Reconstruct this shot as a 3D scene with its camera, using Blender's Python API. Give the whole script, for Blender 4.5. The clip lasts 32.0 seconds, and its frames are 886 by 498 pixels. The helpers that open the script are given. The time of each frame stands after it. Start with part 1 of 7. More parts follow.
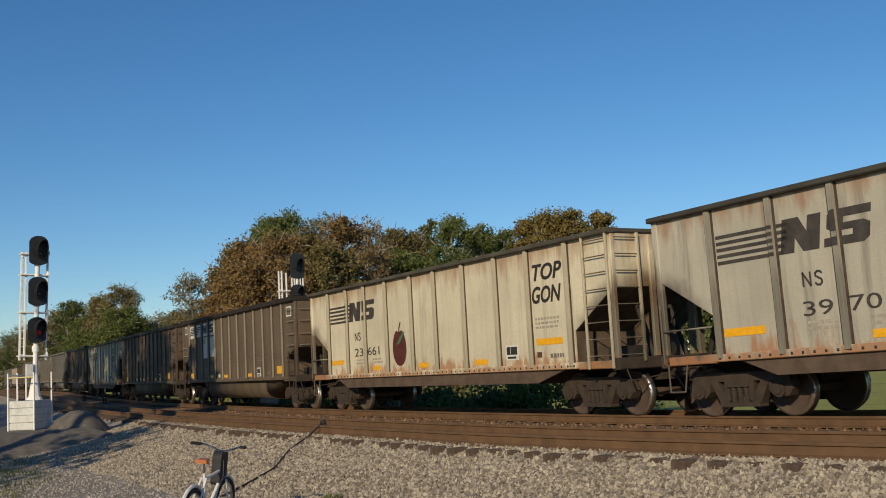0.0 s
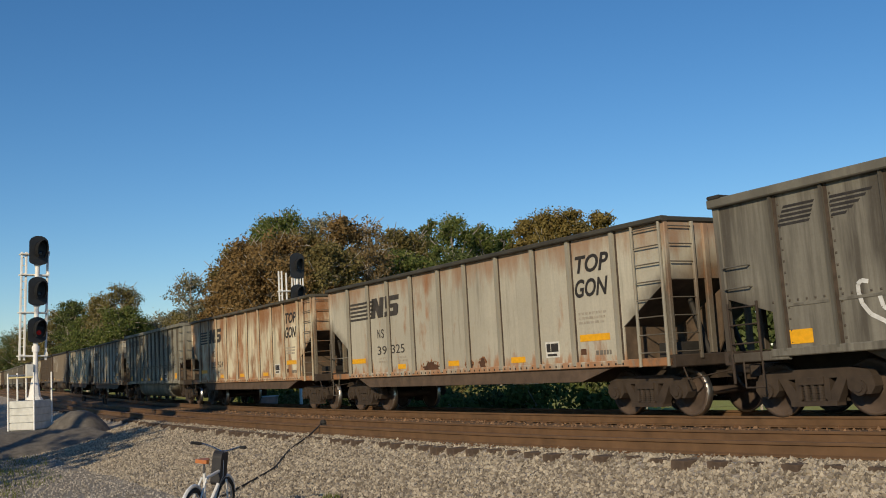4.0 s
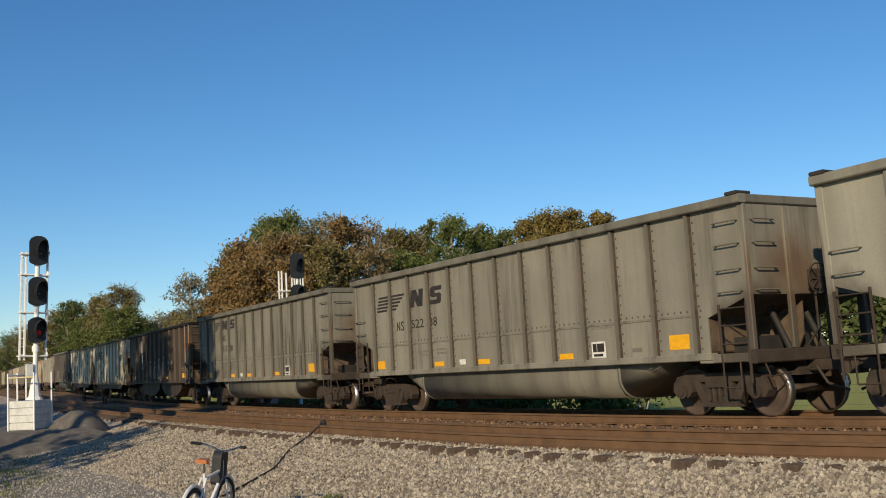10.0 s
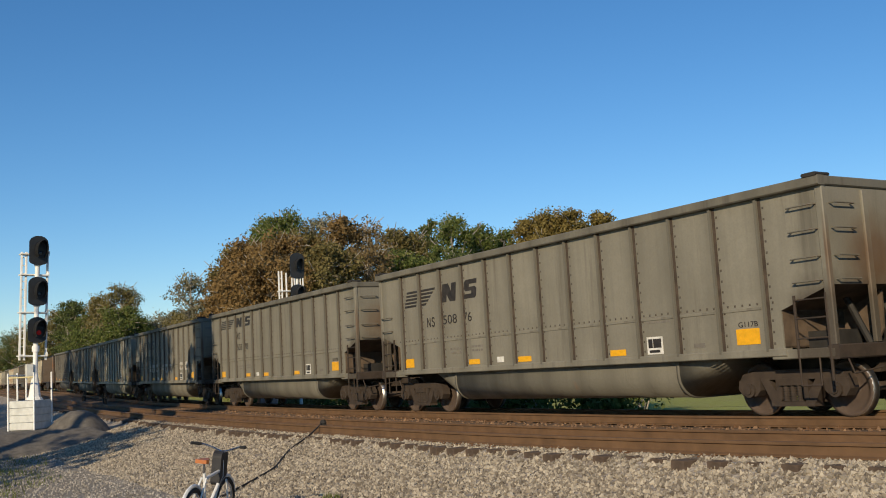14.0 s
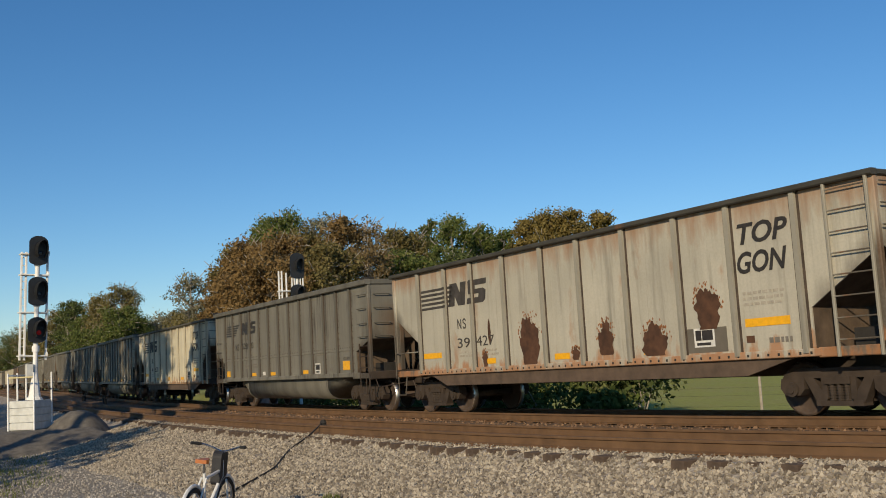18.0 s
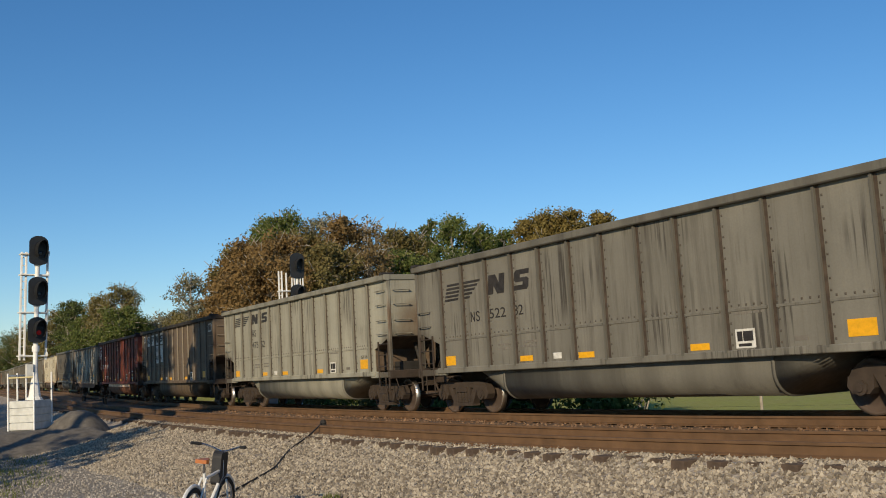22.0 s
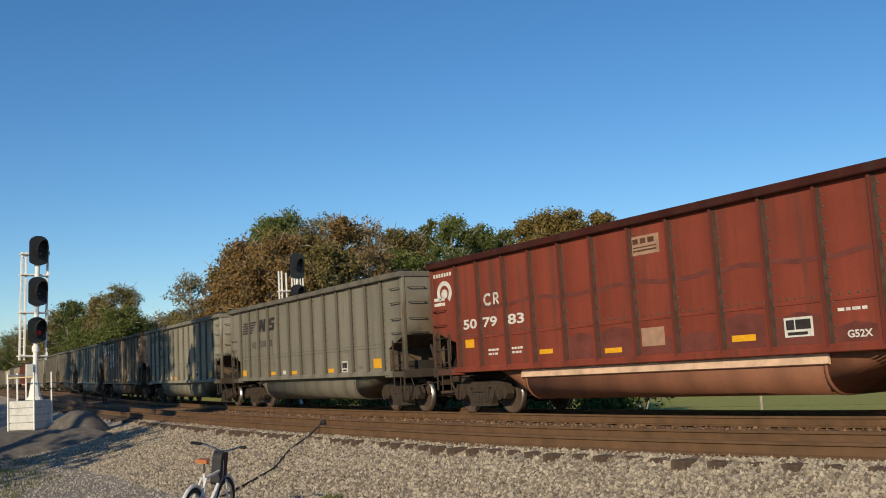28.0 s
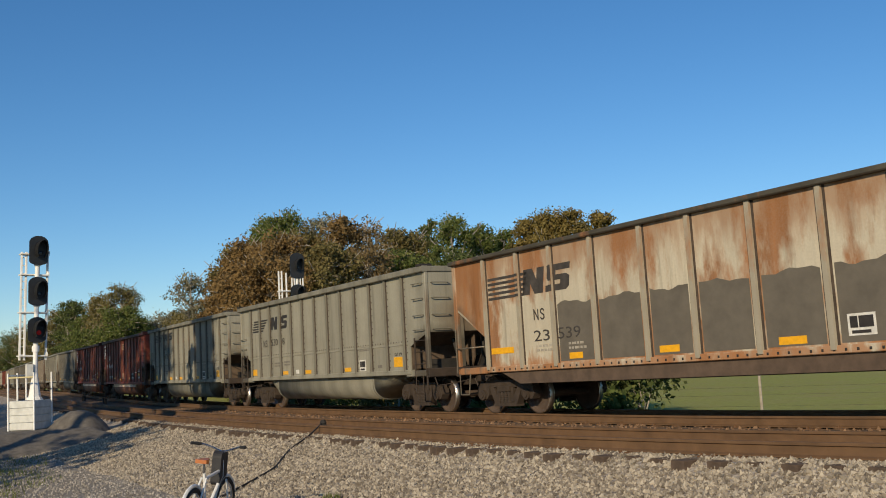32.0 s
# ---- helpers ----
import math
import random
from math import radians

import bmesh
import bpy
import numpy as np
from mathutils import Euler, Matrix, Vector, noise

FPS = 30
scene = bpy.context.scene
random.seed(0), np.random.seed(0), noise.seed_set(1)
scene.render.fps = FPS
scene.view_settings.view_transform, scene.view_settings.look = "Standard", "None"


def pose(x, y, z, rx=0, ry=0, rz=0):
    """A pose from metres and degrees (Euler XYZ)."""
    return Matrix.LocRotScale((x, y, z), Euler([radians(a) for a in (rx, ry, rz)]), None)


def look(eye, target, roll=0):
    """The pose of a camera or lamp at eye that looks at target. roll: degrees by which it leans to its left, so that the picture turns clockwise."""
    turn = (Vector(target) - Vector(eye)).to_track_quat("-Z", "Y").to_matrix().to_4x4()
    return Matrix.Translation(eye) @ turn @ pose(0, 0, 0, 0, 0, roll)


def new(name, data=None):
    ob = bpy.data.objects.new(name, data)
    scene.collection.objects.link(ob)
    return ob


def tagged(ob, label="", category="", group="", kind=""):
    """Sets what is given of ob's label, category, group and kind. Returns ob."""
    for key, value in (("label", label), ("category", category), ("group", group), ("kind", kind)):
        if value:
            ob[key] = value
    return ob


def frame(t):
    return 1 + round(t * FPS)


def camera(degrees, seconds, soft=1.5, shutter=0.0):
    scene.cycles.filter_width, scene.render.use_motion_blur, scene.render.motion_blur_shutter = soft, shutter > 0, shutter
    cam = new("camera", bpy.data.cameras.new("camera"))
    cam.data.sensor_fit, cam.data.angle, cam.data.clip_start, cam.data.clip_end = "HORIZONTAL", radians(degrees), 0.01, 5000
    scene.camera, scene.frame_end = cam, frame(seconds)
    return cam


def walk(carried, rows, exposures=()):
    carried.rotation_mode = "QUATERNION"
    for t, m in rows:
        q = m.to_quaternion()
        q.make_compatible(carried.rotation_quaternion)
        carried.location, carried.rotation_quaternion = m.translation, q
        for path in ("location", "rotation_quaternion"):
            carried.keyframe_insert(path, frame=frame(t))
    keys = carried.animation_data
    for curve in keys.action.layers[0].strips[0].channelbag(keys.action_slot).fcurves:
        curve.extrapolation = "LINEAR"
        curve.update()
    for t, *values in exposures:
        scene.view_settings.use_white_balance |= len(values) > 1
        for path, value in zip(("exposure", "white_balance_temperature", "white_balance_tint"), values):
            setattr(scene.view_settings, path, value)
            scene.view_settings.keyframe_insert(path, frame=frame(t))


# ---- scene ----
# One fixed camera beside a double-track railway; a coal train passes on the far track.
EYE_Z = 1.0957
cam = camera(47.541, 32.0, soft=1.0)
CAM_POSE = Matrix(((0.56128868, 0.12080503, 0.81875586, 0.0),
                   (0.82598755, -0.01966071, -0.56334539, 0.0),
                   (-0.05195763, 0.99248154, -0.11081878, EYE_Z),
                   (0.0, 0.0, 0.0, 1.0)))
walk(cam, [(0.0, CAM_POSE), (32.0, CAM_POSE)],
     exposures=[(0.0, -0.06), (3.0, -0.03), (6.0, -0.06), (7.0, -0.17), (7.5, -0.02), (8.0, 0.12), (9.0, 0.2), (11.0, 0.19), (14.0, 0.19), (17.0, 0.14), (18.0, 0.06), (19.0, 0.06), (20.0, 0.12), (21.0, 0.09), (23.0, 0.17), (28.0, 0.13), (31.0, 0.14), (32.0, 0.1)])

# ---- world, sun, exposure ----
SUN_DIR = Vector((0.54, -0.745, 0.385)).normalized()
world = bpy.data.worlds.new("sky")
scene.world = world
world.use_nodes = True
wn = world.node_tree.nodes
wl = world.node_tree.links
sky = wn.new("ShaderNodeTexSky")
sky.sky_type, sky.sun_disc = "NISHITA", False
sky.sun_elevation = math.asin(SUN_DIR.z)
sky.sun_rotation = math.atan2(SUN_DIR.x, SUN_DIR.y)
sky.air_density, sky.dust_density, sky.ozone_density = 1.0, 0.0, 5.0
deep = wn.new("ShaderNodeHueSaturation")
deep.inputs["Saturation"].default_value = 1.15
wl.new(sky.outputs[0], deep.inputs["Color"])
wl.new(deep.outputs[0], wn["Background"].inputs[0])
wn["Background"].inputs[1].default_value = 0.098
sun = new("sun", bpy.data.lights.new("sun", "SUN"))
sun.data.energy, sun.data.angle, sun.data.color = 3.7, radians(0.53), (1.0, 0.82, 0.56)
sun.matrix_world = look(SUN_DIR * 50, (0, 0, 0))

# ---- the line of the railway ----
# s: metres along the far track, falling in the train's direction; w: metres across it, away from the camera.
SIDE_D, CURVE, CUBE = 13.738, 0.0028385, 0.63085e-5
GRADE, SAG, HALF_W = 0.010257, 0.10487e-3, 1.6
RAIL_DROP = 0.07
GAUGE_H = 0.755
SPACING = 4.27


def heading(s):
    s = min(max(s, -85.0), 25.0)
    return CURVE * s + 3 * CUBE * (s + 15) ** 2


def slope(s):
    s = min(max(s, -105.0), 0.0)
    g = GRADE + 2 * SAG * s if s > -105 else 0.0
    return g + (0.0016 * (s + 16) if s > -16 else 0.0)


def make_line():
    lo, hi = -1400, 1400
    pts = {0: (0.0, SIDE_D + CUBE * 15 ** 3, -RAIL_DROP + 0.2048)}
    for sgn, end in ((1, hi), (-1, lo)):
        x, y, z = pts[0]
        for i in range(0, end, sgn):
            m = i + sgn * 0.5
            a = heading(m)
            x += sgn * math.cos(a)
            y += sgn * math.sin(a)
            z += sgn * (slope(m) if -105 < m < 25 else 0.0)
            pts[i + sgn] = (x, y, z)
    return np.array([pts[i] for i in range(lo, hi + 1)]), lo


LINE, LINE_LO = make_line()


def on_line(s, w=0.0, z=0.0):
    """World place: s along the far track, w across from its centre line, z over the rail's top."""
    f = min(max(s - LINE_LO, 0.0), len(LINE) - 1.001)
    i = int(f)
    p = LINE[i] * (1 - (f - i)) + LINE[i + 1] * (f - i)
    a = heading(s)
    w = w + HALF_W
    return Vector((p[0] - math.sin(a) * w, p[1] + math.cos(a) * w, p[2] + z))


SPEED, GAIN = 16.096, 0.01382


def run(t):
    """Metres travelled since the thirteenth second; the train gathers a little speed."""
    return SPEED * (t - 13) + GAIN * (t * t - 169) / 2


# ---- materials ----
def mat_new(name):
    m = bpy.data.materials.new(name)
    m.use_nodes = True
    nt = m.node_tree
    return m, nt, nt.nodes["Principled BSDF"]


def node(nt, kind, **sets):
    n = nt.nodes.new(kind)
    for k, v in sets.items():
        n.inputs[k].default_value = v
    return n


def ramp(nt, src, lo, hi, c0=(0, 0, 0, 1), c1=(1, 1, 1, 1)):
    if c0[0] == c0[1] == c0[2] and c1[0] == c1[1] == c1[2]:
        r = node(nt, "ShaderNodeMapRange")
        for k, v in enumerate((lo, hi, c0[0], c1[0])):
            r.inputs[k + 1].default_value = v
        nt.links.new(src, r.inputs[0])
        return r.outputs[0]
    r = nt.nodes.new("ShaderNodeValToRGB")
    r.color_ramp.elements[0].position, r.color_ramp.elements[1].position = lo, hi
    r.color_ramp.elements[0].color, r.color_ramp.elements[1].color = c0, c1
    nt.links.new(src, r.inputs[0])
    return r.outputs[0]


def mix(nt, fac, a, b):
    n = nt.nodes.new("ShaderNodeMix")
    n.data_type = "RGBA"
    for sock, v in ((n.inputs[0], fac), (n.inputs[6], a), (n.inputs[7], b)):
        if hasattr(v, "links"):
            nt.links.new(v, sock)
        elif isinstance(v, (int, float)):
            sock.default_value = v
        else:
            sock.default_value = (*v[:3], 1)
    return n.outputs[2]


def noise_of(nt, vec, scale, detail=5.0, rough=0.6):
    n = node(nt, "ShaderNodeTexNoise", Scale=scale, Detail=detail, Roughness=rough)
    nt.links.new(vec, n.inputs["Vector"])
    return n.outputs[0]


def coords(nt, scale=(1, 1, 1), shift=(0, 0, 0), which="Object"):
    c = nt.nodes.new("ShaderNodeTexCoord")
    mp = node(nt, "ShaderNodeMapping", Scale=scale, Location=shift)
    nt.links.new(c.outputs[which], mp.inputs["Vector"])
    return mp.outputs[0]


def bump(nt, bsdf, height, strength=0.3, dist=0.02):
    b = node(nt, "ShaderNodeBump", Strength=strength, Distance=dist)
    nt.links.new(height, b.inputs["Height"])
    nt.links.new(b.outputs[0], bsdf.inputs["Normal"])


def dark(c, f):
    return tuple(v * f for v in c[:3])


def plain(name, col, rough=0.6, metal=0.0, var=0.25, scale=6.0):
    m, nt, b = mat_new(name)
    n = noise_of(nt, coords(nt), scale)
    nt.links.new(mix(nt, ramp(nt, n, 0.3, 0.7), dark(col, 1 - var), dark(col, 1 + var * 0.5)), b.inputs["Base Color"])
    b.inputs["Roughness"].default_value, b.inputs["Metallic"].default_value = rough, metal
    bump(nt, b, noise_of(nt, coords(nt), scale * 8), 0.15, 0.01)
    return m


def car_paint(name, base, rust=0.2, grime=0.4, seed=0.0, soot=(0.05, 0.042, 0.035), rust_col=(0.38, 0.165, 0.062), pitch=1.03, drip=False):
    """Weathered freight-car paint: faded blotches, rust blooms, running streaks of grime."""
    m, nt, b = mat_new(name)
    sh = (seed * 7.31, seed * 3.17, seed * 5.71)
    blot = noise_of(nt, coords(nt, (0.5, 0.5, 0.7), sh), 1.0, 6)
    streak = noise_of(nt, coords(nt, (3.0, 3.0, 0.22), sh), 1.0, 6, 0.65)
    run_ = noise_of(nt, coords(nt, (9.0, 9.0, 0.5), sh), 1.0, 4, 0.6)
    bloom = noise_of(nt, coords(nt, (1.7, 1.7, 0.6), (sh[1], sh[2], sh[0])), 1.0, 8, 0.62)
    fine = noise_of(nt, coords(nt, (1, 1, 1), sh), 26.0, 4)
    col = mix(nt, ramp(nt, blot, 0.3, 0.72), dark(base, 0.8), dark(base, 1.08))
    col = mix(nt, ramp(nt, run_, 0.46, 0.75, (0, 0, 0, 1), (0.35, 0.35, 0.35, 1)), col, dark(base, 0.6))
    geo = nt.nodes.new("ShaderNodeTexCoord")
    sepx = nt.nodes.new("ShaderNodeSeparateXYZ")
    nt.links.new(geo.outputs["Object"], sepx.inputs[0])
    div = nt.nodes.new("ShaderNodeMath")
    div.operation = "MULTIPLY_ADD"
    div.inputs[1].default_value, div.inputs[2].default_value = 0.97 if pitch < 1.2 else 0.77, 5.05 + 17 * int(seed)
    nt.links.new(sepx.outputs[0], div.inputs[0])
    flo = nt.nodes.new("ShaderNodeMath")
    flo.operation = "FLOOR"
    nt.links.new(div.outputs[0], flo.inputs[0])
    wn1 = nt.nodes.new("ShaderNodeTexWhiteNoise")
    wn1.noise_dimensions = "1D"
    nt.links.new(flo.outputs[0], wn1.inputs["W"])
    col = mix(nt, ramp(nt, wn1.outputs[0], 0.0, 1.0, (0, 0, 0, 1), (0.36, 0.36, 0.36, 1)), col, dark(base, 0.6))
    # each panel darkens unevenly towards its posts
    if pitch < 1.2:
        cell = nt.nodes.new("ShaderNodeMath")
        cell.operation = "MULTIPLY_ADD"
        cell.inputs[1].default_value, cell.inputs[2].default_value = 1 / 1.018, 5.17 / 1.018 + 20
        nt.links.new(sepx.outputs[0], cell.inputs[0])
        saw = nt.nodes.new("ShaderNodeMath")
        saw.operation = "PINGPONG"
        saw.inputs[1].default_value = 0.5
        nt.links.new(cell.outputs[0], saw.inputs[0])
        near = nt.nodes.new("ShaderNodeMath")
        near.operation = "MULTIPLY_ADD"
        near.inputs[1].default_value = -0.55
        nt.links.new(noise_of(nt, coords(nt, (1.1, 1.1, 0.8), (sh[1], sh[2], sh[0])), 1.0, 6, 0.65), near.inputs[0])
        nt.links.new(saw.outputs[0], near.inputs[2])
        col = mix(nt, ramp(nt, near.outputs[0], -0.22, 0.06, (0.5, 0.5, 0.5, 1), (0, 0, 0, 1)), col, dark(base, 0.5))
    e = 0.66 - 0.26 * grime
    g = ramp(nt, streak, e, e + 0.2, (0, 0, 0, 1), (0.3 + 0.55 * grime,) * 3 + (1,))
    col = mix(nt, g, col, soot)
    if drip:
        thin = noise_of(nt, coords(nt, (13.0, 13.0, 0.35), (sh[2], sh[0], sh[1])), 1.0, 5, 0.6)
        where = noise_of(nt, coords(nt, (0.55, 0.55, 0.5), (sh[1], sh[0], sh[2])), 1.0, 2)
        mul = nt.nodes.new("ShaderNodeMath")
        mul.operation = "MULTIPLY"
        nt.links.new(ramp(nt, thin, 0.5, 0.6), mul.inputs[0])
        nt.links.new(ramp(nt, where, 0.5, 0.62, (0, 0, 0, 1), (0.85, 0.85, 0.85, 1)), mul.inputs[1])
        col = mix(nt, mul.outputs[0], col, dark(soot, 0.8))
    away = nt.nodes.new("ShaderNodeMath")
    away.operation = "ABSOLUTE"
    nt.links.new(sepx.outputs[0], away.inputs[0])
    # coal soot that has blown over the sheet above the sloping end plates
    gon = pitch > 1.2
    rise = nt.nodes.new("ShaderNodeMath")
    rise.operation = "MULTIPLY_ADD"
    rise.inputs[1].default_value, rise.inputs[2].default_value = (0.63, -2.01) if gon else (0.34, -0.37)
    nt.links.new(away.outputs[0], rise.inputs[0])
    over = nt.nodes.new("ShaderNodeMath")
    over.operation = "SUBTRACT"
    nt.links.new(rise.outputs[0], over.inputs[0])
    nt.links.new(sepx.outputs[2], over.inputs[1])
    smear = nt.nodes.new("ShaderNodeMath")
    smear.operation = "MULTIPLY_ADD"
    smear.inputs[1].default_value = 1.0
    nt.links.new(noise_of(nt, coords(nt, (1.5, 1.5, 1.1), (sh[2], sh[0], sh[1])), 1.0, 5), smear.inputs[0])
    nt.links.new(over.outputs[0], smear.inputs[2])
    tail = nt.nodes.new("ShaderNodeMath")
    tail.operation = "MULTIPLY"
    nt.links.new(ramp(nt, smear.outputs[0], 0.18, 0.62, (0, 0, 0, 1), (0.85, 0.85, 0.85, 1)), tail.inputs[0])
    fade = nt.nodes.new("ShaderNodeMapRange")
    fade.inputs["From Min"].default_value, fade.inputs["From Max"].default_value = (6.0, 6.35) if gon else (6.35, 6.7)
    nt.links.new(away.outputs[0], fade.inputs[0])
    nt.links.new(fade.outputs[0], tail.inputs[1])
    col = mix(nt, tail.outputs[0], col, (0.06, 0.046, 0.034))
    # rusty stain in the middle of the end sheets
    spot = node(nt, "ShaderNodeMapping", Scale=(0.0, 1.05, 1.5), Location=(0.0, 0.35, -3.9))
    nt.links.new(geo.outputs["Object"], spot.inputs["Vector"])
    ln = nt.nodes.new("ShaderNodeVectorMath")
    ln.operation = "LENGTH"
    nt.links.new(spot.outputs[0], ln.inputs[0])
    wob = nt.nodes.new("ShaderNodeMath")
    wob.operation = "MULTIPLY_ADD"
    wob.inputs[1].default_value = -1.1
    nt.links.new(noise_of(nt, coords(nt, (1.3, 1.3, 0.8), sh), 1.0, 5), wob.inputs[0])
    nt.links.new(ln.outputs["Value"], wob.inputs[2])
    end = nt.nodes.new("ShaderNodeMapRange")
    end.inputs["From Min"].default_value, end.inputs["From Max"].default_value = 7.28, 7.3
    nt.links.new(away.outputs[0], end.inputs[0])
    patch = nt.nodes.new("ShaderNodeMath")
    patch.operation = "MULTIPLY"
    nt.links.new(ramp(nt, wob.outputs[0], -0.2, 0.55, (0.8, 0.8, 0.8, 1), (0, 0, 0, 1)), patch.inputs[0])
    nt.links.new(end.outputs[0], patch.inputs[1])
    col = mix(nt, patch.outputs[0], col, (0.12, 0.068, 0.038))
    e = 0.72 - 0.34 * rust
    r = ramp(nt, bloom, e, e + 0.14, (0, 0, 0, 1), (min(0.95, 0.4 + rust),) * 3 + (1,))
    col = mix(nt, r, col, mix(nt, ramp(nt, streak, 0.35, 0.65), rust_col, dark(rust_col, 0.58)))
    if pitch > 1.2:
        rim = nt.nodes.new("ShaderNodeMath")
        rim.operation = "MULTIPLY_ADD"
        rim.inputs[1].default_value = -0.55
        nt.links.new(sepx.outputs[2], rim.inputs[0])
        nt.links.new(noise_of(nt, coords(nt, (4.0, 4.0, 1.2), (sh[2], sh[1], sh[0])), 1.0, 7, 0.65), rim.inputs[2])
        col = mix(nt, ramp(nt, rim.outputs[0], -0.22, -0.08, (0, 0, 0, 1), (0.8, 0.8, 0.8, 1)), col, rust_col)
        rim2 = nt.nodes.new("ShaderNodeMath")
        rim2.operation = "MULTIPLY_ADD"
        rim2.inputs[1].default_value = 0.5
        nt.links.new(sepx.outputs[2], rim2.inputs[0])
        nt.links.new(noise_of(nt, coords(nt, (3.0, 3.0, 0.7), (sh[1], sh[1], sh[0])), 1.0, 7, 0.65), rim2.inputs[2])
        col = mix(nt, ramp(nt, rim2.outputs[0], 2.24 - 0.45 * rust, 2.46 - 0.3 * rust, (0, 0, 0, 1), (0.65, 0.65, 0.65, 1)), col, dark(rust_col, 0.75))
    col = mix(nt, ramp(nt, fine, 0.4, 0.7, (0, 0, 0, 1), (0.22, 0.22, 0.22, 1)), col, dark(base, 0.5))
    nt.links.new(col, b.inputs["Base Color"])
    nt.links.new(ramp(nt, streak, 0.3, 0.7, (0.5, 0.5, 0.5, 1), (0.85, 0.85, 0.85, 1)), b.inputs["Roughness"])
    b.inputs["Specular IOR Level"].default_value = 0.3
    bump(nt, b, noise_of(nt, coords(nt, (1, 1, 0.6), sh), 2.2, 4), 0.3, 0.04)
    return m


M_RAIL = plain("rusty_rail_steel", (0.155, 0.086, 0.041), 0.8, 0.1, 0.3, 3.0)
M_RAILTOP = plain("worn_rail_head", (0.16, 0.11, 0.08), 0.5, 0.5, 0.3, 2.0)
M_TIE = plain("weathered_tie_wood", (0.11, 0.075, 0.052), 0.9, 0.0, 0.45, 5.0)
M_PLATE = plain("rusty_plate", (0.17, 0.09, 0.045), 0.9, 0.1, 0.3, 9.0)
M_UNDER = plain("grimy_cast_steel", (0.056, 0.04, 0.029), 0.8, 0.1, 0.4, 4.0)


def wheel_mat():
    """Dull brown wheel steel with a polished running tread at the rim."""
    m, nt, b = mat_new("brown_wheel_steel")
    c = nt.nodes.new("ShaderNodeTexCoord")
    flat = node(nt, "ShaderNodeMapping", Scale=(1, 0, 1))
    nt.links.new(c.outputs["Object"], flat.inputs["Vector"])
    ln = nt.nodes.new("ShaderNodeVectorMath")
    ln.operation = "LENGTH"
    nt.links.new(flat.outputs[0], ln.inputs[0])
    rim = ramp(nt, ln.outputs["Value"], 0.4495, 0.4515)
    n = noise_of(nt, coords(nt), 3.0)
    body = mix(nt, ramp(nt, n, 0.3, 0.7), (0.055, 0.038, 0.028), (0.1, 0.068, 0.05))
    nt.links.new(mix(nt, rim, body, (0.45, 0.43, 0.4)), b.inputs["Base Color"])
    nt.links.new(rim, b.inputs["Metallic"])
    nt.links.new(ramp(nt, ln.outputs["Value"], 0.4495, 0.4515, (0.75, 0.75, 0.75, 1), (0.32, 0.32, 0.32, 1)), b.inputs["Roughness"])
    return m


M_WHEEL = wheel_mat()
M_DARK = plain("sooty_black_steel", (0.03, 0.027, 0.024), 0.8, 0.1, 0.4, 4.0)
M_REFL = plain("yellow_reflective_tape", (0.85, 0.42, 0.012), 0.45, 0.0, 0.15, 12.0)
M_WHITE = plain("white_stencil_paint", (0.72, 0.7, 0.64), 0.6, 0.0, 0.25, 8.0)
M_BLACK = plain("black_stencil_paint", (0.035, 0.03, 0.027), 0.6, 0.0, 0.5, 7.0)
M_EMBLEM = plain("weathered_dark_stencil", (0.06, 0.052, 0.045), 0.7, 0.0, 0.55, 4.0)
M_GREYST = plain("faded_grey_stencil", (0.19, 0.17, 0.14), 0.7, 0.0, 0.3, 10.0)
M_SIGW = plain("silver_painted_steel", (0.84, 0.84, 0.82), 0.45, 0.0, 0.12, 5.0)
M_SIGB = plain("black_signal_enamel", (0.018, 0.019, 0.021), 0.45, 0.0, 0.3, 6.0)
M_CONC = plain("pale_wall_boards", (0.62, 0.63, 0.6), 0.8, 0.0, 0.2, 3.0)


def glow(name, col, power):
    m, nt, b = mat_new(name)
    b.inputs["Base Color"].default_value = (*dark(col, 0.4), 1)
    b.inputs["Emission Color"].default_value = (*col, 1)
    b.inputs["Emission Strength"].default_value = power
    return m


M_RED = glow("red_signal_lens", (0.8, 0.02, 0.015), 0.06)


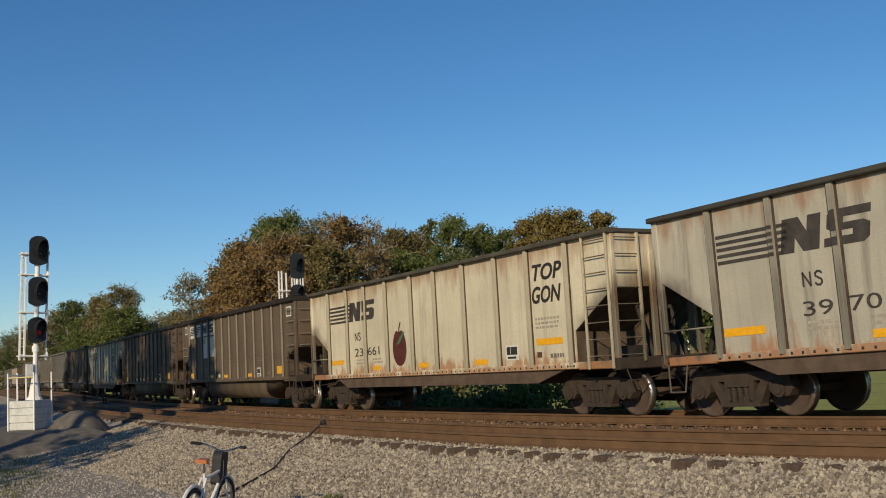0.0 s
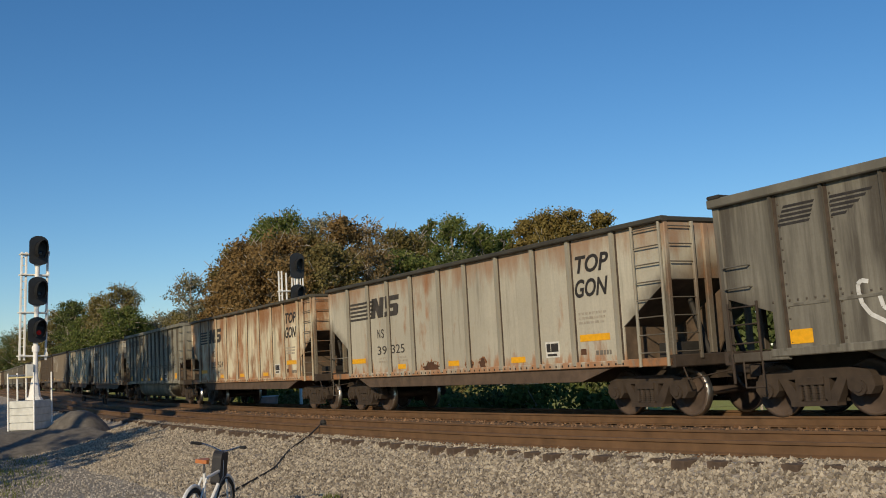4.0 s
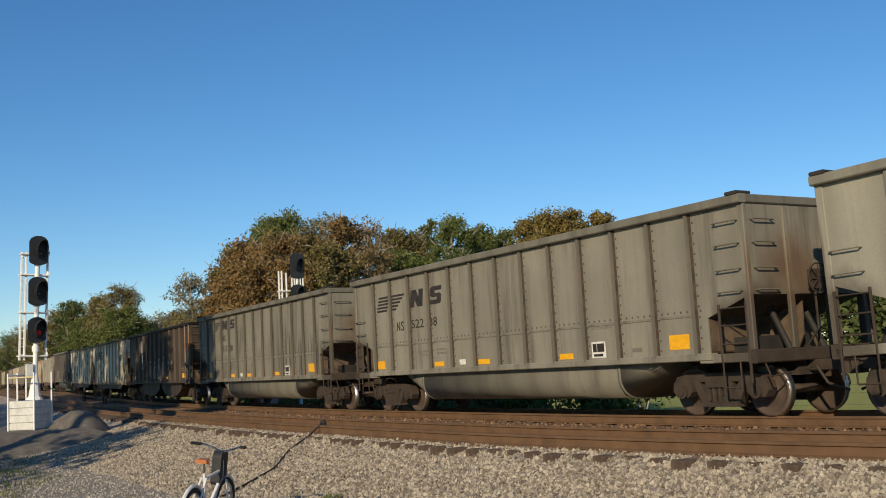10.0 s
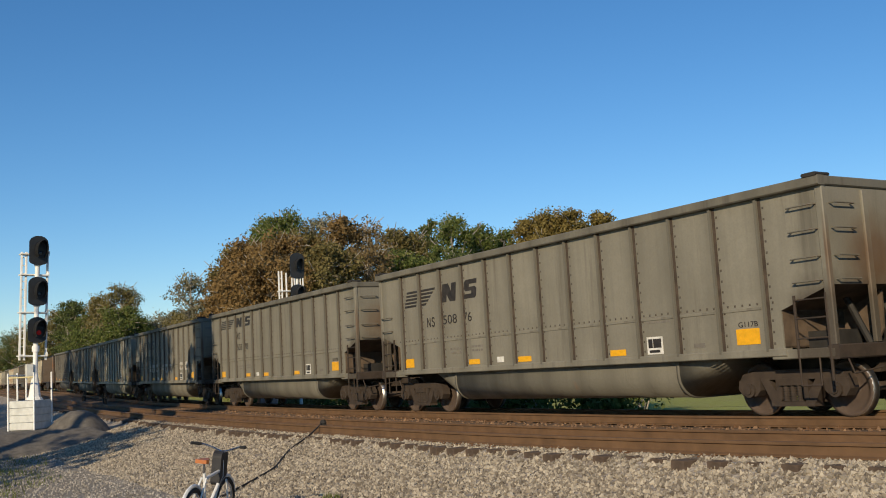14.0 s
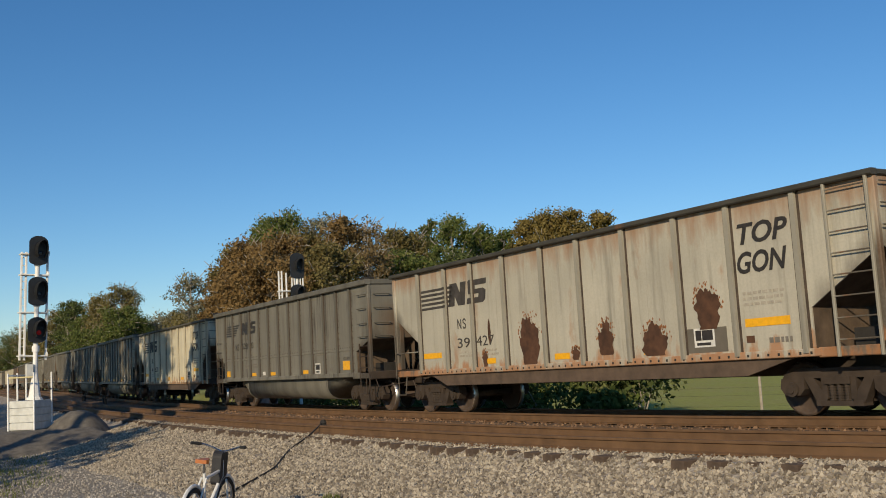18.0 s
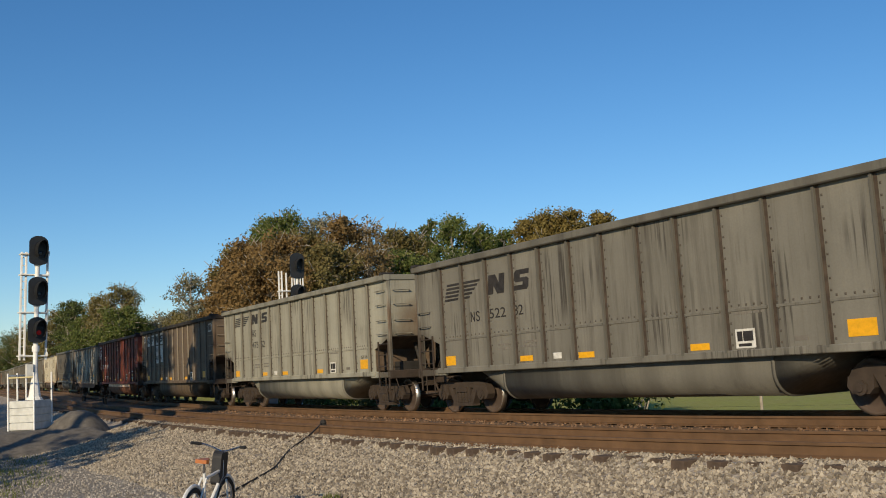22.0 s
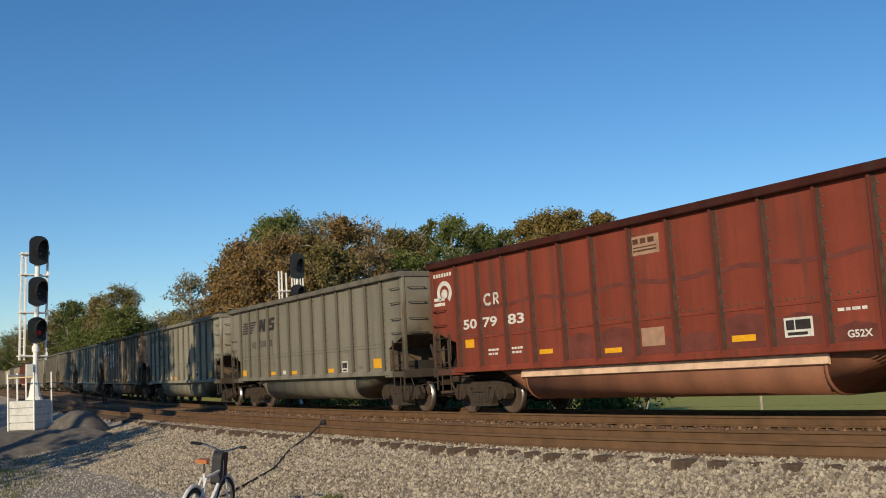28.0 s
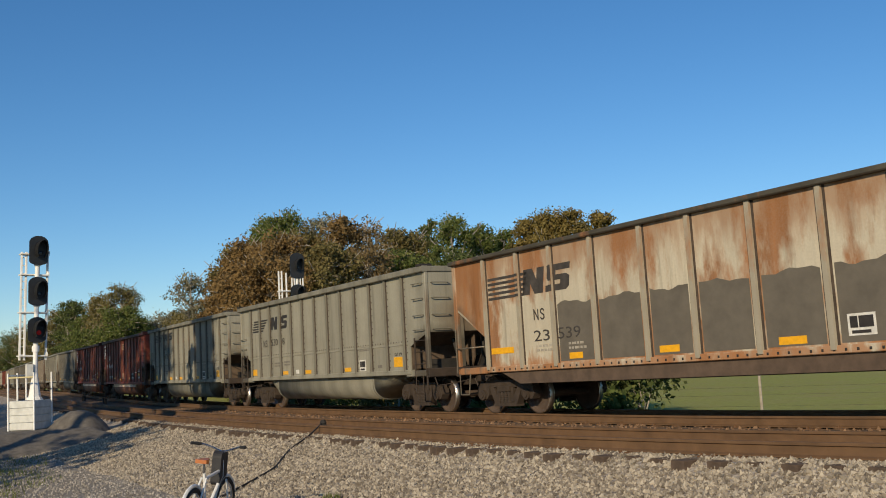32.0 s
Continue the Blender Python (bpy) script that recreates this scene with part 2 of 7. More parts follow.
def ground_mat():
    """Grey fine-gravel lot, pale coarse ballast near the tracks, grass beyond them."""
    m, nt, b = mat_new("gravel_and_grass_ground")
    at = nt.nodes.new("ShaderNodeAttribute")
    at.attribute_name = "zone"
    sep = nt.nodes.new("ShaderNodeSeparateColor")
    nt.links.new(at.outputs["Color"], sep.inputs[0])
    c = coords(nt)
    big = noise_of(nt, c, 0.35, 5)
    mid = noise_of(nt, c, 3.0, 6)
    vor = node(nt, "ShaderNodeTexVoronoi", Scale=15.0)
    nt.links.new(c, vor.inputs["Vector"])
    vor2 = node(nt, "ShaderNodeTexVoronoi", Scale=26.0)
    nt.links.new(c, vor2.inputs["Vector"])
    hsv = nt.nodes.new("ShaderNodeSeparateColor")
    nt.links.new(vor.outputs["Color"], hsv.inputs[0])
    bal = mix(nt, hsv.outputs[0], (0.21, 0.18, 0.145), (0.52, 0.46, 0.38))
    bal = mix(nt, ramp(nt, mid, 0.35, 0.75), bal, (0.3, 0.25, 0.2))
    hs2 = nt.nodes.new("ShaderNodeSeparateColor")
    nt.links.new(vor2.outputs["Color"], hs2.inputs[0])
    lot = mix(nt, hs2.outputs[1], (0.2, 0.18, 0.155), (0.4, 0.36, 0.31))
    lot = mix(nt, ramp(nt, big, 0.35, 0.65), lot, (0.26, 0.23, 0.19))
    grass = mix(nt, ramp(nt, mid, 0.3, 0.7), (0.25, 0.27, 0.06), (0.38, 0.38, 0.11))
    grass = mix(nt, ramp(nt, big, 0.45, 0.7, (0, 0, 0, 1), (0.6, 0.6, 0.6, 1)), grass, (0.34, 0.29, 0.12))
    edge = nt.nodes.new("ShaderNodeMath")
    edge.operation = "ADD"
    nt.links.new(sep.outputs[0], edge.inputs[0])
    nt.links.new(ramp(nt, mid, 0.2, 0.8, (0, 0, 0, 1), (0.4, 0.4, 0.4, 1)), edge.inputs[1])
    col = mix(nt, ramp(nt, edge.outputs[0], 0.55, 0.8), lot, bal)
    col = mix(nt, sep.outputs[2], col, mix(nt, hsv.outputs[0], (0.13, 0.08, 0.046), (0.27, 0.16, 0.088)))
    edge2 = nt.nodes.new("ShaderNodeMath")
    edge2.operation = "ADD"
    nt.links.new(sep.outputs[1], edge2.inputs[0])
    nt.links.new(ramp(nt, mid, 0.2, 0.8, (0, 0, 0, 1), (0.5, 0.5, 0.5, 1)), edge2.inputs[1])
    col = mix(nt, ramp(nt, edge2.outputs[0], 0.6, 0.85), col, grass)
    nt.links.new(col, b.inputs["Base Color"])
    b.inputs["Roughness"].default_value = 0.95
    b.inputs["Specular IOR Level"].default_value = 0.15
    bump(nt, b, vor.outputs["Distance"], 0.7, 0.03)
    return m


M_GROUND = ground_mat()


def stone_mat(name, c0, c1):
    m, nt, b = mat_new(name)
    g = nt.nodes.new("ShaderNodeNewGeometry")
    col = ramp(nt, g.outputs["Random Per Island"], 0.0, 1.0, (*c0, 1), (*c1, 1))
    nt.links.new(col, b.inputs["Base Color"])
    b.inputs["Roughness"].default_value = 0.95
    return m


def leaf_mat(name, c0, c1, c2):
    m, nt, b = mat_new(name)
    g = nt.nodes.new("ShaderNodeNewGeometry")
    r = nt.nodes.new("ShaderNodeValToRGB")
    els = r.color_ramp.elements
    els[0].color, els[1].color = (*c0, 1), (*c2, 1)
    els.new(0.55).color = (*c1, 1)
    nt.links.new(g.outputs["Random Per Island"], r.inputs[0])
    n = noise_of(nt, coords(nt), 0.5, 3)
    col = mix(nt, ramp(nt, n, 0.35, 0.65, (0, 0, 0, 1), (0.5, 0.5, 0.5, 1)), r.outputs[0], c1)
    d, t, m2 = nt.nodes.new("ShaderNodeBsdfDiffuse"), nt.nodes.new("ShaderNodeBsdfTranslucent"), nt.nodes.new("ShaderNodeMixShader")
    m2.inputs[0].default_value = 0.3
    nt.links.new(col, d.inputs[0])
    nt.links.new(col, t.inputs[0])
    nt.links.new(d.outputs[0], m2.inputs[1])
    nt.links.new(t.outputs[0], m2.inputs[2])
    nt.links.new(m2.outputs[0], nt.nodes["Material Output"].inputs[0])
    return m


LEAF_GREEN = leaf_mat("green_leaves", (0.08, 0.115, 0.034), (0.145, 0.175, 0.052), (0.23, 0.235, 0.09))
LEAF_RUST = leaf_mat("russet_leaves", (0.145, 0.095, 0.04), (0.245, 0.16, 0.066), (0.35, 0.25, 0.12))
LEAF_OLIVE = leaf_mat("olive_leaves", (0.12, 0.11, 0.043), (0.205, 0.172, 0.068), (0.32, 0.26, 0.12))
LEAF_DARK = leaf_mat("dark_leaves", (0.06, 0.08, 0.03), (0.11, 0.14, 0.05), (0.19, 0.2, 0.09))
M_BARK = plain("grey_bark", (0.4, 0.35, 0.28), 0.9, 0.0, 0.4, 3.0)
M_STONE = stone_mat("crushed_stone", (0.125, 0.102, 0.076), (0.475, 0.412, 0.316))
M_STONEB = stone_mat("rust_stained_stone", (0.11, 0.066, 0.038), (0.28, 0.168, 0.094))
M_STONEG = stone_mat("grey_pebbles", (0.15, 0.135, 0.115), (0.46, 0.42, 0.36))


# ---- mesh building ----
class Bag:
    """Collects the corners and faces of one mesh."""

    def __init__(self):
        self.v, self.f = [], []

    def add(self, verts, faces):
        o = len(self.v)
        self.v += [tuple(p) for p in verts]
        self.f += [tuple(i + o for i in f) for f in faces]
        return self

    def box(self, x0, x1, y0, y1, z0, z1):
        return self.add([(x, y, z) for x in (x0, x1) for y in (y0, y1) for z in (z0, z1)],
                        [(0, 1, 3, 2), (4, 6, 7, 5), (0, 4, 5, 1), (2, 3, 7, 6), (0, 2, 6, 4), (1, 5, 7, 3)])

    def bbox(self, x0, x1, y0, y1, z0, z1, b=0.01):
        """A box with chamfered long edges along its longest side."""
        d = (x1 - x0, y1 - y0, z1 - z0)
        ax = d.index(max(d))
        lo, hi = (x0, y0, z0), (x1, y1, z1)
        u, w = [i for i in range(3) if i != ax]
        ring = [(lo[u] + b, lo[w]), (hi[u] - b, lo[w]), (hi[u], lo[w] + b), (hi[u], hi[w] - b),
                (hi[u] - b, hi[w]), (lo[u] + b, hi[w]), (lo[u], hi[w] - b), (lo[u], lo[w] + b)]
        vs = []
        for e in (lo[ax], hi[ax]):
            for p, q in ring:
                c = [0, 0, 0]
                c[ax], c[u], c[w] = e, p, q
                vs.append(c)
        fs = [(i, (i + 1) % 8, 8 + (i + 1) % 8, 8 + i) for i in range(8)] + [tuple(range(7, -1, -1)), tuple(range(8, 16))]
        return self.add(vs, fs)

    def prism(self, poly, y0, y1, axis="y"):
        n = len(poly)
        put = {"y": lambda a, b, e: (a, e, b), "x": lambda a, b, e: (e, a, b), "z": lambda a, b, e: (a, b, e)}[axis]
        vs = [put(a, b, y0) for a, b in poly] + [put(a, b, y1) for a, b in poly]
        fs = [tuple(range(n)), tuple(range(2 * n - 1, n - 1, -1))]
        fs += [(i, (i + 1) % n, n + (i + 1) % n, n + i) for i in range(n)]
        return self.add(vs, fs)

    def cyl(self, p, q, r, n=8, r2=None):
        p, q = Vector(p), Vector(q)
        d = (q - p).normalized()
        a = d.orthogonal().normalized()
        b = d.cross(a)
        r2 = r if r2 is None else r2
        vs = []
        for c, rr in ((p, r), (q, r2)):
            vs += [c + (a * math.cos(t) + b * math.sin(t)) * rr for t in (2 * math.pi * i / n for i in range(n))]
        fs = [(i, (i + 1) % n, n + (i + 1) % n, n + i) for i in range(n)]
        return self.add(vs, fs + [tuple(range(n - 1, -1, -1)), tuple(range(n, 2 * n))])

    def pipe(self, pts, r, n=6):
        for p, q in zip(pts, pts[1:]):
            self.cyl(p, q, r, n)
        return self

    def tube(self, pts, r, n=6, closed=False):
        """One unbroken tube along a line."""
        P = [Vector(p) for p in pts]
        k = len(P)
        vs, a = [], None
        for i, p in enumerate(P):
            d = (P[(i + 1) % k] - P[i - 1]) if closed else (P[min(i + 1, k - 1)] - P[max(i - 1, 0)])
            d.normalize()
            a = d.orthogonal().normalized() if a is None else (a - d * a.dot(d)).normalized()
            c = d.cross(a)
            vs += [p + (a * math.cos(t) + c * math.sin(t)) * r for t in (2 * math.pi * j / n for j in range(n))]
        fs = [((i % k) * n + j, (i % k) * n + (j + 1) % n, ((i + 1) % k) * n + (j + 1) % n, ((i + 1) % k) * n + j) for i in range(k if closed else k - 1) for j in range(n)]
        if not closed:
            fs += [tuple(range(n - 1, -1, -1)), tuple(range((k - 1) * n, k * n))]
        return self.add(vs, fs)

    def lathe(self, prof, centre=(0, 0, 0), n=24):
        """Profile of (radius, y) turned about the y axis."""
        vs = [(centre[0] + r * math.cos(t), centre[1] + y, centre[2] + r * math.sin(t))
              for r, y in prof for t in (2 * math.pi * i / n for i in range(n))]
        fs = [(k * n + i, k * n + (i + 1) % n, (k + 1) * n + (i + 1) % n, (k + 1) * n + i)
              for k in range(len(prof) - 1) for i in range(n)]
        return self.add(vs, fs)

    def mesh(self, name, smooth=False):
        me = bpy.data.meshes.new(name)
        me.from_pydata(self.v, [], self.f)
        bm = bmesh.new()
        bm.from_mesh(me)
        bmesh.ops.recalc_face_normals(bm, faces=bm.faces)
        bm.to_mesh(me)
        bm.free()
        if smooth:
            me.shade_smooth()
        return me


def put(name, me, mat, parent=None, label="", m=None):
    """A mesh object with its material on the object, so that alike parts share one mesh."""
    if not me.materials:
        me.materials.append(None)
    ob = new(name, me)
    ob.material_slots[0].link = "OBJECT"
    ob.material_slots[0].material = mat
    if parent is not None:
        ob.parent = parent
    if m is not None:
        ob.matrix_basis = m
    if label:
        tagged(ob, label)
    return ob


def quads(name, corners):
    """A mesh of loose four-cornered leaves from an array of corner points."""
    n = len(corners) // 4
    me = bpy.data.meshes.new(name)
    me.vertices.add(4 * n)
    me.vertices.foreach_set("co", corners.astype(np.float32).ravel())
    me.loops.add(4 * n)
    me.loops.foreach_set("vertex_index", np.arange(4 * n, dtype=np.int32))
    me.polygons.add(n)
    me.polygons.foreach_set("loop_start", np.arange(0, 4 * n, 4, dtype=np.int32))
    me.update(calc_edges=True)
    return me


def empty(name, m=None):
    ob = new(name)
    ob.empty_display_size = 0.3
    if m is not None:
        ob.matrix_world = m
    return ob


# ---- the ground, one sheet to the horizon ----
def ground_height(s, w):
    """Height under the rail's top."""
    prof = ((-400, -1.25), (-60, -1.15), (-14, -1.05), (-10.2, -0.98), (-8.8, -0.84), (-7.0, -0.56), (-6.1, -0.43), (-5.75, -0.36), (-5.55, -0.275), (-5.4, -0.222), (-4.95, -0.21), (2.1, -0.214), (2.5, -0.34),
            (4.6, -1.15), (8, -1.3), (60, -1.5), (400, -1.5))
    if w <= prof[0][0]:
        return prof[0][1]
    for (a, p), (b, q) in zip(prof, prof[1:]):
        if w <= b:
            return p + (q - p) * (w - a) / (b - a)
    return prof[-1][1]


def build_ground():
    ss = sorted(set(list(range(-1300, -120, 60)) + [x * 2.0 for x in range(-60, -22)] + [x * 0.8 for x in range(-55, 6)] + list(range(5, 60, 5)) + list(range(60, 1300, 60))))
    ws = [-2500, -900, -400, -150, -60, -40, -28, -20, -16, -14, -12.5, -11.2, -10.2, -9.4, -8.8, -8.2, -7.6, -7.0, -6.6, -6.1, -5.75, -5.55, -5.4, -5.2, -4.9, -3.5, -2.1, -1, 0, 1, 2.1, 2.5,
          3.5, 4.6, 6, 8, 12, 18, 28, 42, 60, 150, 400, 900, 2500]
    vs, zone = [], []
    for s in ss:
        for w in ws:
            c = min(max(w, -60), 60)
            p = on_line(s, c)
            z = p.z + ground_height(s, w)
            if abs(w) > 14:
                z = z * max(0.0, 1 - (abs(w) - 14) / 100) + ground_height(0, w) * min(1, (abs(w) - 14) / 100)
            if w < -6.6:
                z += 0.07 * noise.noise(Vector((p.x * 0.4, p.y * 0.4, 0.0))) * min(1, (-6.6 - w) / 2)
            vs.append((p.x, p.y + (w - c), z))
            zone.append((1.0 if -8.0 < w < 3.2 else (0.45 if -8.9 < w < 4.0 else 0.0), 1.0 if (w > 4.2 or w < -24) else (0.4 if w < -16 else 0.0), 0.85 if -4.97 < w < 2.3 else 0.0, 1.0))
    n = len(ws)
    fs = [(i * n + j, (i + 1) * n + j, (i + 1) * n + j + 1, i * n + j + 1) for i in range(len(ss) - 1) for j in range(n - 1)]
    me = bpy.data.meshes.new("ground")
    me.from_pydata(vs, [], fs)
    col = me.color_attributes.new("zone", "FLOAT_COLOR", "POINT")
    for i, c in enumerate(zone):
        col.data[i].color = c
    me.shade_smooth()
    g = put("ground", me, M_GROUND)
    tagged(g, "grey gravel lot, pale ballast bank and green grass field", "ground", kind="structure")
    return g


build_ground()


# ---- the two tracks ----
RAIL_PROF = [(-0.075, -0.186), (0.075, -0.186), (0.075, -0.172), (0.014, -0.15), (0.011, -0.05), (0.037, -0.038), (0.037, -0.008),
             (0.028, 0.0), (-0.028, 0.0), (-0.037, -0.008), (-0.037, -0.038), (-0.011, -0.05), (-0.014, -0.15), (-0.075, -0.172)]


def rail_mesh(w):
    b = Bag()
    ss = list(range(-700, -120, 20)) + [x * 2.0 for x in range(-60, 15)] + list(range(30, 720, 20))
    n = len(RAIL_PROF)
    for s in ss:
        a = heading(s)
        for u, z in RAIL_PROF:
            b.v.append(tuple(on_line(s, w + u, z)))
    for i in range(len(ss) - 1):
        for j in range(n):
            b.f.append((i * n + j, i * n + (j + 1) % n, (i + 1) * n + (j + 1) % n, (i + 1) * n + j))
    return b.mesh("rail")


TIE_ME = Bag().bbox(-0.115, 0.115, -1.34, 1.34, -0.42, -0.2, 0.012).mesh("tie")
PLATE_ME = Bag().box(-0.1, 0.1, -0.17, 0.17, -0.2, -0.184).box(-0.06, -0.035, -0.11, -0.08, -0.184, -0.15).box(0.035, 0.06, 0.08, 0.11, -0.184, -0.15).mesh("tie_plate")


def build_track(w, label):
    tr = empty("railway_track", Matrix.Translation(on_line(0, w)))
    inv = tr.matrix_world.inverted()
    tagged(tr, label, "railway track", group="parallel railway tracks")
    for g in (-GAUGE_H, GAUGE_H):
        put("rail", rail_mesh(w + g), M_RAIL, tr, m=inv)
    rng = random.Random(int(w * 10) + 50)
    far = Bag()
    for i in range(-520, 520):
        s = i * 0.533
        p, a = on_line(s, w), heading(s)
        m = Matrix.Translation(p + Vector((0, 0, rng.uniform(-0.01, 0.0)))) @ Matrix.Rotation(a + rng.uniform(-0.02, 0.02), 4, "Z") @ Matrix.Translation((0, rng.uniform(-0.12, 0.12), 0))
        if -75 < s < 5:
            t = put("tie", TIE_ME, M_TIE, tr, m=inv @ m)
            if s > -36:
                for g in (-GAUGE_H, GAUGE_H):
                    put("tie_plate", PLATE_ME, M_PLATE, t, m=Matrix.Translation((0, g, 0)))
        else:
            far.add([inv @ m @ v.co for v in TIE_ME.vertices], [tuple(q.vertices) for q in TIE_ME.polygons])
    tagged(put("distant_ties", far.mesh("distant_ties"), M_TIE, tr), kind="stuff")
    return tr


build_track(0.0, "rusty steel rails on dark wooden ties under the train")
build_track(-SPACING, "empty rusty-railed track on dark ties in pale ballast")


# ---- the coal train ----
HALF_L = 7.32
TRUCK_X = 6.05
SHEET = 1.52
KEPT = {}


def shared(key, make, smooth=False):
    if key not in KEPT:
        b = Bag()
        make(b)
        KEPT[key] = b.mesh(key.split("/")[0], smooth)
    return KEPT[key]


def sheet_slab(b, p, q):
    """One plate of the body between the side sheets, from p to q in the side view."""
    d = Vector((q[0] - p[0], 0, q[1] - p[1])).normalized()
    n = (-d.z * 0.03, d.x * 0.03)
    b.prism([p, q, (q[0] + n[0], q[1] + n[1]), (p[0] + n[0], p[1] + n[1])], -SHEET + 0.03, SHEET - 0.03)


def shell(car, kind, prof, paint, ends=None):
    """Open-topped car body of separate sheets."""
    for sy in (-1, 1):
        y = sy * (SHEET - 0.015)
        put("side_sheet", shared("side_sheet/%s%d" % (kind, sy), lambda b: b.prism(prof, y - 0.015, y + 0.015)), paint, car)
    names = ("end_sheet", "slope_sheet", "bulkhead", "floor_sheet", "bulkhead", "slope_sheet", "end_sheet") if len(prof) == 8 else ()
    for i, nm in enumerate(names):
        put(nm, shared("%s/%s%d" % (nm, kind, i), lambda b: sheet_slab(b, prof[i], prof[i + 1])), (ends or paint) if nm == "end_sheet" else M_SLOPE, car, "rust-brown sooty sheet" if nm == "slope_sheet" else "")


def rib_hat(b, x, z0, z1, side, wide=0.15, deep=0.085):
    """A pressed post with sloping flanks on the side sheet."""
    y = side * SHEET
    o = side * deep
    h = wide / 2
    poly = [(x - h, y), (x + h, y), (x + h * 0.86, y + o), (x - h * 0.86, y + o)]
    b.prism(poly, z0, z1, "z")


def flange(b, h, z0, z1, side):
    y = side * SHEET
    b.box(-h, h, min(y, y + side * 0.012), max(y, y + side * 0.012), z0, z1)


def grab(b, p, q, out):
    """A bent grab iron standing off its wall."""
    p, q, o = Vector(p), Vector(q), Vector(out)
    b.pipe([p, p + o, q + o, q], 0.014, 5)


def rivets(b, xs, z0, z1, y, step=0.13, r=0.016):
    for x in xs:
        z = z0
        while z < z1:
            b.add([(x - r, y, z - r), (x + r, y, z - r), (x + r, y, z + r), (x - r, y, z + r), (x, y - 0.014, z)],
                  [(0, 1, 4), (1, 2, 4), (2, 3, 4), (3, 0, 4)])
            z += step


def side_frame(b):
    """Cast truck side frame with two windows and a spring nest."""
    y0, y1 = -0.09, 0.09
    b.prism([(-1.12, 0.62), (-1.05, 0.74), (-0.7, 0.8), (0.7, 0.8), (1.05, 0.74), (1.12, 0.62), (0.62, 0.64), (-0.62, 0.64)], y0, y1)
    for sx in (-1, 1):
        b.prism([(sx * 1.12, 0.64), (sx * 0.66, 0.66), (sx * 0.66, 0.46), (sx * 0.76, 0.36), (sx * 1.06, 0.36), (sx * 1.15, 0.48)], y0 - 0.02, y1 + 0.02)
        b.prism([(sx * 0.66, 0.64), (sx * 0.48, 0.64), (sx * 0.24, 0.3), (sx * 0.3, 0.2), (sx * 0.42, 0.2)], y0, y1)
        b.prism([(sx * 0.33, 0.66), (sx * 0.22, 0.66), (sx * 0.22, 0.3), (sx * 0.33, 0.3)], y0 - 0.01, y1 + 0.01)
        b.cyl((sx * 0.889, -0.16, 0.46), (sx * 0.889, 0.1, 0.46), 0.125, 12)
        b.cyl((sx * 0.889, -0.185, 0.46), (sx * 0.889, -0.16, 0.46), 0.07, 8)
    b.box(-0.44, 0.44, y0 - 0.03, y1 + 0.03, 0.19, 0.27)
    b.box(-0.24, 0.24, y0 - 0.05, y1, 0.54, 0.66)


def springs(b):
    for x in (-0.14, 0.0, 0.14):
        z = 0.275
        while z < 0.53:
            b.cyl((x, -0.07, z), (x, -0.07, z + 0.026), 0.062, 8)
            b.cyl((x, -0.07, z + 0.026), (x, -0.07, z + 0.042), 0.045, 8)
            z += 0.042


def wheels(b):
    b.cyl((0, -0.95, 0), (0, 0.95, 0), 0.08, 10)
    for sy in (-1, 1):
        prof = [(0.0, 0.80), (0.12, 0.80), (0.13, 0.765), (0.2, 0.745), (0.3, 0.735), (0.375, 0.745), (0.39, 0.80), (0.452, 0.80), (0.457, 0.73), (0.485, 0.70), (0.48, 0.675), (0.39, 0.675),
                (0.37, 0.70), (0.15, 0.69), (0.0, 0.67)]
        b.lathe([(r, sy * y) for r, y in prof], n=28)


def truck_bolster(b):
    b.bbox(-0.2, 0.2, -0.98, 0.98, 0.4, 0.66, 0.04)
    b.cyl((0, 0, 0.6), (0, 0, 0.82), 0.2, 12)
    for sx in (-1, 1):
        b.box(sx * 0.42 - 0.04, sx * 0.42 + 0.04, -0.85, 0.85, 0.33, 0.42)
        b.box(sx * 0.42 - 0.05, sx * 0.42 + 0.06, -0.8, -0.66, 0.25, 0.55)
        b.box(sx * 0.42 - 0.05, sx * 0.42 + 0.06, 0.66, 0.8, 0.25, 0.55)


WHEELSETS = {-1: [], 1: []}


def add_truck(car, x):
    t = put("truck", shared("bolster", truck_bolster), M_UNDER, car, m=Matrix.Translation((x, 0, 0)))
    for sy in (-1, 1):
        rot = Matrix.Rotation(math.pi if sy > 0 else 0, 4, "Z")
        put("side_frame", shared("side_frame", side_frame), M_UNDER, t, m=Matrix.Translation((0, sy * 0.99, 0)) @ rot)
        put("spring_nest", shared("spring_nest", springs), M_UNDER, t, m=Matrix.Translation((0, sy * 0.99, 0)) @ rot)
    for sx in (-1, 1):
        ws = put("wheelset", shared("wheelset", wheels, True), M_WHEEL, t, m=Matrix.Translation((sx * 0.889, 0, 0.457)))
        WHEELSETS[sx].append(ws)
    return t


def coupler(b):
    b.bbox(7.2, 7.95, -0.09, 0.09, 0.76, 0.96, 0.02)
    b.prism([(7.9, -0.2), (8.08, -0.16), (8.1, 0.05), (7.98, 0.16), (7.85, 0.14)], 0.7, 1.0, "z")
    b.pipe([(7.55, -0.3, 0.85), (7.75, -0.3, 0.55), (8.05, -0.15, 0.42)], 0.025, 6)


def uncoupling_lever(b):
    b.pipe([(7.45, -1.45, 0.95), (7.5, -1.4, 0.72), (7.55, -0.25, 0.85)], 0.014, 5)


